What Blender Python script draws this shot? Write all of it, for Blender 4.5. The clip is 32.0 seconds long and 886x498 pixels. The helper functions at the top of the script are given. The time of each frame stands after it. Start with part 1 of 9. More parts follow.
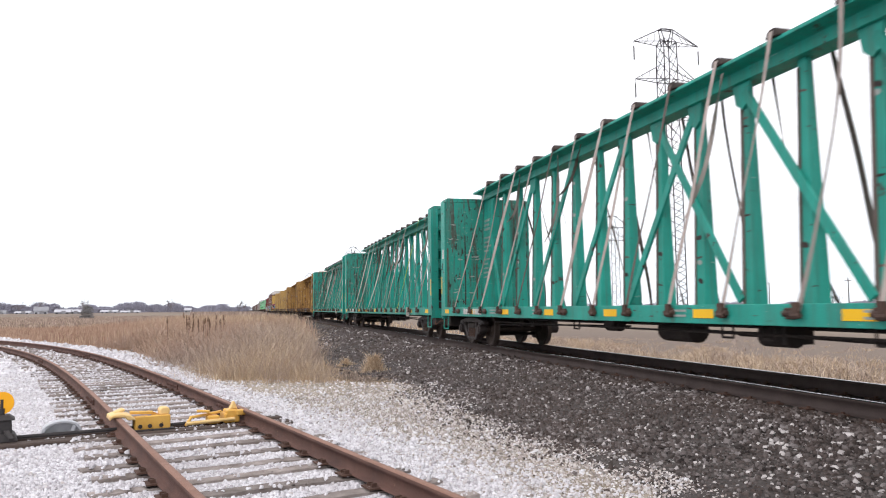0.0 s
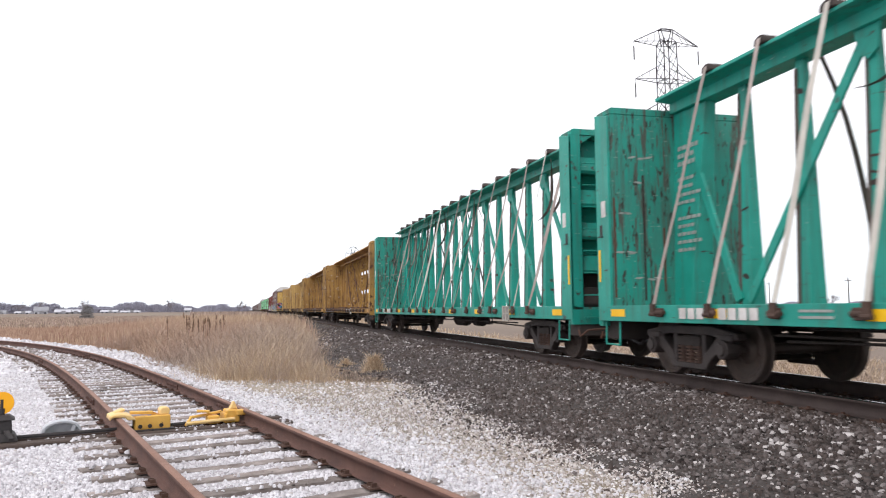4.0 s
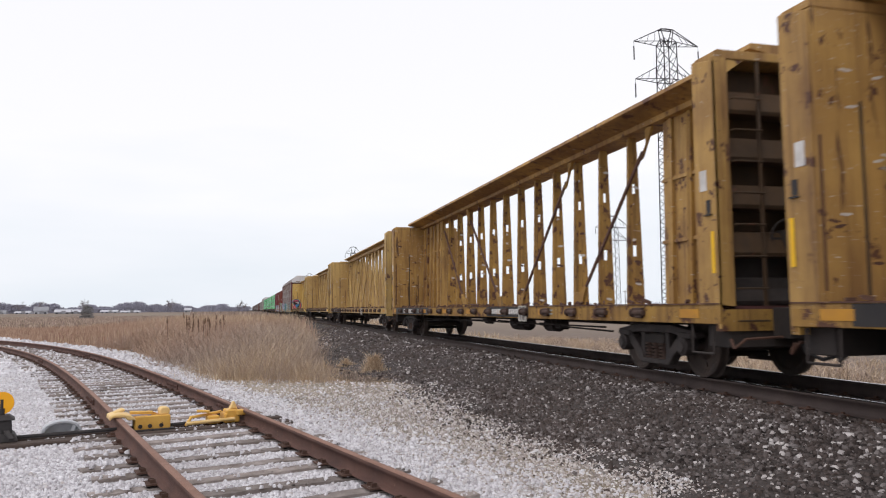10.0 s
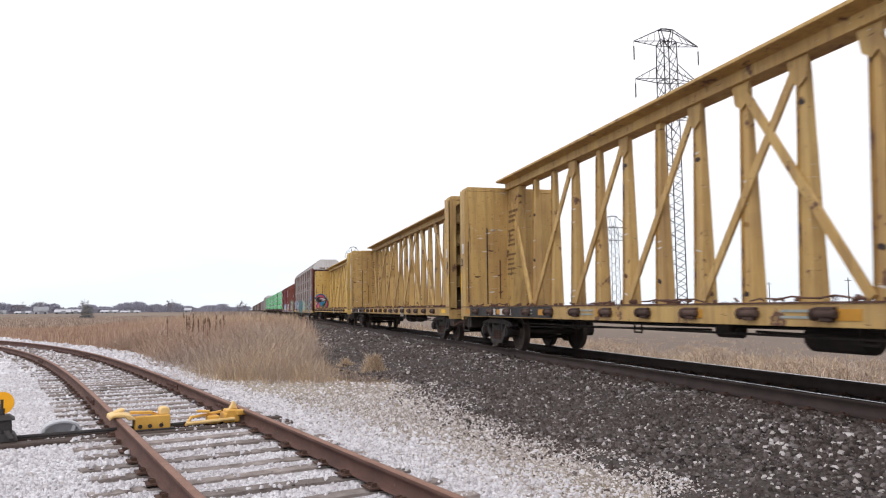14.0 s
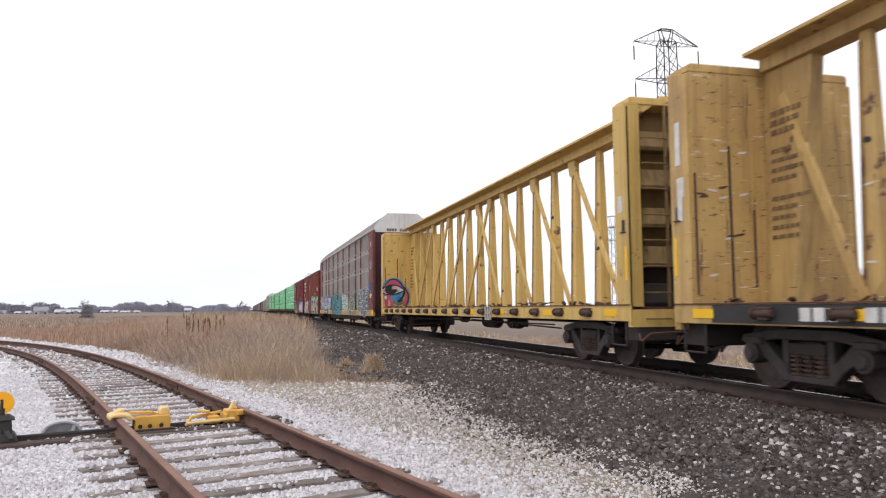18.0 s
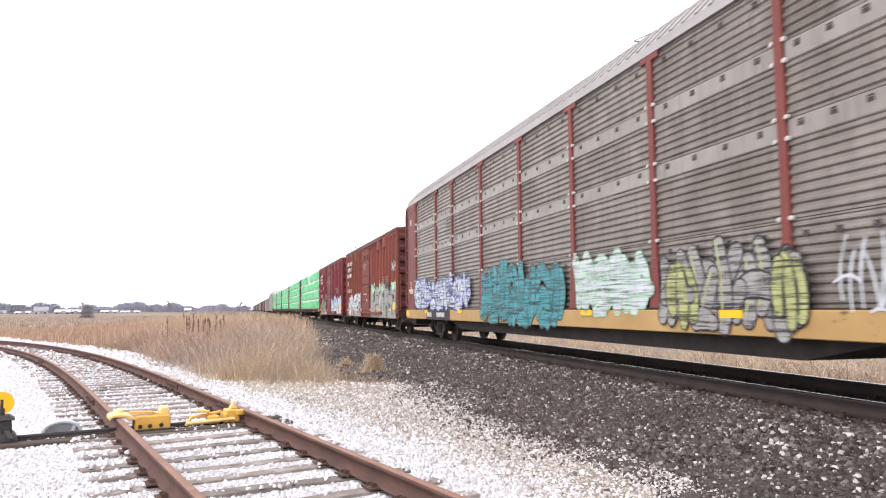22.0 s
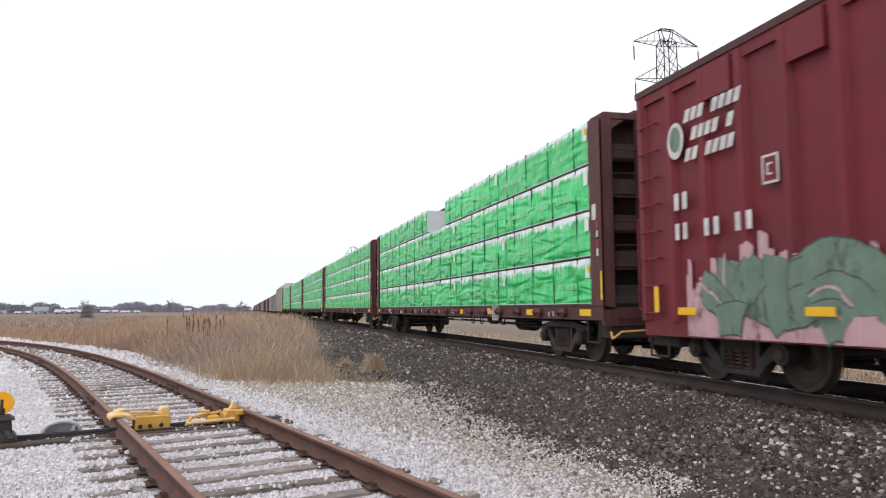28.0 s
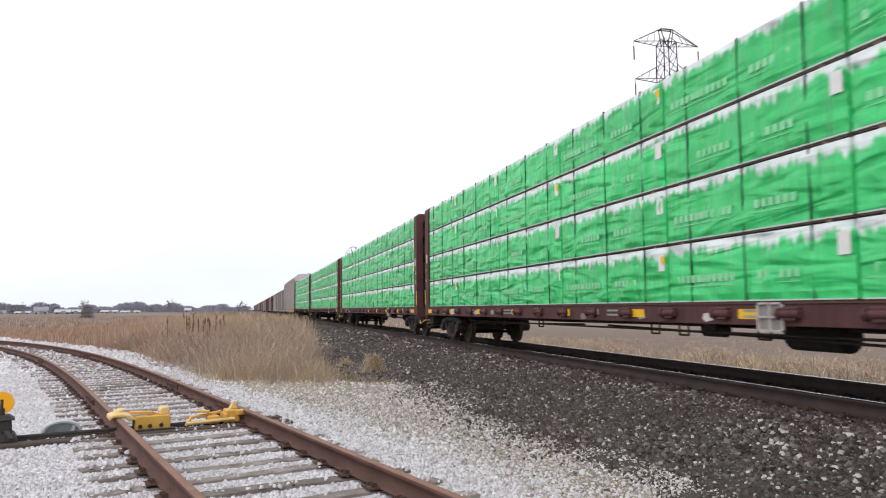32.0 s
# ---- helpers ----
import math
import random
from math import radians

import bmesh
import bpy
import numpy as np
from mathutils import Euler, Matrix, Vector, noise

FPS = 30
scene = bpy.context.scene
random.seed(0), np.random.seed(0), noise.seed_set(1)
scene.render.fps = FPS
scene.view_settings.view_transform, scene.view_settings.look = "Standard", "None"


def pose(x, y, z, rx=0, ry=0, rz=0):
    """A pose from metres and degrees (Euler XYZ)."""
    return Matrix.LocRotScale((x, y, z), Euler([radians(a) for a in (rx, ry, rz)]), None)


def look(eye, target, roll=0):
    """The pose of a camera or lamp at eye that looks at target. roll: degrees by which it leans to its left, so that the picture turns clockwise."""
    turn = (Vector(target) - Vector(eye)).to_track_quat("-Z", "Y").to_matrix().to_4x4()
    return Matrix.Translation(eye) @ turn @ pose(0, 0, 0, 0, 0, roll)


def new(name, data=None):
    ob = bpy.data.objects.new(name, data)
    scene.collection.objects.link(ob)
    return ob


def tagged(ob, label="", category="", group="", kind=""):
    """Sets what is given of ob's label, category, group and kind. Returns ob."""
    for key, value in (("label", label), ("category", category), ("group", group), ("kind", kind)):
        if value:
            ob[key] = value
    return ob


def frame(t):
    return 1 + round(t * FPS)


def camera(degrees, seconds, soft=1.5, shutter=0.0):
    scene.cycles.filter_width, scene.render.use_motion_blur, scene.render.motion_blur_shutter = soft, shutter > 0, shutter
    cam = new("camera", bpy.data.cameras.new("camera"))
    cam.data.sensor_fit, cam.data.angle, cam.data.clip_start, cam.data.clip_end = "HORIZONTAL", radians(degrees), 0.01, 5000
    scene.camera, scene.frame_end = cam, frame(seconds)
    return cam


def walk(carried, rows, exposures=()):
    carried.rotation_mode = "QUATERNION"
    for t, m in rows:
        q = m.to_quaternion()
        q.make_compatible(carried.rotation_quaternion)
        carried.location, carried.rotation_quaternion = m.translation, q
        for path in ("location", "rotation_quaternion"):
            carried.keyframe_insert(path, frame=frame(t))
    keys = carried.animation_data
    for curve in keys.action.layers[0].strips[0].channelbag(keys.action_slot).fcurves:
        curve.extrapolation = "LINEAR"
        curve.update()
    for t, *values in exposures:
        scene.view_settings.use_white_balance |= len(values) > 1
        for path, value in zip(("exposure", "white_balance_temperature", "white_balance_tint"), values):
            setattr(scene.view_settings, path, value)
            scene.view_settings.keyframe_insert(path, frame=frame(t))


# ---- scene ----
# ---- camera ----
EYE = Vector((0.0, 0.0, 1.49))
YAW, PITCH = radians(14.72), radians(4.52)
AIM = EYE + Vector((math.sin(YAW) * math.cos(PITCH), math.cos(YAW) * math.cos(PITCH), math.sin(PITCH)))
cam = camera(61.5, 32.0, soft=1.15, shutter=0.22)
STAND = look(EYE, AIM, -0.5)
# the clip's camera opens up while the dark autorack and boxcars fill its view
walk(cam, [(0.0, STAND), (32.0, STAND)], exposures=(
    (0.0, 0.44), (1.0, 0.48), (2.0, 0.36), (3.0, 0.48), (6.0, 0.40), (7.0, 0.12), (8.0, 0.16), (9.0, 0.24), (10.0, 0.00), (11.0, 0.16), (12.0, 0.28), (13.0, 0.14), (14.0, 0.20), (17.0, 0.22), (18.0, 0.22), (19.0, 0.34),
    (20.0, 0.87), (21.0, 0.95), (22.0, 1.0), (23.0, 0.90), (24.0, 0.78), (25.0, 0.77), (28.0, 0.18), (30.0, 0.18), (32.0, 0.16)))

# ---- light: a bright, even overcast ----
world = bpy.data.worlds.new("overcast")
scene.world = world
world.use_nodes = True
wn, wl = world.node_tree.nodes, world.node_tree.links
wn.clear()
sky = wn.new("ShaderNodeTexSky")
sky.sky_type, sky.sun_disc = "NISHITA", False
sky.sun_elevation, sky.sun_rotation = radians(48), radians(235)
grey = wn.new("ShaderNodeHueSaturation")
grey.inputs["Saturation"].default_value = 0.12
grey.inputs["Value"].default_value = 0.1
cloud = wn.new("ShaderNodeMix")
cloud.data_type = "RGBA"
cloud.inputs["Factor"].default_value = 0.82
cloud.inputs[7].default_value = (1.105, 1.10, 1.155, 1)
wout, wback = wn.new("ShaderNodeOutputWorld"), wn.new("ShaderNodeBackground")
wback.inputs["Strength"].default_value = 1.0
wl.new(sky.outputs[0], grey.inputs["Color"])
wl.new(grey.outputs[0], cloud.inputs[6])
# thinner, bluer cloud low down
wco, wsep, wrange, wnoise = wn.new("ShaderNodeTexCoord"), wn.new("ShaderNodeSeparateXYZ"), wn.new("ShaderNodeMapRange"), wn.new("ShaderNodeTexNoise")
wnoise.inputs["Scale"].default_value, wnoise.inputs["Detail"].default_value = 2.5, 4
wsum = wn.new("ShaderNodeMath")
wsum.operation = "MULTIPLY_ADD"
wsum.inputs[1].default_value = 0.30
low = wn.new("ShaderNodeMix")
low.data_type = "RGBA"
low.inputs[6].default_value = (0.80, 0.86, 0.93, 1)
wrange.inputs["From Min"].default_value, wrange.inputs["From Max"].default_value = 0.10, 0.36
wl.new(wco.outputs["Generated"], wsep.inputs[0])
wmap = wn.new("ShaderNodeMapping")
wmap.inputs["Scale"].default_value = (1.0, 1.0, 5.0)
wl.new(wco.outputs["Generated"], wmap.inputs["Vector"])
wl.new(wmap.outputs[0], wnoise.inputs["Vector"])
wl.new(wnoise.outputs["Fac"], wsum.inputs[0])
wl.new(wsep.outputs[2], wsum.inputs[2])
wl.new(wsum.outputs[0], wrange.inputs["Value"])
wl.new(wrange.outputs[0], low.inputs["Factor"])
wl.new(cloud.outputs[2], low.inputs[7])
wl.new(low.outputs[2], wback.inputs["Color"])
wl.new(wback.outputs[0], wout.inputs["Surface"])
sun = new("sun", bpy.data.lights.new("sun", "SUN"))
sun.data.energy, sun.data.angle, sun.data.color = 0.9, radians(25), (1.0, 0.97, 0.95)
SUN_FROM = Vector((-math.cos(radians(48)) * 0.72, -math.cos(radians(48)) * 0.69, math.sin(radians(48))))
sun.matrix_world = look((-40, -40, 60), Vector((-40, -40, 60)) - SUN_FROM)

# ---- plan, in metres ----
TRACK_X = 7.31          # centre line of the main track, which runs along y
RAIL_TOP = 0.437        # head of the main rails
SPEED = 8.70            # the train comes along -y
SIDE_TOP = 0.21         # head of the siding's rails
GAUGE = 0.7535          # half the distance between head centres
CLIP = 32.0


# ---- small tools ----
class Geo:
    """Vertices and faces gathered for one mesh."""

    def __init__(self):
        self.v, self.f = [], []

    def add(self, pts, faces):
        n = len(self.v)
        self.v.extend(tuple(p) for p in pts)
        self.f.extend(tuple(i + n for i in q) for q in faces)
        return self

    def box(self, x0, x1, y0, y1, z0, z1):
        return self.frustum((x0, x1, y0, y1), (x0, x1, y0, y1), z0, z1)

    def frustum(self, a, b, z0, z1):
        p = [(a[0], a[2], z0), (a[1], a[2], z0), (a[1], a[3], z0), (a[0], a[3], z0),
             (b[0], b[2], z1), (b[1], b[2], z1), (b[1], b[3], z1), (b[0], b[3], z1)]
        return self.add(p, [(3, 2, 1, 0), (4, 5, 6, 7), (0, 1, 5, 4), (1, 2, 6, 5), (2, 3, 7, 6), (3, 0, 4, 7)])

    def prism(self, poly, axis, lo, hi):
        """A polygon in the plane across axis, drawn out from lo to hi. Pairs are (y, z), (x, z) or (x, y)."""
        def put(a, b, c):
            return {"x": (c, a, b), "y": (a, c, b), "z": (a, b, c)}[axis]
        n = len(poly)
        p = [put(a, b, lo) for a, b in poly] + [put(a, b, hi) for a, b in poly]
        return self.add(p, [tuple(range(n))[::-1], tuple(range(n, 2 * n))] +
                        [(i, (i + 1) % n, (i + 1) % n + n, i + n) for i in range(n)])

    def rod(self, a, b, r, n=8, r2=None):
        a, b = Vector(a), Vector(b)
        d = (b - a).normalized()
        s = d.orthogonal().normalized()
        t = d.cross(s)
        ring = [(math.cos(2 * math.pi * i / n), math.sin(2 * math.pi * i / n)) for i in range(n)]
        r2 = r if r2 is None else r2
        p = [a + (s * c + t * e) * r for c, e in ring] + [b + (s * c + t * e) * r2 for c, e in ring]
        return self.add(p, [tuple(range(n))[::-1], tuple(range(n, 2 * n))] +
                        [(i, (i + 1) % n, (i + 1) % n + n, i + n) for i in range(n)])

    def bar(self, a, b, w, t, up=(1, 0, 0)):
        """A flat bar from a to b; t is its thickness along up, w its width across."""
        a, b, up = Vector(a), Vector(b), Vector(up)
        d = (b - a).normalized()
        side = d.cross(up).normalized()
        up = side.cross(d)
        p = [q + side * (i * w / 2) + up * (j * t / 2) for q in (a, b) for i, j in ((-1, -1), (1, -1), (1, 1), (-1, 1))]
        return self.add(p, [(3, 2, 1, 0), (4, 5, 6, 7), (0, 1, 5, 4), (1, 2, 6, 5), (2, 3, 7, 6), (3, 0, 4, 7)])

    def path(self, pts, r, n=6):
        for a, b in zip(pts, pts[1:]):
            self.rod(a, b, r, n)
        return self

    def lathe(self, profile, axis_pos, n=24):
        """Rings of (x along the axle, radius) about the x axis through axis_pos."""
        y0, z0 = axis_pos
        m = len(profile)
        p = [(x, y0 + r * math.cos(2 * math.pi * i / n), z0 + r * math.sin(2 * math.pi * i / n)) for x, r in profile for i in range(n)]
        f = [(k * n + i, k * n + (i + 1) % n, (k + 1) * n + (i + 1) % n, (k + 1) * n + i) for k in range(m - 1) for i in range(n)]
        f += [tuple(range(n))[::-1], tuple(range((m - 1) * n, m * n))]
        return self.add(p, f)

    def mesh(self, name, bevel=0.0, smooth=False):
        me = bpy.data.meshes.new(name)
        me.from_pydata(self.v, [], self.f)
        bm = bmesh.new()
        bm.from_mesh(me)
        bmesh.ops.recalc_face_normals(bm, faces=bm.faces)
        if bevel:
            edges = [e for e in bm.edges if len(e.link_faces) == 2 and e.calc_face_angle(0) > 0.5]
            bmesh.ops.bevel(bm, geom=edges, offset=bevel, segments=1, affect="EDGES", clamp_overlap=True)
        bm.to_mesh(me)
        bm.free()
        if smooth:
            me.shade_smooth()
        return me


MESHES = {}


def part(name, geo, material, parent=None, label="", bevel=0.0, smooth=False, at=None, key=None):
    """Links one mesh object under a thing or a part. A key shares the mesh between alike pieces."""
    me = MESHES.get(key) if key else None
    if me is None:
        me = (geo() if callable(geo) else geo).mesh(name, bevel, smooth)
        me.materials.append(material)
        if key:
            MESHES[key] = me
    ob = new(name, me)
    if parent:
        ob.parent = parent
    if at is not None:
        ob.matrix_basis = at
    return tagged(ob, label)


def thing(name, label, category, group="", kind="", at=None):
    ob = new(name)
    ob.empty_display_size = 0.2
    if at is not None:
        ob.matrix_basis = at
    return tagged(ob, label, category, group, kind)


def bulk(name, verts, faces, material, smooth=False):
    """A large mesh from numpy arrays of vertices and of equal-sided faces."""
    me = bpy.data.meshes.new(name)
    n, k = faces.shape
    me.vertices.add(len(verts))
    me.vertices.foreach_set("co", np.asarray(verts, np.float32).ravel())
    me.loops.add(n * k)
    me.loops.foreach_set("vertex_index", np.asarray(faces, np.int32).ravel())
    me.polygons.add(n)
    me.polygons.foreach_set("loop_start", np.arange(0, n * k, k, dtype=np.int32))
    me.update(calc_edges=True)
    if smooth:
        me.shade_smooth()
    me.materials.append(material)
    return new(name, me)


# ---- materials ----
def surface(name, c1, c2, scale=2.0, rough=0.7, metal=0.0, bump=0.15, grain=40.0, spots=None, streaks=None, grime=None, vary=0.0, island=0.0, dashes=()):
    """A weathered surface. dashes: (colour, share, scale, stretch) of rubbed marks. spots: (colour, share, scale); streaks: (colour, amount), running down; grime: (colour, amount) at a large scale."""
    m = bpy.data.materials.new(name)
    m.use_nodes = True
    nt = m.node_tree
    N, L = nt.nodes.new, nt.links.new
    bsdf = nt.nodes["Principled BSDF"]
    coord, info = N("ShaderNodeTexCoord"), N("ShaderNodeObjectInfo")
    shift = N("ShaderNodeVectorMath")
    shift.operation = "MULTIPLY_ADD"
    L(info.outputs["Random"], shift.inputs[0])
    shift.inputs[1].default_value = (7.3, 5.1, 3.7)
    L(coord.outputs["Object"], shift.inputs[2])
    vec = shift.outputs[0]

    def noise(sc, detail=5, stretch=None, rough_=0.6):
        n = N("ShaderNodeTexNoise")
        n.inputs["Scale"].default_value, n.inputs["Detail"].default_value, n.inputs["Roughness"].default_value = sc, detail, rough_
        if stretch:
            mp = N("ShaderNodeMapping")
            mp.inputs["Scale"].default_value = stretch
            L(vec, mp.inputs["Vector"])
            L(mp.outputs[0], n.inputs["Vector"])
        else:
            L(vec, n.inputs["Vector"])
        return n.outputs["Fac"]

    def ramp(fac, lo, hi):
        r = N("ShaderNodeMapRange")
        r.inputs["From Min"].default_value, r.inputs["From Max"].default_value = lo, hi
        L(fac, r.inputs["Value"])
        return r.outputs[0]

    def mix(fac, a, b, amount=1.0):
        x = N("ShaderNodeMix")
        x.data_type = "RGBA"
        if amount != 1.0:
            k = N("ShaderNodeMath")
            k.operation = "MULTIPLY"
            L(fac, k.inputs[0])
            k.inputs[1].default_value = amount
            fac = k.outputs[0]
        L(fac, x.inputs["Factor"])
        for s, q in ((6, a), (7, b)):
            if isinstance(q, tuple):
                x.inputs[s].default_value = (*q, 1)
            else:
                L(q, x.inputs[s])
        return x.outputs[2]

    col = mix(ramp(noise(scale), 0.32, 0.68), c1, c2)
    if grime:
        col = mix(ramp(noise(0.7, 4), 0.42, 0.66), col, grime[0], grime[1])
    if streaks:
        col = mix(ramp(noise(1.0, 6, (7.0, 7.0, 0.35), 0.7), 0.48, 0.7), col, streaks[0], streaks[1])
    if spots:
        col = mix(ramp(noise(spots[2], 7, None, 0.68), 0.70 - spots[1], 0.74 - spots[1]), col, spots[0])
    for tone, share, size, stretch in dashes:
        col = mix(ramp(noise(size, 4, stretch, 0.62), 0.70 - share, 0.75 - share), col, tone)
    if vary or island:
        hsv = N("ShaderNodeHueSaturation")
        r = N("ShaderNodeMapRange")
        amount = vary or island
        if island:
            gi = N("ShaderNodeNewGeometry")
            L(gi.outputs["Random Per Island"], r.inputs["Value"])
        else:
            L(info.outputs["Random"], r.inputs["Value"])
        r.inputs["To Min"].default_value, r.inputs["To Max"].default_value = 1 - amount, 1 + amount
        L(r.outputs[0], hsv.inputs["Value"])
        L(col, hsv.inputs["Color"])
        col = hsv.outputs[0]
    L(col, bsdf.inputs["Base Color"])
    rr = N("ShaderNodeMapRange")
    rr.inputs["To Min"].default_value, rr.inputs["To Max"].default_value = max(rough - 0.12, 0.05), min(rough + 0.12, 1)
    L(noise(scale * 3), rr.inputs["Value"])
    L(rr.outputs[0], bsdf.inputs["Roughness"])
    bsdf.inputs["Metallic"].default_value = metal
    bsdf.inputs["Specular IOR Level"].default_value = 0.3
    if bump:
        b = N("ShaderNodeBump")
        b.inputs["Strength"].default_value, b.inputs["Distance"].default_value = bump, 0.02
        L(noise(grain, 3), b.inputs["Height"])
        L(b.outputs[0], bsdf.inputs["Normal"])
    return m


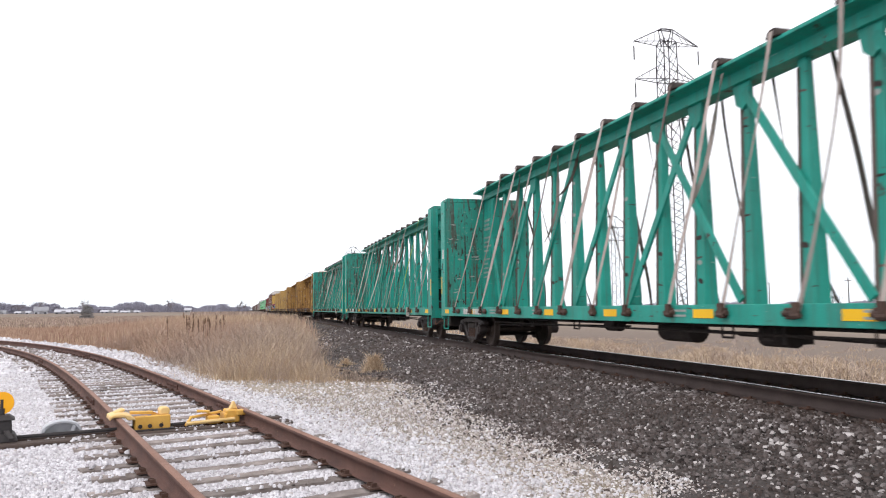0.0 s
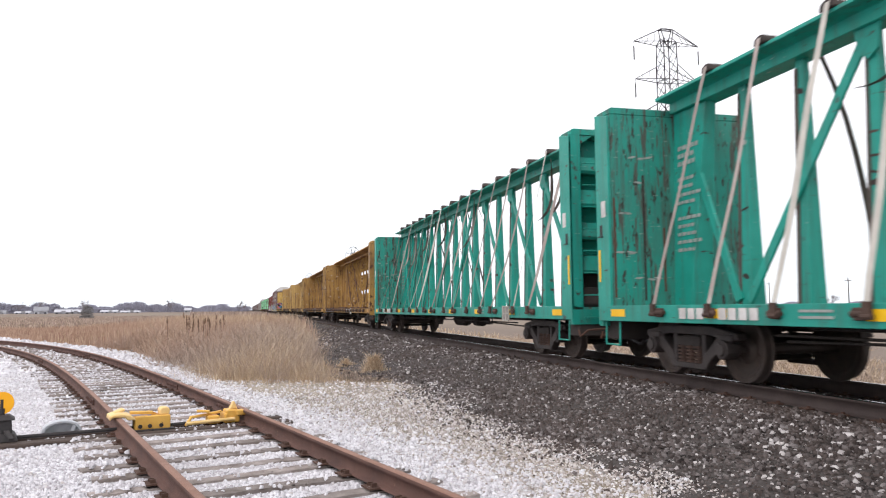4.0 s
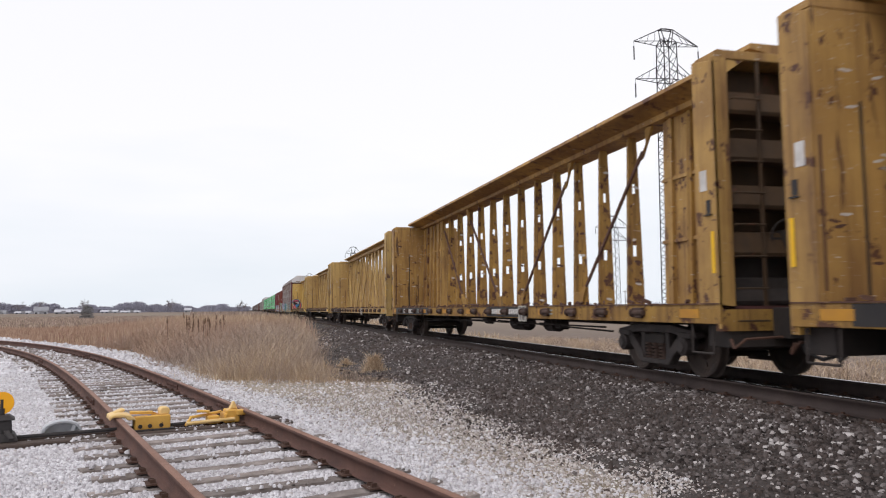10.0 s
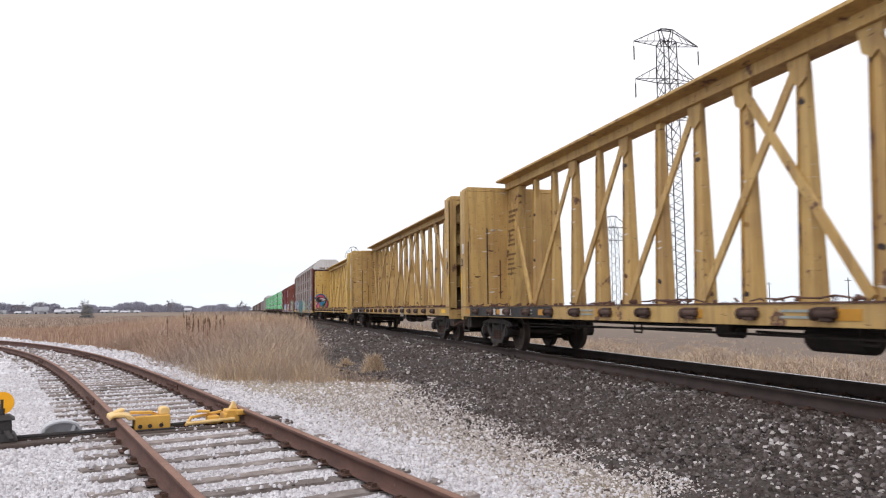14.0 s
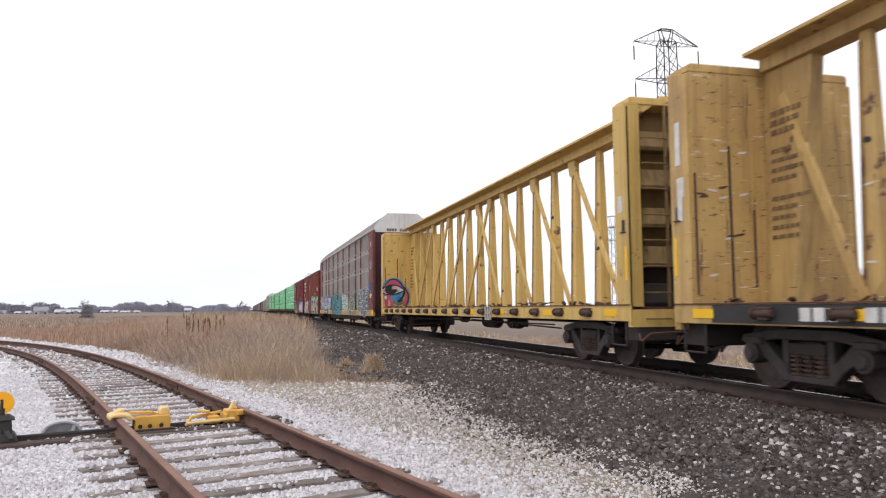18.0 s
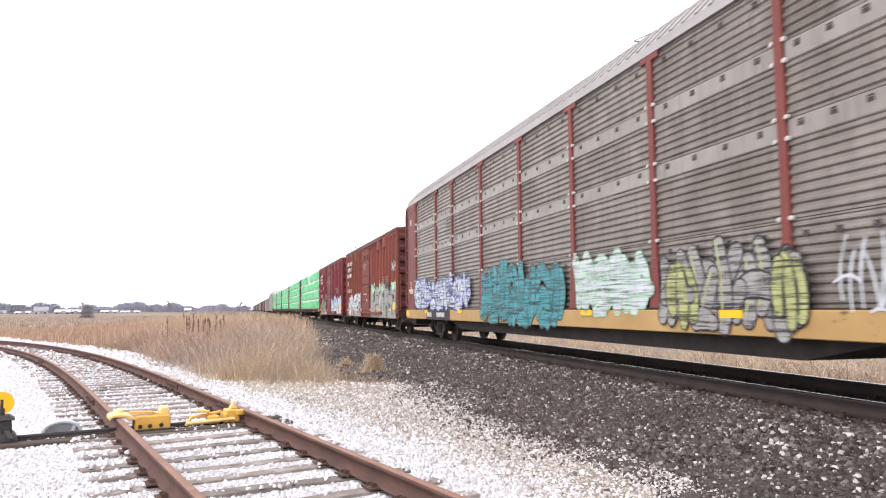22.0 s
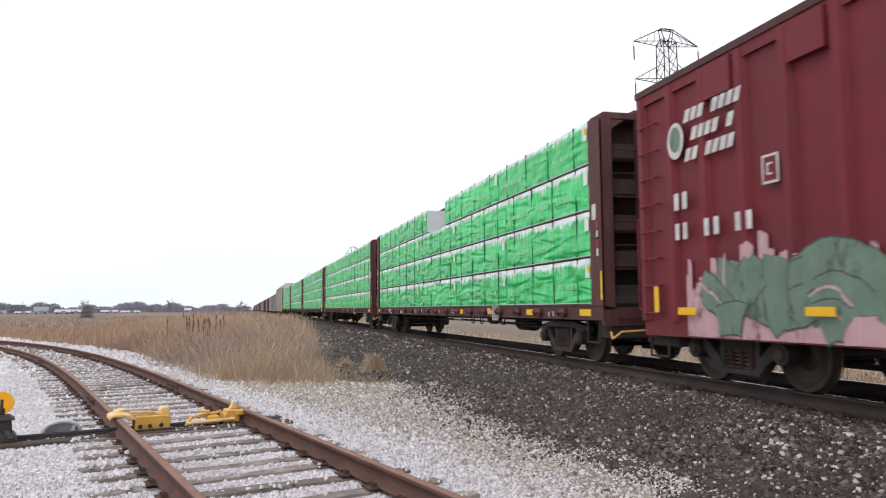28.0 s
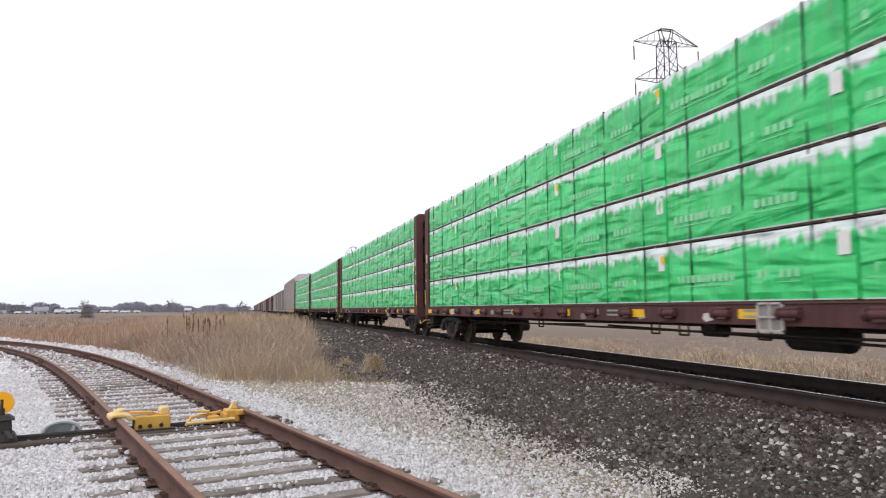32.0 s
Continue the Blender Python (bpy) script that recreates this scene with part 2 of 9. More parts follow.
RUST, SOOT = (0.10, 0.045, 0.028), (0.035, 0.028, 0.026)
M = {
    "green": surface("green_paint", (0.012, 0.245, 0.19), (0.018, 0.31, 0.245), 1.3, 0.5, streaks=((0.06, 0.10, 0.085), 0.6), spots=((0.055, 0.045, 0.04), 0.075, 2.2), vary=0.06, dashes=(((0.045, 0.04, 0.036), 0.045, 2.6, (1.0, 1.2, 6.0)), ((0.30, 0.42, 0.38), 0.02, 4.0, (1.0, 1.4, 11.0)))),
    "green_dirty": surface("green_paint_soiled", (0.014, 0.27, 0.21), (0.03, 0.29, 0.23), 1.6, 0.65, streaks=((0.075, 0.07, 0.06), 0.9), grime=((0.05, 0.15, 0.12), 0.5), dashes=(((0.075, 0.085, 0.07), 0.15, 1.3, (6.5, 6.5, 0.7)), ((0.04, 0.042, 0.036), 0.12, 2.0, (6.0, 6.0, 2.0)), ((0.26, 0.36, 0.32), 0.06, 3.0, (2.0, 2.0, 13.0)))),
    "ochre": surface("ochre_paint", (0.48, 0.29, 0.09), (0.37, 0.21, 0.064), 1.1, 0.6, streaks=((0.13, 0.062, 0.03), 0.9), spots=(RUST, 0.12, 2.6), grime=((0.17, 0.085, 0.038), 0.75), vary=0.08, dashes=(((0.60, 0.55, 0.48), 0.03, 4.0, (1.0, 1.4, 11.0)), ((0.13, 0.07, 0.04), 0.04, 3.0, (1.0, 1.3, 7.0)))),
    "ochre_rusty": surface("ochre_paint_rusted", (0.39, 0.225, 0.055), (0.25, 0.135, 0.042), 1.8, 0.75, streaks=((0.10, 0.05, 0.025), 0.8), spots=(RUST, 0.15, 3.0), vary=0.06, dashes=(((0.55, 0.50, 0.44), 0.03, 4.0, (1.5, 1.5, 9.0)),)),
    "ochre_panel": surface("ochre_paint_rubbed", (0.46, 0.275, 0.085), (0.35, 0.20, 0.06), 1.2, 0.65, streaks=((0.15, 0.075, 0.035), 0.85), spots=(RUST, 0.09, 2.6), grime=((0.22, 0.115, 0.05), 0.6), dashes=(((0.10, 0.05, 0.03), 0.10, 1.2, (5.0, 5.0, 0.6)), ((0.58, 0.52, 0.45), 0.055, 3.4, (2.0, 2.0, 12.0)))),
    "yellow_panel": surface("yellow_paint_rubbed", (0.55, 0.375, 0.14), (0.47, 0.30, 0.105), 1.0, 0.6, streaks=((0.24, 0.14, 0.06), 0.7), grime=((0.36, 0.22, 0.09), 0.6), dashes=(((0.14, 0.075, 0.045), 0.085, 3.2, (2.4, 2.4, 9.0)), ((0.11, 0.065, 0.04), 0.06, 1.1, (6.0, 6.0, 0.5)), ((0.64, 0.59, 0.52), 0.055, 2.2, (1.3, 1.3, 12.0)))),
    "winch": surface("greasy_rusted_winch", (0.052, 0.032, 0.026), (0.085, 0.05, 0.038), 7.0, 0.8, bump=0.3, vary=0.2),
    "reflect_old": surface("sunburnt_reflector", (0.52, 0.25, 0.03), (0.42, 0.20, 0.035), 3.0, 0.6, bump=0.0, spots=((0.25, 0.13, 0.05), 0.08, 7.0)),
    "stencil_dark": surface("dark_brown_stencil", (0.12, 0.075, 0.04), (0.20, 0.12, 0.055), 6.0, 0.7, bump=0.0),
    "yellow": surface("yellow_paint", (0.53, 0.36, 0.135), (0.45, 0.285, 0.10), 1.0, 0.6, streaks=((0.20, 0.115, 0.055), 0.7), spots=((0.12, 0.06, 0.04), 0.095, 2.4), grime=((0.30, 0.18, 0.08), 0.6), vary=0.08, dashes=(((0.60, 0.55, 0.48), 0.03, 4.0, (1.0, 1.4, 11.0)), ((0.13, 0.07, 0.04), 0.04, 3.0, (1.0, 1.3, 7.0)))),
    "yellow_new": surface("bright_yellow_paint", (0.62, 0.42, 0.135), (0.54, 0.35, 0.10), 0.9, 0.55, streaks=((0.28, 0.17, 0.065), 0.55), spots=((0.15, 0.08, 0.05), 0.075, 2.4), vary=0.06, dashes=(((0.66, 0.60, 0.5), 0.02, 4.0, (1.0, 1.4, 11.0)), ((0.13, 0.07, 0.04), 0.04, 3.0, (1.0, 1.3, 7.0)))),
    # car-end tones: soot, plus the recess's shade put into the colour
    "ochre_soot_shade": surface("sooty_shaded_ochre_end", (0.085, 0.048, 0.024), (0.055, 0.034, 0.02), 1.6, 0.8, streaks=((0.05, 0.035, 0.025), 0.7), spots=(RUST, 0.1, 3.0)),
    "yellow_soot_shade": surface("sooty_shaded_yellow_end", (0.27, 0.18, 0.075), (0.19, 0.12, 0.05), 1.6, 0.8, streaks=((0.09, 0.06, 0.035), 0.7), spots=(RUST, 0.09, 3.0)),
    "deck_rust": surface("rusty_deck_edge", (0.12, 0.06, 0.04), (0.085, 0.045, 0.035), 3.0, 0.85, spots=((0.25, 0.15, 0.08), 0.08, 5.0)),
    "brown": surface("oxide_brown_paint", (0.082, 0.033, 0.032), (0.11, 0.045, 0.041), 1.5, 0.7, streaks=((0.04, 0.02, 0.02), 0.7), spots=((0.10, 0.05, 0.04), 0.05, 3.0), vary=0.1),
    "boxred": surface("boxcar_red_paint", (0.225, 0.05, 0.033), (0.18, 0.041, 0.029), 0.8, 0.72, streaks=((0.10, 0.034, 0.024), 0.65), spots=((0.07, 0.032, 0.026), 0.07, 2.0), grime=((0.12, 0.042, 0.03), 0.6)),
    "boxcrim": surface("boxcar_crimson_paint", (0.175, 0.018, 0.026), (0.14, 0.016, 0.022), 0.8, 0.6, streaks=((0.08, 0.02, 0.022), 0.5), spots=((0.06, 0.022, 0.022), 0.045, 2.0), grime=((0.11, 0.02, 0.026), 0.5)),
    "rackred": surface("autorack_brown_paint", (0.195, 0.046, 0.038), (0.16, 0.039, 0.033), 0.9, 0.6, streaks=((0.11, 0.045, 0.04), 0.5), spots=((0.08, 0.04, 0.035), 0.04, 2.5)),
    "galv": surface("weathered_galvanised_panel", (0.25, 0.22, 0.195), (0.185, 0.16, 0.142), 1.4, 0.45, 0.35, streaks=((0.09, 0.07, 0.057), 0.6), grime=((0.12, 0.098, 0.08), 0.6), vary=0.05),
    "galv_light": surface("pale_galvanised_strip", (0.31, 0.28, 0.255), (0.24, 0.215, 0.195), 1.4, 0.45, 0.35, streaks=((0.15, 0.12, 0.10), 0.5)),
    "rack_slot": surface("dark_vent_slot", (0.07, 0.058, 0.05), (0.045, 0.038, 0.034), 5.0, 0.8, bump=0),
    # dark brown of the end doors, boxcar eaves and door brackets
    "rack_dark": surface("dark_autorack_brown", (0.085, 0.03, 0.028), (0.06, 0.024, 0.023), 1.2, 0.6, streaks=((0.03, 0.016, 0.016), 0.6)),
    "gable_white": surface("chalky_white_gable", (0.62, 0.60, 0.60), (0.52, 0.50, 0.50), 1.0, 0.7, streaks=((0.3, 0.27, 0.26), 0.4)),
    # boxcar ends: side paint darkened for soot and the shadow between cars
    "boxred_end": surface("sooty_shaded_boxcar_red", (0.125, 0.034, 0.026), (0.085, 0.026, 0.022), 1.0, 0.75, streaks=((0.045, 0.02, 0.018), 0.7), spots=((0.05, 0.024, 0.02), 0.08, 2.2), grime=((0.05, 0.022, 0.02), 0.6)),
    "boxcrim_end": surface("sooty_shaded_boxcar_crimson", (0.11, 0.015, 0.02), (0.075, 0.014, 0.018), 1.0, 0.7, streaks=((0.04, 0.014, 0.016), 0.7), grime=((0.045, 0.014, 0.016), 0.6)),
    # autorack brown with the ladder plate's shade put into the colour
    "rack_mid": surface("shaded_autorack_brown", (0.13, 0.045, 0.04), (0.095, 0.036, 0.033), 1.1, 0.65, streaks=((0.05, 0.024, 0.022), 0.6)),
    # a darker oxide brown for the inside of the open ends
    "brown_dark": surface("dark_oxide_brown", (0.052, 0.023, 0.022), (0.036, 0.018, 0.018), 1.6, 0.8, streaks=((0.02, 0.012, 0.012), 0.7)),
    "redref": surface("red_reflector", (0.45, 0.03, 0.03), (0.36, 0.025, 0.025), 3.0, 0.45, bump=0.0),
    "roof_white": surface("chalky_white_roof", (0.36, 0.335, 0.33), (0.30, 0.275, 0.27), 1.0, 0.7, streaks=((0.28, 0.24, 0.23), 0.4)),
    "sill_yellow": surface("sill_ochre", (0.47, 0.30, 0.125), (0.39, 0.235, 0.09), 1.4, 0.65, spots=((0.12, 0.07, 0.04), 0.06, 2.5)),
    "black": surface("black_sill_paint", (0.022, 0.02, 0.022), (0.035, 0.031, 0.03), 2.0, 0.6, spots=((0.07, 0.045, 0.035), 0.04, 3.0)),
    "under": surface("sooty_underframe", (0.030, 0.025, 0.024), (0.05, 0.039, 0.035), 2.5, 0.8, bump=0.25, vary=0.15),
    "truck": surface("greasy_cast_steel", (0.030, 0.025, 0.025), (0.055, 0.043, 0.04), 4.0, 0.65, bump=0.25, vary=0.12),
    "wheel": surface("rolled_steel_wheel", (0.06, 0.048, 0.044), (0.085, 0.062, 0.052), 5.0, 0.6, 0.3),
    "strap": surface("grey_strap_webbing", (0.34, 0.29, 0.265), (0.26, 0.215, 0.195), 3.0, 0.85, vary=0.3),
    "strap_dark": surface("soiled_strap_webbing", (0.12, 0.095, 0.085), (0.09, 0.07, 0.06), 3.0, 0.9, vary=0.2),
    "strap_new": surface("yellow_green_strap", (0.55, 0.68, 0.12), (0.48, 0.6, 0.1), 3.0, 0.8),
    "strap_white": surface("pale_strap_webbing", (0.52, 0.49, 0.44), (0.42, 0.39, 0.35), 3.0, 0.85),
    "roller": surface("dark_strap_roller", (0.032, 0.026, 0.025), (0.06, 0.045, 0.038), 6.0, 0.8),
    "reflect": surface("yellow_reflector", (0.85, 0.50, 0.01), (0.78, 0.44, 0.01), 3.0, 0.45, bump=0.0),
    "white": surface("white_marking", (0.66, 0.64, 0.62), (0.46, 0.43, 0.41), 5.0, 0.7, bump=0.0),
    "white_faint": surface("faded_white_marking", (0.34, 0.36, 0.34), (0.22, 0.25, 0.23), 7.0, 0.7, bump=0.0),
    "hole": surface("pale_worn_patch", (0.62, 0.58, 0.52), (0.48, 0.42, 0.36), 6.0, 0.8, bump=0.0),
    "rail": surface("rusty_rail", (0.135, 0.072, 0.057), (0.085, 0.047, 0.04), 3.0, 0.8, 0.2, bump=0.3, grain=70, spots=((0.21, 0.125, 0.095), 0.07, 9.0)),
    "rail_main": surface("dark_main_rail", (0.075, 0.055, 0.05), (0.055, 0.04, 0.037), 3.0, 0.75, 0.2, bump=0.2),
    "shine": surface("polished_rail_head", (0.62, 0.60, 0.60), (0.52, 0.50, 0.50), 9.0, 0.22, 1.0, bump=0.03),
    "rail_head": surface("rusty_rail_head", (0.30, 0.17, 0.125), (0.215, 0.118, 0.086), 5.0, 0.7, 0.3, bump=0.2, grain=80),
    "tie": surface("weathered_oak_tie", (0.33, 0.285, 0.265), (0.165, 0.135, 0.12), 5.0, 0.9, bump=0.7, grain=60, streaks=None, spots=((0.05, 0.04, 0.036), 0.09, 6.0), vary=0.25),
    "tie_dark": surface("creosoted_tie", (0.075, 0.05, 0.038), (0.05, 0.034, 0.027), 5.0, 0.9, bump=0.5, vary=0.2),
    "steel_brown": surface("brown_tie_plate", (0.11, 0.062, 0.046), (0.075, 0.043, 0.034), 8.0, 0.8, 0.2, bump=0.3),
    "derail": surface("chipped_yellow_enamel", (0.72, 0.42, 0.095), (0.62, 0.34, 0.07), 6.0, 0.55, spots=((0.14, 0.08, 0.05), 0.06, 14.0)),
    "derail_pale": surface("sunbleached_yellow_enamel", (0.78, 0.56, 0.26), (0.7, 0.46, 0.17), 6.0, 0.55),
    "target": surface("amber_target", (0.85, 0.40, 0.01), (0.8, 0.36, 0.01), 5.0, 0.5, bump=0.0),
    "cast": surface("black_cast_iron", (0.03, 0.028, 0.03), (0.05, 0.043, 0.042), 8.0, 0.7),
    "zinc": surface("galvanised_cover", (0.52, 0.53, 0.56), (0.42, 0.43, 0.46), 8.0, 0.45, 0.4, bump=0.05),
    "tower": surface("weathered_lattice_steel", (0.06, 0.052, 0.06), (0.045, 0.039, 0.045), 0.5, 0.6, 0.5, bump=0),
    "pole": surface("grey_pole", (0.13, 0.115, 0.11), (0.09, 0.08, 0.075), 1.0, 0.9),
    "bark": surface("grey_bark", (0.11, 0.095, 0.095), (0.075, 0.066, 0.066), 2.0, 0.9),
    "seed": surface("russet_seed_heads", (0.16, 0.095, 0.06), (0.11, 0.065, 0.045), 3.0, 0.95),
    "twigs": surface("bare_twigs", (0.24, 0.215, 0.23), (0.19, 0.17, 0.185), 1.0, 0.95, bump=0),
    "barn_white": surface("white_siding", (0.50, 0.50, 0.54), (0.40, 0.40, 0.44), 0.3, 0.6),
    "barn_roof": surface("grey_sheet_roof", (0.28, 0.28, 0.30), (0.22, 0.22, 0.24), 0.3, 0.6),
    "window": surface("dark_window", (0.04, 0.045, 0.055), (0.03, 0.033, 0.04), 0.5, 0.2, bump=0),
    "tan": surface("pale_tan_paint", (0.40, 0.36, 0.34), (0.33, 0.295, 0.28), 0.8, 0.65, streaks=((0.18, 0.13, 0.1), 0.5)),
    "freightgrey": surface("grey_freight_paint", (0.29, 0.265, 0.26), (0.24, 0.215, 0.21), 0.8, 0.65, streaks=((0.1, 0.08, 0.075), 0.5)),
}


# ---- ground ----
def siding_at(s):
    """A place on the siding's centre line, s metres along it from y = 6, and its heading left of +y."""
    n = max(2, int(abs(s) / 0.25) + 2)
    x, y, d = 0.341, 6.0, s / n
    for i in range(n):
        u = (i + 0.5) * d
        h = 0.2734 - 0.0022 * u + 0.000333 * u * u if u > 0 else 0.2734 + 0.004 * u
        x -= math.sin(h) * d
        y += math.cos(h) * d
    return x, y, (0.2734 - 0.0022 * s + 0.000333 * s * s if s > 0 else 0.2734 + 0.004 * s)


BED_TOP = RAIL_TOP - 0.20


def bed_height(x):
    """The ballast bed's profile across the main track."""
    d = abs(x - TRACK_X)
    if d < 1.55:
        return BED_TOP
    if x < TRACK_X:
        k = min((d - 1.55) / 2.75, 1.25)
        return BED_TOP - (BED_TOP + 0.02) * (k * 1.05 - 0.05 * k * k)
    return BED_TOP - 0.75 * min((d - 1.55) / 2.6, 1.25)


def soil_height(x, y):
    """The natural ground: level yard, a shallow dip in the grass, lower fields beyond the main track."""
    z = -0.01
    if x > TRACK_X + 2:
        z -= 0.45 * min((x - TRACK_X - 2) / 3, 1)
    if y > 15:
        z -= 0.25 * min((y - 15) / 12, 1)
    return z + 0.03 * math.sin(x * 0.6 + 1.3) * math.sin(y * 0.45)


def ground_material():
    m = bpy.data.materials.new("field_and_yard")
    m.use_nodes = True
    nt = m.node_tree
    N, L = nt.nodes.new, nt.links.new
    bsdf = nt.nodes["Principled BSDF"]
    bsdf.inputs["Roughness"].default_value = 0.95
    bsdf.inputs["Specular IOR Level"].default_value = 0.1
    geo = N("ShaderNodeNewGeometry")
    sep = N("ShaderNodeSeparateXYZ")
    L(geo.outputs["Position"], sep.inputs[0])

    def noise(sc, detail=5, stretch=None):
        n = N("ShaderNodeTexNoise")
        n.inputs["Scale"].default_value, n.inputs["Detail"].default_value = sc, detail
        if stretch:
            mp = N("ShaderNodeMapping")
            mp.inputs["Scale"].default_value = stretch
            L(geo.outputs["Position"], mp.inputs["Vector"])
            L(mp.outputs[0], n.inputs["Vector"])
        else:
            L(geo.outputs["Position"], n.inputs["Vector"])
        return n.outputs["Fac"]

    def maths(op, a, b, c=None):
        k = N("ShaderNodeMath")
        k.operation = op
        for i, q in enumerate((a, b, c)):
            if q is None:
                continue
            if isinstance(q, (int, float)):
                k.inputs[i].default_value = q
            else:
                L(q, k.inputs[i])
        return k.outputs[0]

    def span(v, lo, hi):
        r = N("ShaderNodeMapRange")
        r.inputs["From Min"].default_value, r.inputs["From Max"].default_value = lo, hi
        L(v, r.inputs["Value"])
        return r.outputs[0]

    def mix(fac, a, b):
        x = N("ShaderNodeMix")
        x.data_type = "RGBA"
        L(fac, x.inputs["Factor"])
        for s, q in ((6, a), (7, b)):
            if isinstance(q, tuple):
                x.inputs[s].default_value = (*q, 1)
            else:
                L(q, x.inputs[s])
        return x.outputs[2]

    straw = mix(span(noise(0.25), 0.35, 0.65), (0.30, 0.215, 0.13), (0.22, 0.155, 0.10))
    straw = mix(span(noise(9.0, 4), 0.35, 0.7), straw, (0.14, 0.10, 0.07))
    field = mix(span(noise(0.03, 4, (1, 0.25, 1)), 0.4, 0.6), (0.19, 0.15, 0.125), (0.235, 0.19, 0.15))
    far = span(sep.outputs[1], 90, 220)
    wide = span(sep.outputs[0], 13, 19)
    col = mix(maths("MAXIMUM", far, wide), straw, field)
    stone = mix(span(noise(28, 3), 0.35, 0.65), (0.63, 0.605, 0.63), (0.43, 0.405, 0.42))
    dust = mix(span(noise(40, 4), 0.38, 0.66), (0.40, 0.345, 0.285), (0.25, 0.21, 0.17))
    dust = mix(span(noise(1.3, 5), 0.5, 0.66), dust, (0.21, 0.175, 0.125))
    wob = maths("MULTIPLY", maths("SUBTRACT", noise(0.7, 6), 0.5), 2.6)
    # past this slanting line the white stone thins out over dusty soil
    thin = maths("ADD", maths("MULTIPLY_ADD", sep.outputs[1], 0.285, sep.outputs[0]), maths("MULTIPLY", wob, 0.3))
    stone = mix(span(thin, 3.5, 4.3), stone, dust)
    # the grass begins past a ragged front beside the siding
    gx, gy = sep.outputs[0], sep.outputs[1]
    head_on = maths("ADD", maths("MULTIPLY_ADD", gx, 0.6, gy), -16.3)
    along = maths("DIVIDE", maths("ADD", maths("MULTIPLY_ADD", gy, 0.285, gx), -4.1), 1.04)
    beside = maths("DIVIDE", maths("ADD", maths("MULTIPLY_ADD", gx, 1.935, gy), -21.6), 2.18)
    front = maths("ADD", maths("MINIMUM", head_on, maths("MAXIMUM", along, beside)), maths("MULTIPLY", wob, 0.35))
    near = maths("MULTIPLY", span(front, 0.5, -0.3), span(gx, 14, 12))
    col = mix(near, col, stone)
    # a patch of damp dark soil at the end of the grass strip
    px_, py_ = maths("MULTIPLY_ADD", gx, 1.15, -2.45 * 1.15), maths("MULTIPLY_ADD", gy, 0.42, -17.4 * 0.42)
    damp = maths("ADD", maths("ADD", maths("MULTIPLY", px_, px_), maths("MULTIPLY", py_, py_)), maths("MULTIPLY", wob, 0.5))
    col = mix(span(damp, 1.1, 0.3), col, (0.115, 0.085, 0.065))
    L(col, bsdf.inputs["Base Color"])
    b = N("ShaderNodeBump")
    b.inputs["Strength"].default_value, b.inputs["Distance"].default_value = 0.6, 0.04
    L(noise(22, 4), b.inputs["Height"])
    L(b.outputs[0], bsdf.inputs["Normal"])
    return m


def steps(lo, hi, fine_lo, fine_hi, fine, grow=1.22):
    out = list(np.arange(fine_lo, fine_hi + 1e-6, fine))
    d, v = fine, fine_hi
    while v < hi:
        d *= grow
        v = min(v + d, hi)
        out.append(v)
    d, v = fine, fine_lo
    while v > lo:
        d *= grow
        v = max(v - d, lo)
        out.insert(0, v)
    return out


def ground():
    xs, ys = steps(-2600, 2600, -12, 16, 0.5), steps(-300, 4200, -6, 50, 0.5)
    v = np.array([(x, y, soil_height(x, y) if y < 300 else soil_height(x, 300)) for y in ys for x in xs])
    # under the ballast bed the soil dips out of the way
    under = (np.abs(v[:, 0] - TRACK_X) < 3.6)
    v[under, 2] = np.minimum(v[under, 2], -0.35)
    nx, ny = len(xs), len(ys)
    i, j = np.meshgrid(np.arange(nx - 1), np.arange(ny - 1))
    a = (j * nx + i).ravel()
    f = np.stack([a, a + 1, a + 1 + nx, a + nx], 1)
    tagged(bulk("ground", v, f, ground_material(), True), "flat dry field and pale gravel yard reaching the horizon", "ground", kind="structure")


ground()

BALLAST = surface("dark_crushed_ballast", (0.035, 0.028, 0.026), (0.075, 0.062, 0.058), 14.0, 0.9, bump=1.0, grain=24, spots=((0.34, 0.32, 0.31), 0.05, 17.0), grime=((0.07, 0.06, 0.055), 0.6))


def ballast_bed():
    cross = [TRACK_X + d for d in (-4.95, -4.6, -4.3, -3.9, -3.4, -2.8, -2.2, -1.75, -1.55, -1.0, 0, 1.0, 1.55, 2.2, 2.9, 3.6, 4.4, 4.9)]
    ys = steps(-60, 2500, -4, 60, 0.4, 1.15)
    rnd = random.Random(4)
    v = np.array([(x + (0 if 3 < i < 14 else rnd.uniform(-0.12, 0.12)), y,
                   bed_height(x) + rnd.uniform(-0.012, 0.012) + (-0.06 if i in (0, 17) else 0)) for y in ys for i, x in enumerate(cross)])
    n, ny = len(cross), len(ys)
    i, j = np.meshgrid(np.arange(n - 1), np.arange(ny - 1))
    a = (j * n + i).ravel()
    tagged(bulk("ballast_bed", v, np.stack([a, a + 1, a + 1 + n, a + n], 1), BALLAST, True),
           "dark grey crushed-stone ballast bank of the main line", "ballast", kind="structure")


ballast_bed()


# ---- rails and ties ----
def rail_profile(h):
    """Half outline of a rail of height h: pairs of offset and height from the head's top."""
    half = [(0.0, 0.0), (0.026, 0.0), (0.036, -0.008), (0.036, -0.034), (0.011, -0.046), (0.009, -h + 0.03), (0.03, -h + 0.018), (0.066, -h + 0.008), (0.066, -h)]
    return half[1:] + [(-a, b) for a, b in half[:0:-1]]


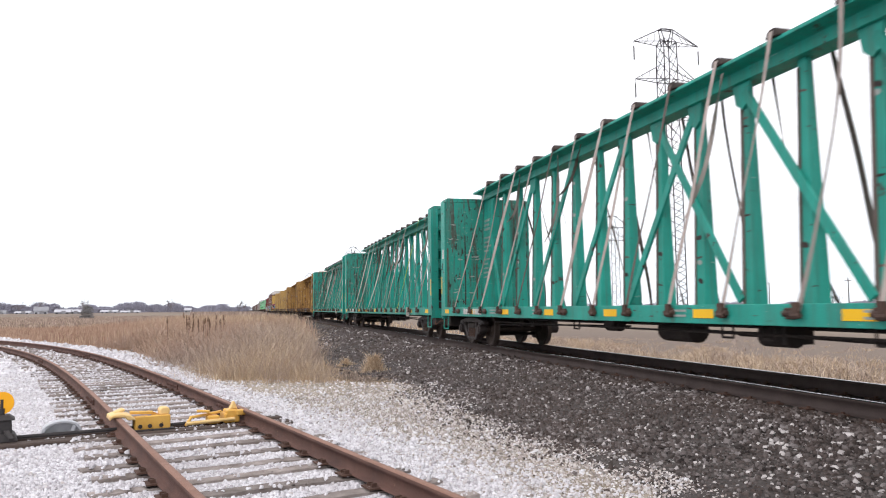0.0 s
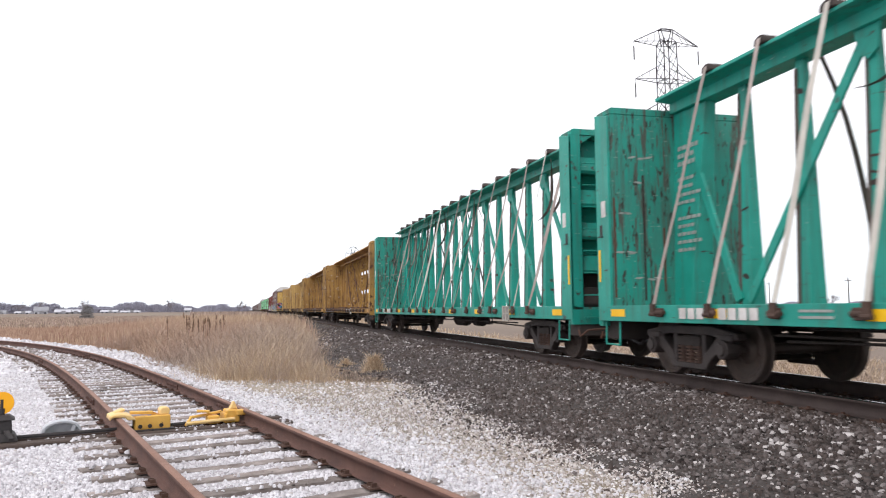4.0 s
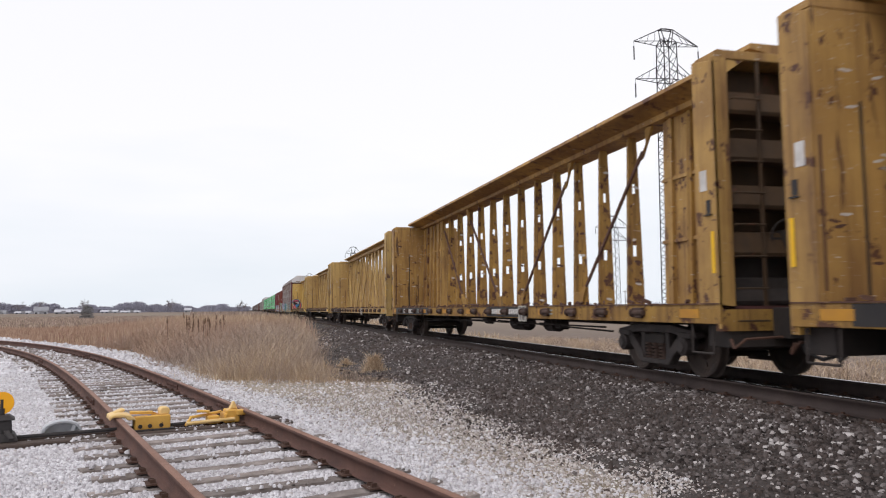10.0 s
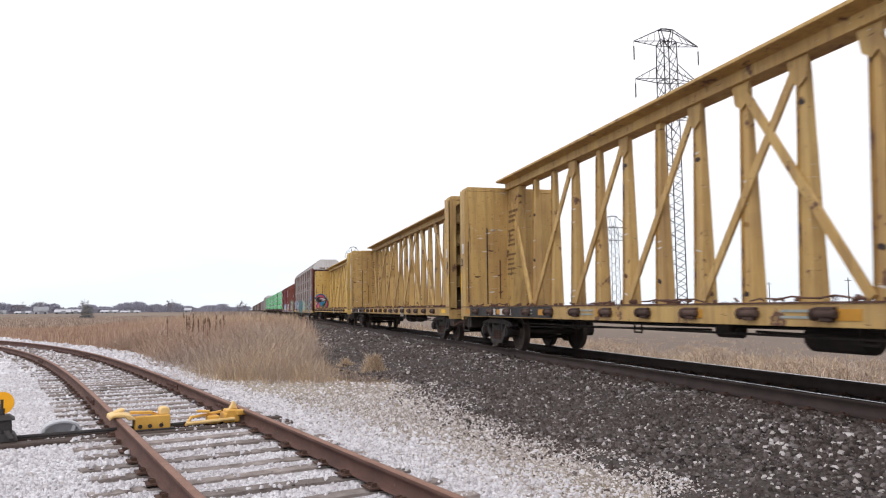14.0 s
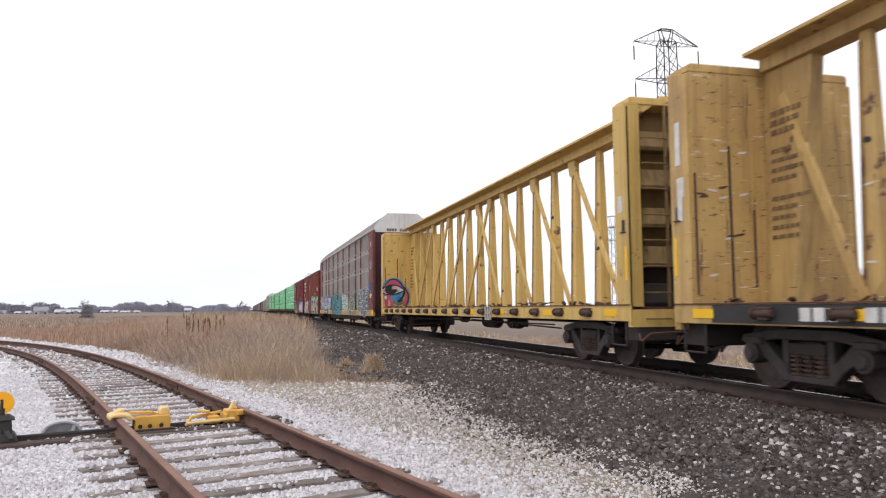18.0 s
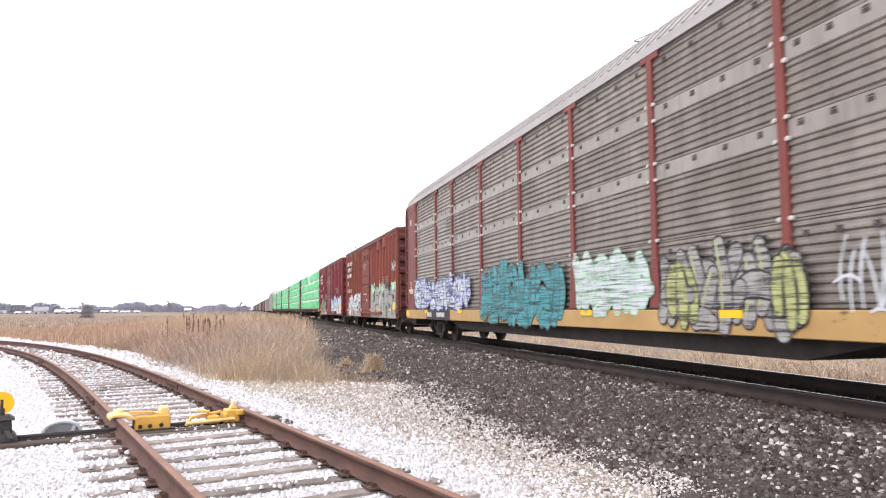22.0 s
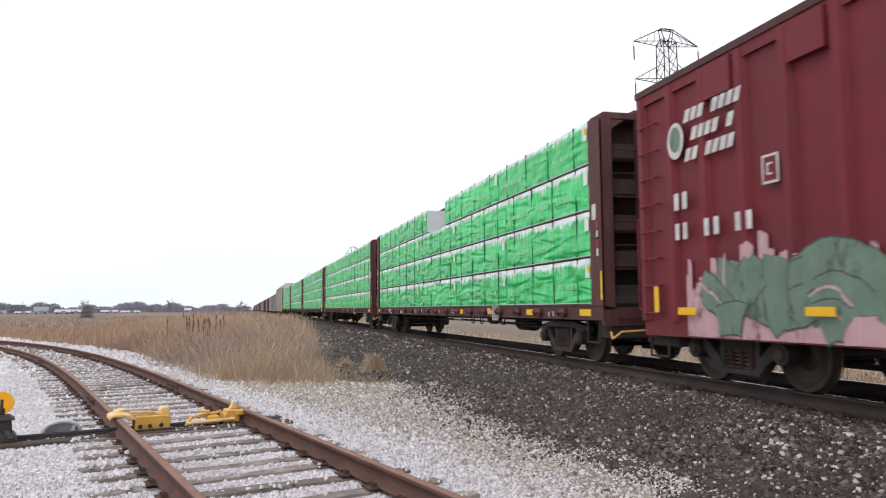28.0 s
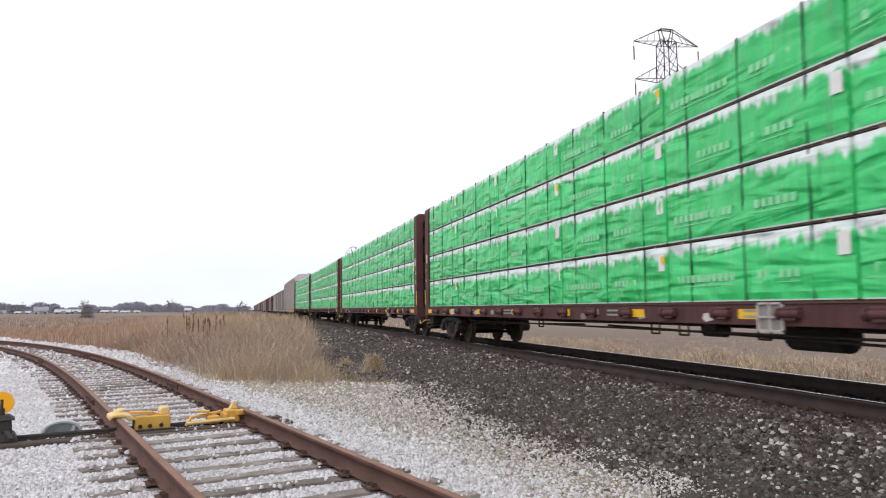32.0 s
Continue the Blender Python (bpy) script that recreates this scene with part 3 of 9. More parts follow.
def rail(name, places, top, h, material, head, parent, label):
    """A rail swept along places (x, y, heading), with its running surface as a part."""
    prof = rail_profile(h)
    n = len(prof)
    v, f = [], []
    for x, y, t in places:
        c, s = math.cos(t), math.sin(t)
        v.extend((x + a * c, y + a * s, top + b) for a, b in prof)
    for k in range(len(places) - 1):
        f.extend((k * n + i, k * n + (i + 1) % n, (k + 1) * n + (i + 1) % n, (k + 1) * n + i) for i in range(n))
    ob = bulk(name, np.array(v), np.array(f), material)
    ob.parent = parent
    tagged(ob, label)
    w, g = [], []
    for x, y, t in places:
        c, s = math.cos(t), math.sin(t)
        w.extend((x + a * c, y + a * s, top + b) for a, b in ((-0.034, -0.004), (-0.024, 0.003), (0.024, 0.003), (0.034, -0.004)))
    for k in range(len(places) - 1):
        g.extend((k * 4 + i, k * 4 + i + 1, k * 4 + 5 + i, k * 4 + 4 + i) for i in range(3))
    hd = bulk("rail_head", np.array(w), np.array(g), head)
    hd.parent = ob
    return ob


def main_track():
    tr = thing("main_track", "straight main line with dark rails polished on top", "railway track", kind="structure")
    ys = list(np.arange(-40, 60, 2.0)) + list(np.arange(60, 1400, 40.0))
    for side, nm in ((-1, "near"), (1, "far")):
        rail("rail", [(TRACK_X + side * GAUGE, y, 0) for y in ys], RAIL_TOP, 0.186, M["rail_main"], M["shine"], tr, "dark steel rail with a bright polished head")
    rnd = random.Random(8)
    for k in range(150):
        y = -3 + k * 0.53
        me = ("main_tie", k % 4)
        part("tie", lambda: Geo().box(-1.30, 1.30, -0.115, 0.115, -0.17, 0.0), M["tie_dark"], tr, bevel=0.012, key=me,
             at=pose(TRACK_X + rnd.uniform(-0.03, 0.03), y, RAIL_TOP - 0.189, 0, 0, rnd.uniform(-1, 1)))
        for side in (-1, 1) if k < 50 else ():
            part("tie_plate", lambda: Geo().box(-0.17, 0.17, -0.09, 0.09, 0.0, 0.016).box(-0.1, -0.07, -0.03, 0.0, 0.016, 0.04).box(0.075, 0.105, 0.0, 0.03, 0.016, 0.04),
                 M["steel_brown"], tr, key="main_plate", at=pose(TRACK_X + side * GAUGE, y, RAIL_TOP - 0.188))


TIE_S = []


def siding():
    tr = thing("siding_track", "curving siding with rust-brown rails and weathered ties", "railway track", kind="structure")
    ss = list(np.arange(-16, 50, 0.5)) + list(np.arange(50, 80, 1.5))
    ctr = [siding_at(s) for s in ss]
    for side in (-1, 1):
        rail("rail", [(x + side * GAUGE * math.cos(t), y + side * GAUGE * math.sin(t), t) for x, y, t in ctr], SIDE_TOP, 0.165, M["rail"], M["rail_head"], tr,
             "rust-brown rail")
    rnd = random.Random(5)
    s, k = -9.0, 0
    while s < 60:
        TIE_S.append(s)
        x, y, t = siding_at(s)
        me = ("tie", k % 9)

        def geo(k=k):
            r = random.Random(k % 9)
            g = Geo()
            n = 6
            rows = []
            for i in range(n + 1):
                u = -1.28 + 2.56 * i / n
                w, top = 0.108 + r.uniform(-0.012, 0.01), r.uniform(-0.014, 0.006)
                o = r.uniform(-0.008, 0.008)
                rows.append([(u, -w + o, -0.15), (u, w + o, -0.15), (u, w + o - 0.012, top - 0.012), (u, w * 0.55 + o, top + r.uniform(-0.008, 0)), (u, w * 0.4 + o, top - 0.02), (u, w * 0.25 + o, top), (u, -w + o + 0.012, top - 0.008)])
            p = [q for row in rows for q in row]
            m = 7
            f = [(i * m + j, i * m + (j + 1) % m, (i + 1) * m + (j + 1) % m, (i + 1) * m + j) for i in range(n) for j in range(m)]
            f += [tuple(range(m))[::-1], tuple(range(n * m, n * m + m))]
            return g.add(p, f)
        part("tie", geo, M["tie"], tr, key=me, at=Matrix.Translation((x + rnd.uniform(-0.06, 0.06), y, SIDE_TOP - 0.162 - rnd.uniform(0, 0.018))) @ pose(0, 0, 0, rnd.uniform(-1, 1), rnd.uniform(-0.6, 0.6), math.degrees(t) + rnd.uniform(-2.5, 2.5)))
        if s < 26:
            for side in (-1, 1):
                part("tie_plate", lambda: Geo().box(-0.15, 0.15, -0.09, 0.09, 0.0, 0.014).box(-0.115, -0.07, -0.05, -0.025, 0.014, 0.045).box(0.07, 0.115, 0.025, 0.05, 0.014, 0.045).box(-0.115, -0.07, 0.03, 0.055, 0.014, 0.04),
                     M["steel_brown"], tr, key="side_plate",
                     at=Matrix.Translation((x + side * GAUGE * math.cos(t), y + side * GAUGE * math.sin(t), SIDE_TOP - 0.168)) @ pose(0, 0, 0, 0, 0, math.degrees(t)))
        s += 0.56 + rnd.uniform(-0.06, 0.06)
        k += 1
    # bolted joint bars on both rails
    for side, s in ((-1, 7.2), (1, 8.75), (1, 5.0), (-1, 18.0), (1, 20.0)):
        x, y, t = siding_at(s)

        def bars():
            g = Geo()
            for o in (-1, 1):
                g.prism([(o * 0.012, -0.05), (o * 0.034, -0.06), (o * 0.03, -0.10), (o * 0.042, -0.128), (o * 0.012, -0.135)], "y", -0.42, 0.42)
                for b in (-0.33, -0.2, -0.07, 0.07, 0.2, 0.33):
                    g.rod((o * 0.03, b, -0.09), (o * 0.062, b, -0.09), 0.017, 6)
            return g
        part("joint_bar", bars, M["rail"], tr, "bolted rail joint", key="joint",
             at=Matrix.Translation((x + side * GAUGE * math.cos(t), y + side * GAUGE * math.sin(t), SIDE_TOP)) @ pose(0, 0, 0, 0, 0, math.degrees(t)))


main_track()
siding()


def siding_bed():
    """White stone packed between the siding's ties, nearly up to their tops."""
    ss = list(np.arange(-9, 60, 0.3))
    cross = ((-1.85, -0.04), (-1.4, 0.0), (-0.7, 0.006), (0.0, 0.002), (0.7, 0.006), (1.4, 0.0), (1.85, -0.04))
    rnd = random.Random(12)
    v = []
    for s in ss:
        x, y, t = siding_at(s)
        v += [(x + u * math.cos(t), y + u * math.sin(t), z + rnd.uniform(-0.008, 0.008)) for u, z in cross]
    n = len(cross)
    i, j = np.meshgrid(np.arange(n - 1), np.arange(len(ss) - 1))
    a = (j * n + i).ravel()
    m = surface("packed_limestone", (0.54, 0.52, 0.54), (0.32, 0.30, 0.31), 26.0, 0.95, bump=0.9, grain=30, spots=((0.24, 0.22, 0.22), 0.06, 20.0))
    tagged(bulk("siding_bed", np.array(v), np.stack([a, a + 1, a + 1 + n, a + n], 1), m, True), "pale crushed stone packed between the siding's ties", "ballast", kind="structure")


siding_bed()


# ---- the train ----
TRAIN = []       # (thing, place along the track at the start)
WHEELS = []      # (wheelset, y, turning)
WHEEL_R = 0.457


def truck_parts(car, y, tone="truck", turning=True):
    """A two-axle truck at y: side frames, bolster, springs and two turning wheelsets."""
    tk = part("truck", lambda: Geo().box(-1.05, 1.05, -0.22, 0.22, 0.42, 0.62).box(-0.3, 0.3, -0.3, 0.3, 0.6, 0.74), M["under"], car, "sooty cast-steel truck", bevel=0.02,
              at=pose(0, y, 0), key="bolster")

    def frame_geo(o):
        g = Geo()
        x0, x1 = (o * 0.93, o * 1.09)
        x0, x1 = min(x0, x1), max(x0, x1)
        top = [(-1.16, 0.60), (-1.12, 0.68), (-0.5, 0.77), (0.5, 0.77), (1.12, 0.68), (1.16, 0.60), (0.98, 0.56), (0.52, 0.64), (-0.52, 0.64), (-0.98, 0.56)]
        g.prism(top, "x", x0, x1)
        for s in (-1, 1):
            g.prism([(s * 1.13, 0.66), (s * 0.80, 0.70), (s * 0.36, 0.34), (s * 0.30, 0.19), (s * 0.42, 0.17), (s * 0.56, 0.31)], "x", x0, x1)
            g.prism([(s * 0.30, 0.70), (s * 0.40, 0.70), (s * 0.42, 0.2), (s * 0.32, 0.2)], "x", x0 + 0.02, x1 - 0.02)
            g.rod((o * 0.95, s * 0.889, 0.457), (o * 1.16, s * 0.889, 0.457), 0.135, 14)
            g.rod((o * 1.16, s * 0.889, 0.457), (o * 1.19, s * 0.889, 0.457), 0.09, 10)
            g.box(min(o * 0.95, o * 1.12), max(o * 0.95, o * 1.12), s * 0.889 - 0.17, s * 0.889 + 0.17, 0.57, 0.66)
        g.box(x0, x1, -0.42, 0.42, 0.15, 0.23)
        return g

    def coil_geo():
        g = Geo().rod((0, 0, 0.22), (0, 0, 0.50), 0.05, 8)
        for i in range(5):
            g.rod((0, 0, 0.235 + i * 0.052), (0, 0, 0.263 + i * 0.052), 0.085, 10)
        return g

    def spring_geo(o):
        g = Geo()
        g.box(min(o * 0.93, o * 1.08), max(o * 0.93, o * 1.08), -0.29, 0.29, 0.48, 0.60)
        return g
    for o in (-1, 1):
        part("side_frame", lambda: frame_geo(o), M[tone], tk, bevel=0.012, key=("side_frame", o, tone))
        part("spring_seat", lambda: spring_geo(o), M["under"], tk, key=("spring", o))
        for k in (-0.2, 0.0, 0.2) if o < 0 else ():
            part("spring", coil_geo, M["winch"], tk, "greasy coil spring", key="coil", at=pose(o * 1.02, k, 0))
        part("brake_beam", lambda: Geo().rod((-0.7, 0.38 * o, 0.3), (0.7, 0.38 * o, 0.3), 0.045, 8), M["under"], tk, key=("beam", o))

    def wheel_geo():
        g = Geo()
        for o in (-1, 1):
            pr = [(0.68, 0.10), (0.70, 0.36), (0.685, 0.40), (0.685, 0.475), (0.71, 0.482), (0.722, 0.458), (0.82, 0.452), (0.825, 0.40), (0.80, 0.375), (0.775, 0.34), (0.765, 0.2), (0.81, 0.14), (0.815, 0.09)]
            g.lathe([(o * a, b) for a, b in pr], (0, 0), 28)
        g.rod((-0.95, 0, 0), (0.95, 0, 0), 0.08, 10)
        # balance holes and chalk marks turn with the wheel
        for o in (-1, 1):
            for a in (0.4, 2.7):
                g.rod((o * 0.768, 0.27 * math.cos(a), 0.27 * math.sin(a)), (o * 0.785, 0.27 * math.cos(a), 0.27 * math.sin(a)), 0.035, 8)
        return g

    for s in (-1, 1):
        ws = part("wheelset", wheel_geo, M["wheel"], tk, key="wheelset", at=pose(0, s * 0.889, WHEEL_R))
        if turning:
            WHEELS.append((ws, s * 0.889))


def coupler_parts(car, L, lever=None):
    for s in (-1, 1):
        def geo(s=s):
            g = Geo().box(-0.11, 0.11, min(0, s * 0.5), max(0, s * 0.5), 0.72, 0.95)
            g.box(-0.15, 0.13, min(s * 0.42, s * 0.66), max(s * 0.42, s * 0.66), 0.68, 0.99)
            g.box(-0.45, 0.45, min(-s * 0.3, 0), max(-s * 0.3, 0), 0.62, 0.98)
            return g
        part("coupler", geo, M["under"], car, "sooty knuckle coupler", bevel=0.02, key=("coupler", s), at=pose(0, s * L / 2, 0))

        def hose(s=s):
            pts = [(-0.35, s * 0.1, 0.7), (-0.37, s * 0.3, 0.45), (-0.3, s * 0.5, 0.36), (-0.2, s * 0.63, 0.42)]
            return Geo().path(pts, 0.025, 6)
        part("air_hose", hose, M["black"], car, key=("hose", s), at=pose(0, s * L / 2, 0))

        def cut(s=s):
            return Geo().path([(-1.3, s * 0.06, 0.62), (-1.3, s * 0.12, 0.5), (-1.15, s * 0.16, 0.62), (-0.2, s * 0.2, 0.66)], 0.018, 6)
        part("uncoupling_lever", cut, lever or M["deck_rust"], car, "yellow uncoupling lever" if lever else "rusty uncoupling lever", key=("lever", s, lever is None), at=pose(0, s * L / 2, 0))


def bars(car, name, places, material, x, w, h, label=""):
    """Flat markings on the near side at x: (y, z) centres."""
    for y, z in places:
        part(name, lambda: Geo().box(-0.004, 0.0, -w / 2, w / 2, -h / 2, h / 2), material, car, label, key=("mark", w, h, material.name), at=pose(x, y, z))


def stencil(car, y, z, n, w, h, x, material, gap=1.28):
    """A row of n short bars in place of stencilled characters."""
    for k in range(n):
        part("marking", lambda: Geo().box(-0.004, 0.0, -w / 2, w / 2, -h / 2, h / 2), material, car, key=("mark", w, h, material.name), at=pose(x, y - k * w * gap, z))


def underframe(car, L, deep=0.28, gear=0.0):
    part("centre_sill", Geo().box(-0.3, 0.3, -L / 2 + 0.2, L / 2 - 0.2, 1.02 - deep, 0.95), M["under"], car, "sooty centre sill", key=("csill", L, deep))

    for k in range(int(L / 2.4)):
        part("cross_bearer", lambda: Geo().prism([(-1.36, 0.97), (-1.36, 0.90), (-0.3, 0.80), (0.3, 0.80), (1.36, 0.90), (1.36, 0.97)], "y", -0.06, 0.06), M["under"], car, key="bearer", at=pose(0, -L / 2 + 1.2 + k * 2.4, 0))
    part("air_reservoir", lambda: Geo().rod((0.1, -0.5, 0.66), (0.1, 0.4, 0.66), 0.19, 16).rod((0.1, -0.57, 0.66), (0.1, -0.5, 0.66), 0.09, 16, 0.19).rod((0.1, 0.4, 0.66), (0.1, 0.47, 0.66), 0.19, 16, 0.09).box(0.0, 0.2, -0.35, -0.29, 0.66, 0.96).box(0.0, 0.2, 0.2, 0.26, 0.66, 0.96), M["under"], car, "sooty air reservoir", key="reservoir", at=pose(-0.55, 1.4 + gear, 0))
    part("brake_cylinder", lambda: Geo().rod((0, -0.35, 0.66), (0, 0.2, 0.66), 0.15, 14).rod((0, 0.2, 0.66), (0, 0.75, 0.66), 0.035, 8).box(-0.2, 0.2, -0.42, -0.34, 0.56, 0.9), M["under"], car, key="cylinder", at=pose(-0.7, -1.2 + gear, 0))
    part("brake_valve", lambda: Geo().box(-0.14, 0.14, -0.18, 0.18, 0.66, 0.9).rod((0, -0.26, 0.68), (0, 0.26, 0.68), 0.08, 10), M["under"], car, bevel=0.02, key="valve", at=pose(-0.8, 3.0 + gear, 0))

    def rods():
        g = Geo()
        a = L / 2 - 4.0
        g.rod((-1.0, -a, 0.68), (-1.0, a, 0.68), 0.018, 6)
        g.path([(-0.7, -0.4, 0.70), (-0.8, -2.5, 0.68), (-0.85, -a, 0.60)], 0.018, 6)
        g.path([(-0.7, 0.6, 0.70), (-0.8, 2.5, 0.68), (-0.85, a, 0.60)], 0.018, 6)
        g.path([(-0.5, -a, 0.74), (-0.55, -2.0, 0.76), (-0.5, 2.6, 0.74), (-0.5, a, 0.76)], 0.025, 6)
        return g
    part("brake_rod", rods, M["under"], car, "thin dark brake rods", key=("rods", L))
    for y in (-5.2, -3.4, -2.6, 2.2, 4.6, 5.4):
        part("rod_hanger", lambda: Geo().path([(-1.0, -0.12, 0.86), (-1.0, -0.12, 0.62), (-1.0, 0.12, 0.62), (-1.0, 0.12, 0.86)], 0.016, 6), M["under"], car, key="hanger", at=pose(0, y, 0))


def step_geo():
    g = Geo().path([(-1.36, -0.24, 0.80), (-1.37, -0.24, 0.42), (-1.37, 0.24, 0.42), (-1.36, 0.24, 0.80)], 0.017, 6)
    return g


def bulkhead_parts(car, s, L, m, top, thick, W=1.40, panel=None, soil=None):
    """An end bulkhead: a box open to the outside, with shelves and ladder rungs there. s: -1 the leading end, 1 the
    rear. soil: darker recess tone; on ochre and yellow it holds painted shade and soot.
    """
    y_in, y_out = s * (L / 2 - thick), s * L / 2
    lo, hi = min(y_in, y_out), max(y_in, y_out)
    ins = (lo, lo + 0.06) if s > 0 else (hi - 0.06, hi)

    def body():
        g = Geo()
        g.box(-W + 0.05, W - 0.05, ins[0], ins[1], 1.05, top - 0.125)
        g.prism([(-W + 0.048, top - 0.12), (-W + 0.048, top - 0.03), (-W + 0.1, top), (W - 0.1, top), (W - 0.048, top - 0.03), (W - 0.048, top - 0.12)], "y", lo, hi)
        return g
    b = part("bulkhead", body, panel or m, car, "steel end bulkhead", bevel=0.008, key=("bulk", s, L, m.name, top))

    def cheek(o):
        g = Geo()
        a0, a1 = sorted((o * W, o * (W - 0.045)))
        g.prism([(lo, 1.0), (hi, 1.0), (hi, top - 0.06), (lo, top - 0.16)], "x", a0, a1)
        c0, c1 = sorted((o * W, o * (W - 0.24)))
        e0, e1 = sorted((y_out, y_out - s * 0.05))
        g.box(c0, c1, e0, e1, 0.75, top - 0.1)
        return g
    for o in (-1, 1):
        part("side_post", lambda: cheek(o), m, b, bevel=0.008, key=("cheek", s, o, L, m.name, top))
    # the lowest rib goes near black, painting in the shade and soot there
    for k, z in enumerate((1.06, 1.70, 2.34, 2.98, 3.62)):
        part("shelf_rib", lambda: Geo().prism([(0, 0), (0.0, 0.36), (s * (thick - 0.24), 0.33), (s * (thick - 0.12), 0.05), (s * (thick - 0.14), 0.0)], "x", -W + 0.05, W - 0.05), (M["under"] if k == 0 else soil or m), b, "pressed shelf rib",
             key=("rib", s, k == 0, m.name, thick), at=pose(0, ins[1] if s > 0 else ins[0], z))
    for o in (-1, 1):
        part("corner_gusset", lambda: Geo().prism([(o * (W - 0.05), top - 0.13), (o * (W - 0.05), top - 0.5), (o * (W - 0.16), top - 0.36), (o * (W - 0.5), top - 0.13)], "y", -0.012, 0.012), m, b, key=("cgus", o, m.name, top), at=pose(0, y_out - s * 0.03, 0))
    part("reflector_plate", lambda: Geo().box(-0.004, 0.0, -0.075, 0.075, -0.14, 0.14), M["white"], b, "white rectangular marker on the post", key="postplate", at=pose(-W - 0.002, (lo + hi) / 2 - s * 0.04, 2.72))
    part("post_slot", lambda: Geo().box(-0.003, 0.0, -0.05, 0.05, -0.09, 0.09).box(-0.03, 0.0, -0.07, 0.07, -0.12, -0.10), M["black"], b, "dark slot in the post", key="postslot", at=pose(-W - 0.002, (lo + hi) / 2 + s * 0.06, 2.36))
    part("brake_wheel", lambda: Geo().path([(0.27 * math.cos(k * math.pi / 7), 0, 0.27 * math.sin(k * math.pi / 7)) for k in range(15)], 0.016, 6).bar((-0.27, 0, 0), (0.27, 0, 0), 0.03, 0.015, (0, 1, 0)).bar((0, 0, -0.27), (0, 0, 0.27), 0.03, 0.015, (0, 1, 0)).box(-0.1, 0.1, -0.12, 0.12, -0.16, 0.12), M["under"], b, "sooty hand-brake wheel and housing", key="bwheel", at=pose(-0.2, y_out - s * 0.14, 1.95)) if s < 0 else None
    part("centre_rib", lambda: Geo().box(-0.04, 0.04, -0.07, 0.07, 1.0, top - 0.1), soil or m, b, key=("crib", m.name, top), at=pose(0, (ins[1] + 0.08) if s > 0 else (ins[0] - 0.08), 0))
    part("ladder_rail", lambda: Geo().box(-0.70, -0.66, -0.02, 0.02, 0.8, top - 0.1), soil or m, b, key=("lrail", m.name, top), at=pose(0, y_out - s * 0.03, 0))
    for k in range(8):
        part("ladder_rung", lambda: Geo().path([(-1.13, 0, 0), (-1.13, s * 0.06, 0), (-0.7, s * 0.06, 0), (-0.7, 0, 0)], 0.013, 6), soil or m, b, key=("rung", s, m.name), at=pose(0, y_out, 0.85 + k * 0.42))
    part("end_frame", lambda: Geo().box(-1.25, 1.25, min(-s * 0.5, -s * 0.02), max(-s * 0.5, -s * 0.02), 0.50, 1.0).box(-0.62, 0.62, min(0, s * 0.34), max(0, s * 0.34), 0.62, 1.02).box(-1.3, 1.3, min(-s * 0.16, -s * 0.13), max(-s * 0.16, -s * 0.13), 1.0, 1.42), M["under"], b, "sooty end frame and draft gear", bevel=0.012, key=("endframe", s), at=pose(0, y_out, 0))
    # dark sheet over the lowest cell: shade between cars painted in with soot
    part("soot_plate", lambda: Geo().box(-W + 0.06, W - 0.06, -0.004, 0.004, 1.05, 1.69), M["under"], b, "dark lower sheet, soot and painted shade in its colour", key=("elow", s), at=pose(0, (ins[1] + 0.016) if s > 0 else (ins[0] - 0.016), 0))
    part("end_sheet", lambda: Geo().box(-W + 0.05, W - 0.05, -0.004, 0.004, 1.05, top - 0.14), soil or m, b, "outer sheet inside the open end", key=("esheet", m.name, top), at=pose(0, (ins[1] + 0.006) if s > 0 else (ins[0] - 0.006), 0))
    return b


# centre-beam flat cars ------------------------------------------------------
def deck_parts(car, L, m, dark):
    part("deck", Geo().box(-1.36, 1.36, -L / 2, L / 2, 0.985, 1.045), dark, car, "worn steel deck", key=("deck", L, dark.name))
    for o in (-1, 1):
        def geo(o=o):
            g = Geo()
            a = [(o * 1.40, 1.065), (o * 1.28, 1.065), (o * 1.28, 1.04), (o * 1.375, 1.04), (o * 1.375, 0.84), (o * 1.28, 0.84), (o * 1.28, 0.81), (o * 1.40, 0.81)]
            return g.prism(a, "y", -L / 2, L / 2)
        part("side_sill", geo, m, car, "steel side sill", bevel=0.006, key=("sill", o, L, m.name))
    for s in (-1, 1):
        part("end_sill", Geo().box(-1.38, 1.38, -0.065, 0.065, 0.72, 1.0), m, car, key=("esill", m.name), at=pose(0, s * (L / 2 - 0.055), 0))
    for y in (-L / 2 + 0.45, L / 2 - 0.45):
        part("sill_step", step_geo, m if m is M["green"] else M["under"], car, key=("step", m.name), at=pose(0, y, 0))


def pocket_geo():
    g = Geo()
    g.prism([(-0.13, 1.03), (0.13, 1.03), (0.09, 0.87), (-0.09, 0.87)], "x", -1.465, -1.398)
    g.rod((-1.44, -0.15, 0.95), (-1.44, 0.15, 0.95), 0.05, 10).rod((-1.44, 0.15, 0.95), (-1.44, 0.19, 0.95), 0.075, 8)
    return g


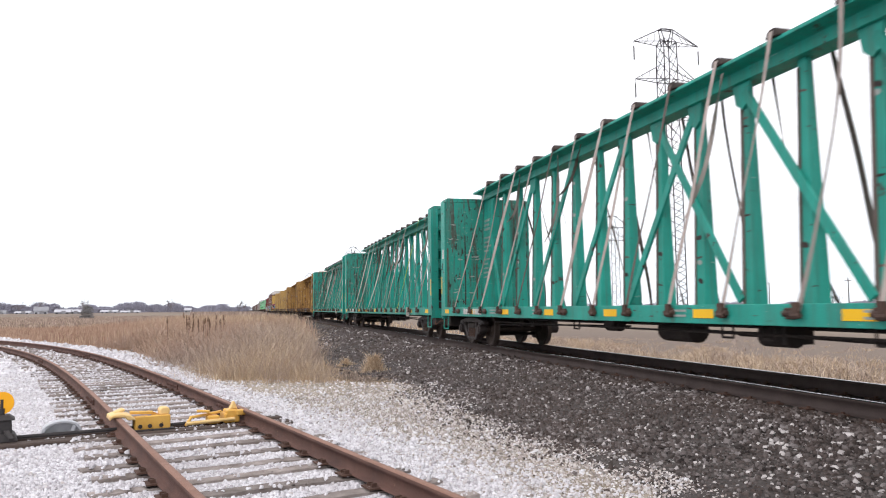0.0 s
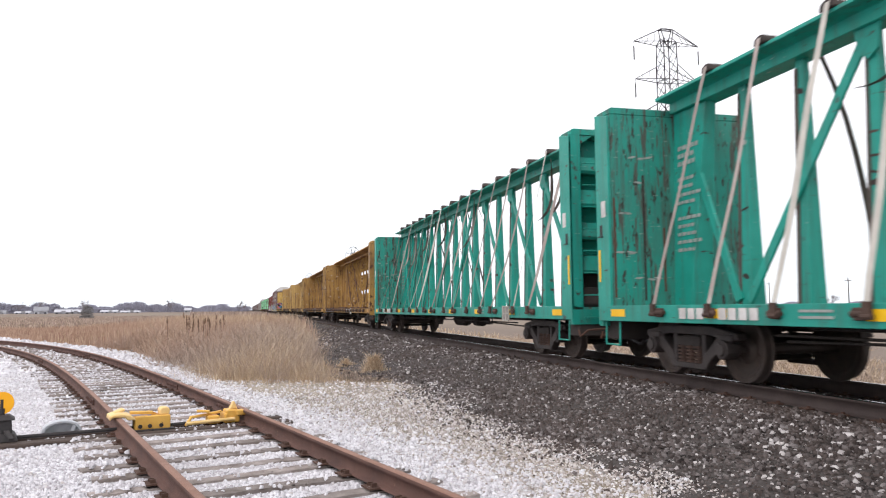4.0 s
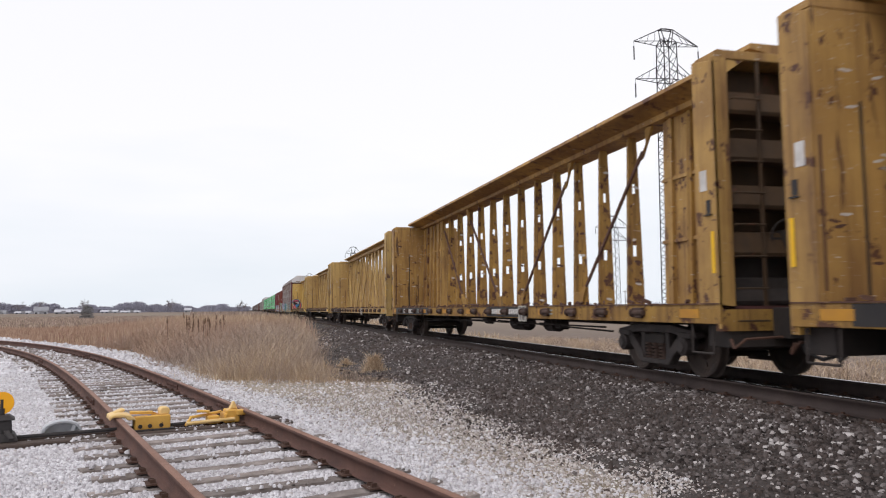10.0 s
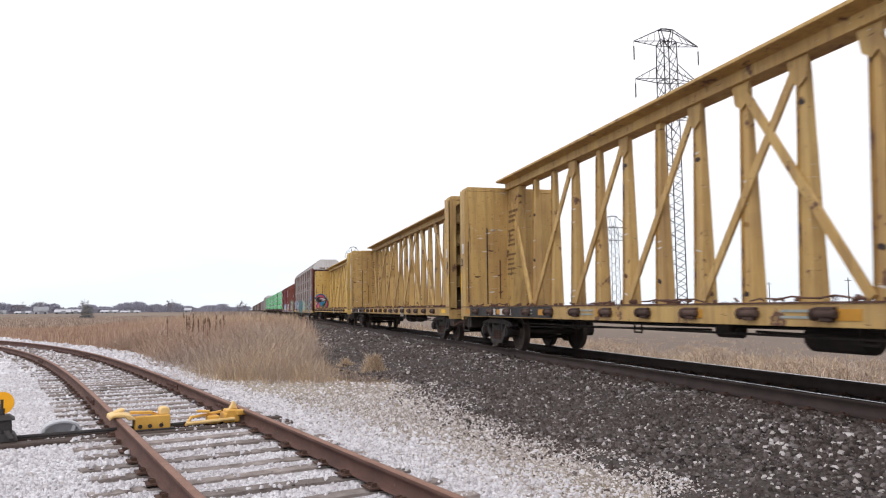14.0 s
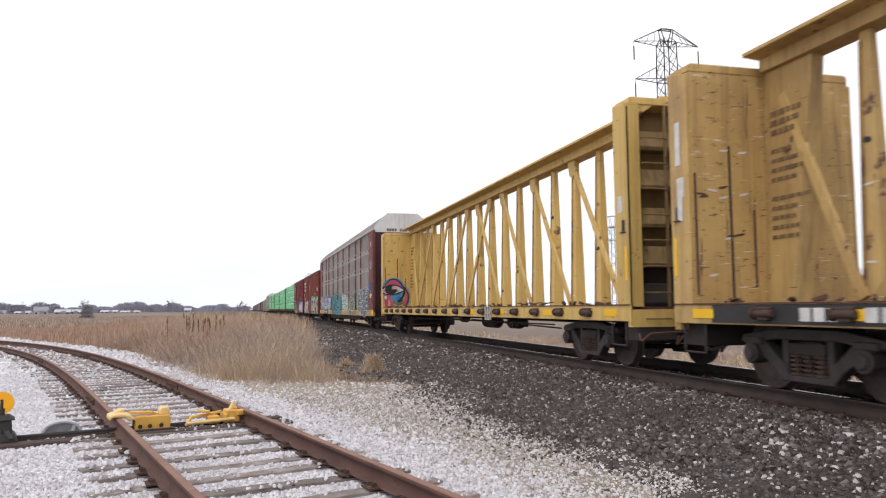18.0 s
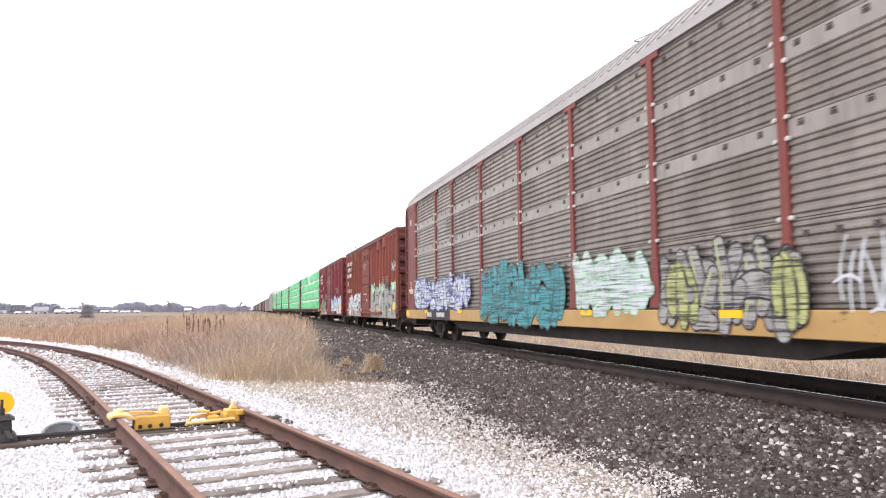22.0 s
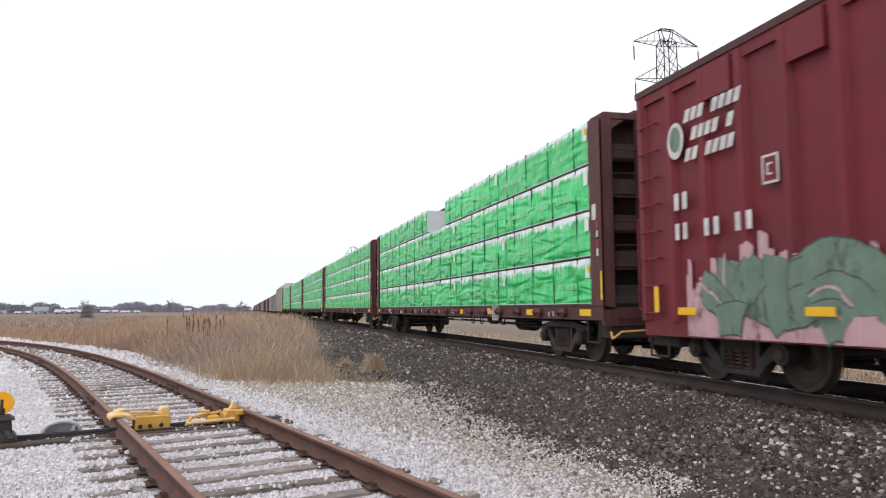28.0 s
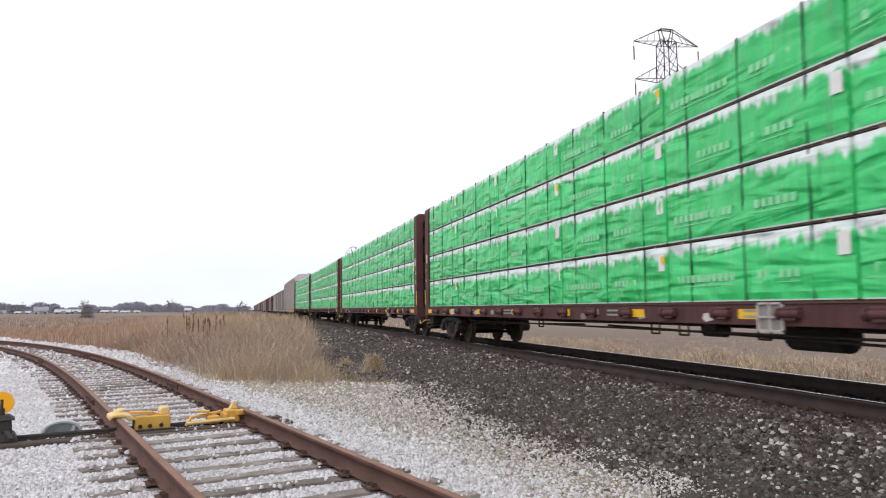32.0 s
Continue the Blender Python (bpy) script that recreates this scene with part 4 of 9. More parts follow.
def webbing(a, b, sag, twist, w, rnd):
    """A strap of webbing that hangs slack from a to b, with a twist in it."""
    a, b = Vector(a), Vector(b)
    g, n = Geo(), 9
    side, rows = Vector((0, 1, 0)), []
    drift = rnd.uniform(-0.5, 1.0) * sag
    for i in range(n + 1):
        t = i / n
        p = a.lerp(b, t) + Vector((0.35 * sag, drift, -0.5 * sag)) * (4 * t * (1 - t)) + Vector((0, 0.02 * math.sin(t * 9 + twist * 5), 0))
        turn = twist * math.sin(math.pi * t)
        u = Vector((math.sin(turn), math.cos(turn), 0)) * (w / 2)
        rows += [p - u, p + u]
    g.add(rows, [(2 * i, 2 * i + 1, 2 * i + 3, 2 * i + 2) for i in range(n)])
    g.add([p + Vector((0.006, 0.004, 0)) for p in rows], [(2 * i, 2 * i + 2, 2 * i + 3, 2 * i + 1) for i in range(n)])
    return g


def small_pocket_geo():
    return Geo().prism([(-0.09, 1.02), (0.09, 1.02), (0.07, 0.89), (-0.07, 0.89)], "x", -1.45, -1.398).rod((-1.43, -0.11, 0.955), (-1.43, 0.11, 0.955), 0.04, 10)


def centre_beam(S, L, m, m_sill, m_chord, style, label, seed, straps=False, shift=-0.3, placard=-4.2, m_col=None, panel=None, dark_sill=False, loaded=False, old=False, inset=2.2):
    rnd = random.Random(seed)
    car = thing("centre_beam_car", label, "freight car", "freight cars of the train", at=pose(TRACK_X, S, RAIL_TOP))
    TRAIN.append((car, S))
    thick = 0.46
    top = 4.47 if style == "truss" else 4.46
    underframe(car, L, gear=-6.9 if loaded else -2.0 if straps else -3.0)
    deck_parts(car, L, m_sill, M["brown"] if m is not M["green"] else M["green_dirty"])
    for s in (-1, 1):
        truck_parts(car, s * (L / 2 - inset))
        bulkhead_parts(car, s, L, m, top, thick, panel=panel, soil={"ochre_paint": M["ochre_soot_shade"], "yellow_paint": M["yellow_soot_shade"], "bright_yellow_paint": M["yellow_soot_shade"], "oxide_brown_paint": M["brown_dark"]}.get(m.name))
    coupler_parts(car, L, M["derail"] if m is M["brown"] else None)
    m_col = m_col or m
    if style == "truss":
        n, pitch = 17, 1.22
        part("top_chord", Geo().prism([(-0.46, 4.605), (-0.46, 4.66), (0.46, 4.66), (0.46, 4.605), (0.18, 4.58), (0.18, 4.40), (-0.18, 4.40), (-0.18, 4.58)], "y", -L / 2 + thick, L / 2 - thick),
             m_chord, car, "long steel top chord", bevel=0.008, key=("chord", L, m_chord.name))
        ys = [shift + (k - 8) * pitch for k in range(n)]
        for k, y in enumerate(ys):
            wide = k % 2 == 0

            def col(wide=wide):
                a, b = (0.14, 0.085) if wide else (0.125, 0.075)
                g = Geo()
                lv = [(1.03, 0.13, a), (1.5, 0.119, a * 0.95), (2.6, 0.093, a * 0.82), (4.40, 0.055, b)]
                for z, d, w in lv:
                    g.v.extend([(-d, -w, z), (d, -w, z), (d, w, z), (-d, w, z)])
                for r in range(3):
                    g.f.extend((r * 4 + q, r * 4 + (q + 1) % 4, r * 4 + 4 + (q + 1) % 4, r * 4 + 4 + q) for q in range(4))
                g.f.extend([(3, 2, 1, 0), (12, 13, 14, 15)])
                return g
            c = part("column", col, m_col, car, bevel=0.012, key=("col", wide, m_col.name), at=pose(0, y, 0))
            if loaded:
                continue
            part("column_edge", lambda: Geo().bar((-0.134, 0.11 if wide else 0.09, 1.05), (-0.062, 0.062 if wide else 0.048, 4.28), 0.05 if wide else 0.065, 0.014), M["ochre_rusty"] if m is not M["green"] else M["strap_dark"], c, "scuffed rusty edge", key=("coledge", wide, m.name))
            # worn bands where straps and loads have rubbed
            for j in range(rnd.randrange(2, 5)):
                z = rnd.uniform(1.2, 4.0)
                q = rnd.randrange(4)
                tone = (M["hole"], M["hole"], M["ochre_rusty"], M["under"])[q] if m is not M["green"] else (M["under"], M["strap_dark"], M["under"], M["white_faint"])[q]
                wd, ht = (0.09, 0.018) if q < 2 else (0.07, 0.045)
                part("scuff", lambda: Geo().prism([(-wd, -ht * 0.6), (-wd * 0.3, -ht), (wd, -ht * 0.3), (wd * 0.8, ht * 0.7), (0.0, ht), (-wd * 0.9, ht * 0.4)], "x", -0.004, 0.0), tone, c, key=("smear", tone.name, wd), at=pose(-0.131 + (z - 1.03) * 0.0222, rnd.uniform(-0.03, 0.03), z, rnd.uniform(-14, 14), 1.25))
        braces = [(k - 2, k) for k in (3, 5, 7, 9)] + [(k + 2, k) for k in (8, 10, 12, 14)]
        for lo_, hi_ in braces:
            a, b = ys[lo_], ys[hi_]
            q = 1 if b > a else -1
            part("diagonal", Geo().bar((-0.15, a + 0.12 * q, 1.12), (-0.085, b - 0.05 * q, 4.28), 0.15, 0.05), m_col, car, bevel=0.008, key=("diag", lo_, hi_, shift, m_col.name))
            part("gusset", lambda: Geo().prism([(-0.2, 4.40), (0.2, 4.40), (0.14, 4.10), (0.0, 4.0), (-0.14, 4.10)], "x", -0.11, -0.06), m_col, car, key=("guss", m_col.name), at=pose(0, b, 0))
        for k, q in ((1, -1), (16, 1)):
            part("diagonal", Geo().bar((-0.15, ys[k] + 0.1 * q, 1.12), (-0.09, q * (L / 2 - thick - 0.35), 4.0), 0.15, 0.06), m_col, car, bevel=0.008, key=("diag_end", k, L, shift, m_col.name))
        for s in (-1, 1):
            y0 = s * (L / 2 - thick)
            part("end_panel", Geo().frustum((-0.2, 0.2, min(y0, y0 - s * 0.5), max(y0, y0 - s * 0.5)), (-0.1, 0.1, min(y0, y0 - s * 0.95), max(y0, y0 - s * 0.95)), 1.03, 4.40), m, car, "solid end panel of the spine", bevel=0.01, key=("epan", s, L, m.name))
            if s > 0:
                ink = M["white_faint"] if m is M["green"] else M["stencil_dark"]
                for r in range(14):
                    if r in (3, 8):
                        continue
                    tall = 0.075 if r < 3 else 0.055
                    z = 3.75 - r * 0.135
                    at_y = y0 - s * 0.14
                    for q in range(4 if r % 3 else 5):
                        w_ = rnd.choice((0.07, 0.10, 0.13))
                        part("stencil_word", lambda: Geo().box(-0.004, 0.0, -w_ / 2, w_ / 2, -tall / 2, tall / 2), ink, car, key=("mark", w_, tall, ink.name), at=pose(-0.206 + (z - 1.03) * 0.0297, at_y - w_ / 2, z, 0, 1.7))
                        at_y -= w_ + 0.03
    else:
        n, pitch = 12, 1.228
        ends = (-7.95, 7.95)
        part("top_chord", Geo().prism([(-0.72, 4.55), (-0.70, 4.63), (0.70, 4.63), (0.72, 4.55), (0.68, 4.54), (0.24, 4.46), (0.24, 4.36), (-0.24, 4.36), (-0.24, 4.46), (-0.68, 4.54)], "y", -L / 2 + 0.1, L / 2 - 0.1), m_chord, car, "broad steel top chord", bevel=0.008, key=("wchord", L, m_chord.name))
        ys = [-6.65 + (shift + 0.3) + k * pitch for k in range(n)]
        for k, y in enumerate(ys):
            zs = (2.13, 3.35)

            def col(zs=zs):
                """A tapered column with two slots right through it."""
                g = Geo()
                zl = (1.03, zs[0] - 0.11, zs[0] + 0.11, zs[1] - 0.10, zs[1] + 0.10, 4.38)
                for z in zl:
                    q = (z - 1.03) / 3.27
                    d, w = 0.030 - 0.006 * q, 0.175 - 0.095 * q
                    g.v.extend([(-d, -w, z), (-d, -0.05, z), (-d, 0.05, z), (-d, w, z), (d, -w, z), (d, -0.05, z), (d, 0.05, z), (d, w, z)])
                for r in range(5):
                    o, p = r * 8, r * 8 + 8
                    for c in range(3):
                        if r in (1, 3) and c == 1:
                            g.f.extend([(o + 1, o + 5, p + 5, p + 1), (o + 2, p + 2, p + 6, o + 6), (o + 1, o + 2, o + 6, o + 5), (p + 1, p + 5, p + 6, p + 2)])
                        else:
                            g.f.extend([(o + c, p + c, p + c + 1, o + c + 1), (o + 4 + c, o + 5 + c, p + 5 + c, p + 4 + c)])
                    g.f.extend([(o, o + 4, p + 4, p), (o + 3, p + 3, p + 7, o + 7)])
                g.f.extend([(0, 1, 2, 3, 7, 6, 5, 4), (40, 44, 45, 46, 47, 43, 42, 41)])
                return g
            c = part("column", col, m_col, car, key=("wcol", k % 2, m_col.name), at=pose(0, y, 0, 0, 0, 90))
            part("column_edge", lambda: Geo().bar((-0.036, 0.13, 1.05), (-0.030, 0.055, 4.28), 0.075, 0.012).bar((0, 0.172, 1.05), (0, 0.082, 4.30), 0.09, 0.014, (0, 1, 0)).bar((0, -0.172, 1.05), (0, -0.082, 4.30), 0.05, 0.014, (0, 1, 0)), M["ochre_rusty"], c, "rusty flanged edge", key="wedge")
            for j in range(rnd.randrange(3, 6)):
                z = rnd.uniform(1.2, 4.0)
                tone = rnd.choice((M["hole"], M["deck_rust"], M["deck_rust"]))
                part("scuff", lambda: Geo().prism([(-0.07, -0.012), (-0.02, -0.03), (0.07, -0.01), (0.06, 0.02), (0.0, 0.03), (-0.06, 0.014)], "x", -0.004, 0.0), tone, c, key=("wsmear", tone.name), at=pose(-0.031 + (z - 1.03) * 0.0018, rnd.choice((-0.09, 0.09)) * 0.5, z, rnd.uniform(-14, 14), 0.1))
        for a, b in ((ys[9] + 0.25, 7.6), (ys[6] + 0.25, ys[9] - 0.15), (ys[5] - 0.25, ys[2] + 0.1), (ys[2] - 0.25, -7.6)):
            q = 1 if b > a else -1
            part("diagonal_rod", Geo().bar((-0.15, a + 0.25 * q, 1.42), (-0.13, b - 0.3 * q, 3.95), 0.06, 0.045), M["deck_rust"], car, key=("drod", round(a, 2), round(b, 2)))
            part("gusset", Geo().prism([(-0.30, 0), (0.12, 0), (0.16, 0.1), (0.36, 0.42), (0.30, 0.47), (0.04, 0.30), (-0.26, 0.34)] if q > 0 else [(0.30, 0), (-0.12, 0), (-0.16, 0.1), (-0.36, 0.42), (-0.30, 0.47), (-0.04, 0.30), (0.26, 0.34)], "x", -0.18, -0.12), m_col, car, "shaped gusset plate", key=("wgl", q), at=pose(0, a, 1.05))
            part("gusset", Geo().prism([(-0.12, 0), (0.12, 0), (0.02 - 0.1 * q, -0.32), (-0.30 * q - 0.04, -0.52), (-0.30 * q + 0.04, -0.56), (-0.06 - 0.16 * q, -0.3)], "x", -0.17, -0.12), m_col, car, "shaped gusset plate", key=("wgu", q), at=pose(0, b, 4.36))
        for s in (-1, 1):
            y0 = s * (L / 2 - thick)
            y1 = ends[0] if s < 0 else ends[1]
            lo, hi = min(y0, y1), max(y0, y1)
            part("end_panel", Geo().frustum((-0.13, 0.13, lo, hi), (-0.08, 0.08, lo, hi), 1.03, 4.37), m, car, "panelled end of the spine", key=("wpan", s, L, m.name))
            for k in range(5):
                y = lo + (hi - lo) * (k + 0.5) / 5
                part("panel_rib", Geo().frustum((-0.21, -0.1, -0.07, 0.07), (-0.13, -0.05, -0.06, 0.06), 1.03, 4.37), M["ochre_rusty"] if k % 2 else m, car, key=("prib", k % 2, m.name), at=pose(0, y, 0))
            for z in (2.15, 3.25):
                part("panel_stiffener", Geo().box(-0.175 + (z - 1) * 0.018, -0.08, lo, hi, z, z + 0.06), m, car, key=("pst", s, z, L))
    # rub marks on the inner face of the rear bulkhead
    if not loaded:
        yb = L / 2 - thick - 0.001
        for x_, z_a, z_b, tone in ((-0.74, 1.15, 3.3, "under"), (-1.30, 1.2, 2.9, "deck_rust"), (-0.36, 1.3, 2.4, "deck_rust")):
            part("rub_strip", Geo().box(x_ - 0.018, x_ + 0.018, -0.006, 0.0, z_a, z_b), M[tone], car, "dark upright rub mark", at=pose(0, yb, 0))
        for j in range(12):
            x_, z_ = rnd.uniform(-1.30, -0.30), rnd.choice((1.5, 1.95, 2.0, 2.6, 2.66, 3.2, 3.6)) + rnd.uniform(-0.05, 0.05)
            tone = M["white_faint"] if m is M["green"] else M["hole"] if rnd.random() < 0.5 else M["deck_rust"]
            part("scuff", lambda: Geo().prism([(-0.08, -0.012), (0.02, -0.02), (0.09, 0.004), (0.05, 0.018), (-0.06, 0.014)], "y", -0.004, 0.0), tone, car, key=("bsmear", tone.name), at=pose(x_, yb, z_, 0, rnd.uniform(-12, 12), 0))
    # sill fittings
    wp = 1.24
    nwin = int((L - 1.6) / wp)
    for k in range(nwin):
        y = -(nwin - 1) * wp / 2 + k * wp
        part("strap_winch", pocket_geo if not straps else small_pocket_geo, M["winch"] if m is not M["brown"] else M["brown"], car, key=("pocket", straps, m.name), at=pose(0, y, 0), bevel=0.01)
        if straps:
            part("strap_roller", lambda: Geo().prism([(-0.14, 4.655), (0.14, 4.655), (0.11, 4.75), (0.04, 4.78), (-0.06, 4.78), (-0.12, 4.73)], "x", -0.50, -0.24), M["roller"], car, "dark strap roller on the top chord", bevel=0.015, key="roller", at=pose(0, y, 0))
            mat = M["strap"]
            if rnd.random() < 0.25:
                mat = M["strap_dark"]
            if rnd.random() < 0.12:
                mat = M["strap_white"]
            if straps == "bright" and k in (3, 9):
                mat = M["strap_new"] if k == 3 else M["strap_white"]
            sag = rnd.choice((0.0, 0.05, 0.1, 0.22))
            foot_y = y + rnd.uniform(-0.12, 0.35)
            part("strap", webbing((-0.50, y, 4.74), (-1.45, foot_y, 0.98), sag, rnd.uniform(-0.6, 0.6), 0.085, rnd), mat, car, "slack webbing strap")
            part("strap_hook", lambda: Geo().box(-1.475, -1.43, -0.05, 0.05, 0.90, 1.08).rod((-1.46, -0.07, 0.93), (-1.46, 0.07, 0.93), 0.03, 8), M["winch"], car, key="strap_hook", at=pose(0, foot_y, 0))
            # the far straps hang slack from the chord
            if rnd.random() < 0.75:
                part("strap", webbing((0.47, y, 4.66), (1.43, y + rnd.uniform(-0.7, 0.7), 1.02), rnd.uniform(0.15, 0.5), rnd.uniform(-1, 1), 0.08, rnd), M["strap_dark"], car, "slack webbing strap")
            if rnd.random() < 0.3:
                part("loose_strap", webbing((-0.4, y, 4.55), (-0.5, y + rnd.uniform(0.5, 1.2), rnd.uniform(2.4, 3.6)), rnd.uniform(0.3, 0.6), 2.5, 0.07, rnd), M["strap_dark"] if rnd.random() < 0.6 else M["strap"], car, "curled loose strap end")
    if not straps:
        part("deck_edge", lambda: Geo().box(-1.415, -1.25, -L / 2 + 0.02, L / 2 - 0.02, 1.066, 1.085), M["deck_rust"], car, "rusty edge of the deck", key=("dedge", L))
        if not loaded:
            g = Geo()
            for _ in range(90):
                y, x_, q = rnd.uniform(-L / 2 + 0.6, L / 2 - 0.6), rnd.uniform(-1.38, -0.9), rnd.uniform(0.04, 0.2)
                a = rnd.uniform(0, 6.28)
                g.bar((x_, y, 1.10), (x_ + q * 0.6 * math.cos(a), y + q * math.sin(a), 1.10 + rnd.uniform(-0.01, 0.05)), rnd.uniform(0.02, 0.06), rnd.uniform(0.015, 0.05), (0, 0, 1))
            for _ in range(5):
                y = rnd.uniform(-L / 2 + 1.5, L / 2 - 2.5)
                g.path([(-1.30, y + 0.22 * i, 1.10 + 0.05 * abs(math.sin(i * 1.1 + y))) for i in range(7)], 0.012, 5)
            part("deck_litter", g, M["deck_rust"], car, "rusty scraps and chain along the deck's edge")["kind"] = "stuff"
    refl = [(-L / 2 + 0.7 + i * (L - 1.4) / 8, 0.945) for i in range(9)]
    bars(car, "reflector", [(y, z) for y, z in refl], M["reflect_old" if old else "reflect"], -1.405, 0.46, 0.12, "sunburnt reflective strip" if old else "yellow reflective strip")
    for s in (-1, 1):
        if m is M["brown"]:
            bars(car, "reflector", [(s * (L / 2 - 0.04), 1.42)], M["reflect"], -1.405, 0.06, 0.5, "upright yellow reflective strip")
            for r in range(4):
                bars(car, "reflector", [(s * (L / 2 - 0.16), 2.0 + r * 0.16)], M["redref" if r % 2 else "white"], -1.405, 0.06, 0.13, "red and white reflective tape")
        else:
            bars(car, "reflector", [(s * (L / 2 - 0.10), 1.75)], M["reflect"], -1.405, 0.07, 0.55, "upright yellow reflective strip")
    def placard_geo():
        g = Geo()
        for z in (0.66, 0.82, 0.98):
            g.box(-1.44, -1.41, -0.22, 0.22, z, z + 0.025)
        for y in (-0.22, -0.01, 0.195):
            g.box(-1.44, -1.41, y, y + 0.025, 0.66, 1.005)
        return g
    pf = part("placard_frame", placard_geo, M["strap_white"], car, "pale placard frame", key="placard", at=pose(0, placard, 0.08))
    part("placard_back", lambda: Geo().box(-1.412, -1.407, -0.22, 0.22, 0.66, 1.0), M["freightgrey"], pf, key="placard_back")
    if m is M["brown"]:
        for j in range(14):
            tone = (M["white_faint"], M["strap"], M["hole"])[j % 3]
            part("scuff", lambda: Geo().prism([(-0.12, -0.04), (0.05, -0.06), (0.13, -0.02), (0.1, 0.05), (-0.08, 0.06)], "x", -0.004, 0.0), tone, car, "chipped pale patch", key=("sillchip", tone.name), at=pose(-1.402, rnd.uniform(-L / 2 + 0.5, L / 2 - 0.5), rnd.uniform(0.88, 0.99), rnd.uniform(-8, 8)))
    if dark_sill:
        part("number_panel", Geo().box(-1.408, -1.403, L / 2 - 6.6, L / 2 - 0.9, 0.83, 1.06), M["black"], car, "black panel with white lettering bars", key=("npan", L, style))
        if style == "slot":
            part("name_panel", Geo().box(-1.408, -1.403, -4.5, -1.6, 0.83, 1.06), M["black"], car, "black panel with white lettering bars", key="name_panel")
            stencil(car, -2.1, 0.955, 7, 0.11, 0.12, -1.412, M["white"])
            stencil(car, -3.35, 0.955, 5, 0.11, 0.12, -1.412, M["white"])
    stencil(car, L / 2 - 2.6, 0.945, 3, 0.16, 0.15, -1.412, M["white"])
    stencil(car, L / 2 - 3.5, 0.945, 4, 0.16, 0.15, -1.412, M["white"])
    for y in (-2.0, -5.6, 3.3, 6.2):
        for r in range(2):
            bars(car, "stencil_line", [(y, 0.985 - r * 0.07)], M["white_faint"], -1.406, 0.5, 0.03)
    return car


# boxcars --------------------------------------------------------------------
def boxcar(S, L, m, label, seed, plain=False):
    rnd = random.Random(seed)
    W, z0, z1 = 1.42, 0.80, 4.36
    car = thing("boxcar", label, "freight car", "freight cars of the train", at=pose(TRACK_X, S, RAIL_TOP))
    TRAIN.append((car, S))
    k_ = (L, m.name)
    part("body", Geo().box(-W, W, -L / 2 + 0.06, L / 2 - 0.06, z0, z1 - 0.1), m, car, "steel boxcar body", bevel=0.015, key=("bbody", *k_))
    part("roof", Geo().prism([(-W - 0.06, z1 - 0.12), (-W - 0.06, z1 - 0.02), (0, z1 + 0.12), (W + 0.06, z1 - 0.02), (W + 0.06, z1 - 0.12)], "y", -L / 2, L / 2), m, car, "low pitched steel roof", bevel=0.01, key=("broof", *k_))
    part("side_sill", Geo().box(-W - 0.03, -W + 0.05, -L / 2 + 0.06, L / 2 - 0.06, 0.62, 0.84).box(W - 0.05, W + 0.03, -L / 2 + 0.06, L / 2 - 0.06, 0.62, 0.84), m, car, key=("bsill", *k_))
    part("eave", Geo().box(-W - 0.075, -W - 0.055, -L / 2, L / 2, z1 - 0.11, z1 - 0.015), M["rack_dark"], car, "dark eave", key=("beave", *k_))
    door = 1.62
    n = 8 if L > 15.5 else 7
    for s in (-1, 1):
        for k in range(n + 1):
            y = s * (door + 0.12 + k * (L / 2 - door - 0.24) / n)
            wide = 0.075 if k < n else 0.1
            part("side_post", lambda: Geo().prism([(-0.0, -0.11), (-0.08, -0.06), (-0.08, 0.06), (-0.0, 0.11)], "z", 0.84, z1 - 0.14), m, car, key=("bpost", m.name), at=pose(-W, y, 0))
            if k in (2, 4) and not plain:
                part("repair_plate", Geo().box(-0.1, 0.0, 0.12, (L / 2 - door - 0.24) / n - 0.1, 3.75, 4.2), m, car, key=("bplate", *k_), at=pose(-W, y if s > 0 else y - 0.02 - (L / 2 - door - 0.24) / n, 0))
    part("top_rail", Geo().box(-W - 0.05, -W, -L / 2 + 0.06, L / 2 - 0.06, z1 - 0.26, z1 - 0.12), m, car, key=("brail", *k_))
    d = part("sliding_door", Geo().box(-W - 0.06, -W + 0.01, -door, door, 0.9, z1 - 0.2), m, car, "ribbed sliding door", bevel=0.01, key=("bdoor", m.name))
    for k in range(8):
        z = 0.98 + k * 0.43
        part("door_rib", lambda: Geo().prism([(-0.06, 0.0), (-0.085, 0.015), (-0.085, 0.05), (-0.06, 0.065)], "y", -door + 0.05, door - 0.05), m, d, key=("drib", m.name), at=pose(-W, 0, z))
    for z_a, z_b, out in ((0.80, 0.9, 0.14), (z1 - 0.22, z1 - 0.14, 0.12)):
        part("door_track", Geo().box(-W - out, -W, -door - 2.9, door + 0.1, z_a, z_b), M["under"] if plain else m, car, key=("dtrack", m.name, out))
    for y in (-door + 0.25, door - 0.25):
        part("door_bar", lambda: Geo().rod((-W - 0.13, 0, 0.9), (-W - 0.13, 0, z1 - 0.25), 0.025, 8), m, d, "upright locking bar", key=("dbar", m.name), at=pose(0, y, 0))
    part("door_lock", lambda: Geo().box(-W - 0.17, -W - 0.1, -0.25, 0.25, -0.06, 0.06), M["under"], d, bevel=0.015, key="dlock", at=pose(0, -door + 0.25, 2.1))
    # end walls take the darker copy, with the gap's shadow in its colour
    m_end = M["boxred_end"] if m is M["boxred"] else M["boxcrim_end"]
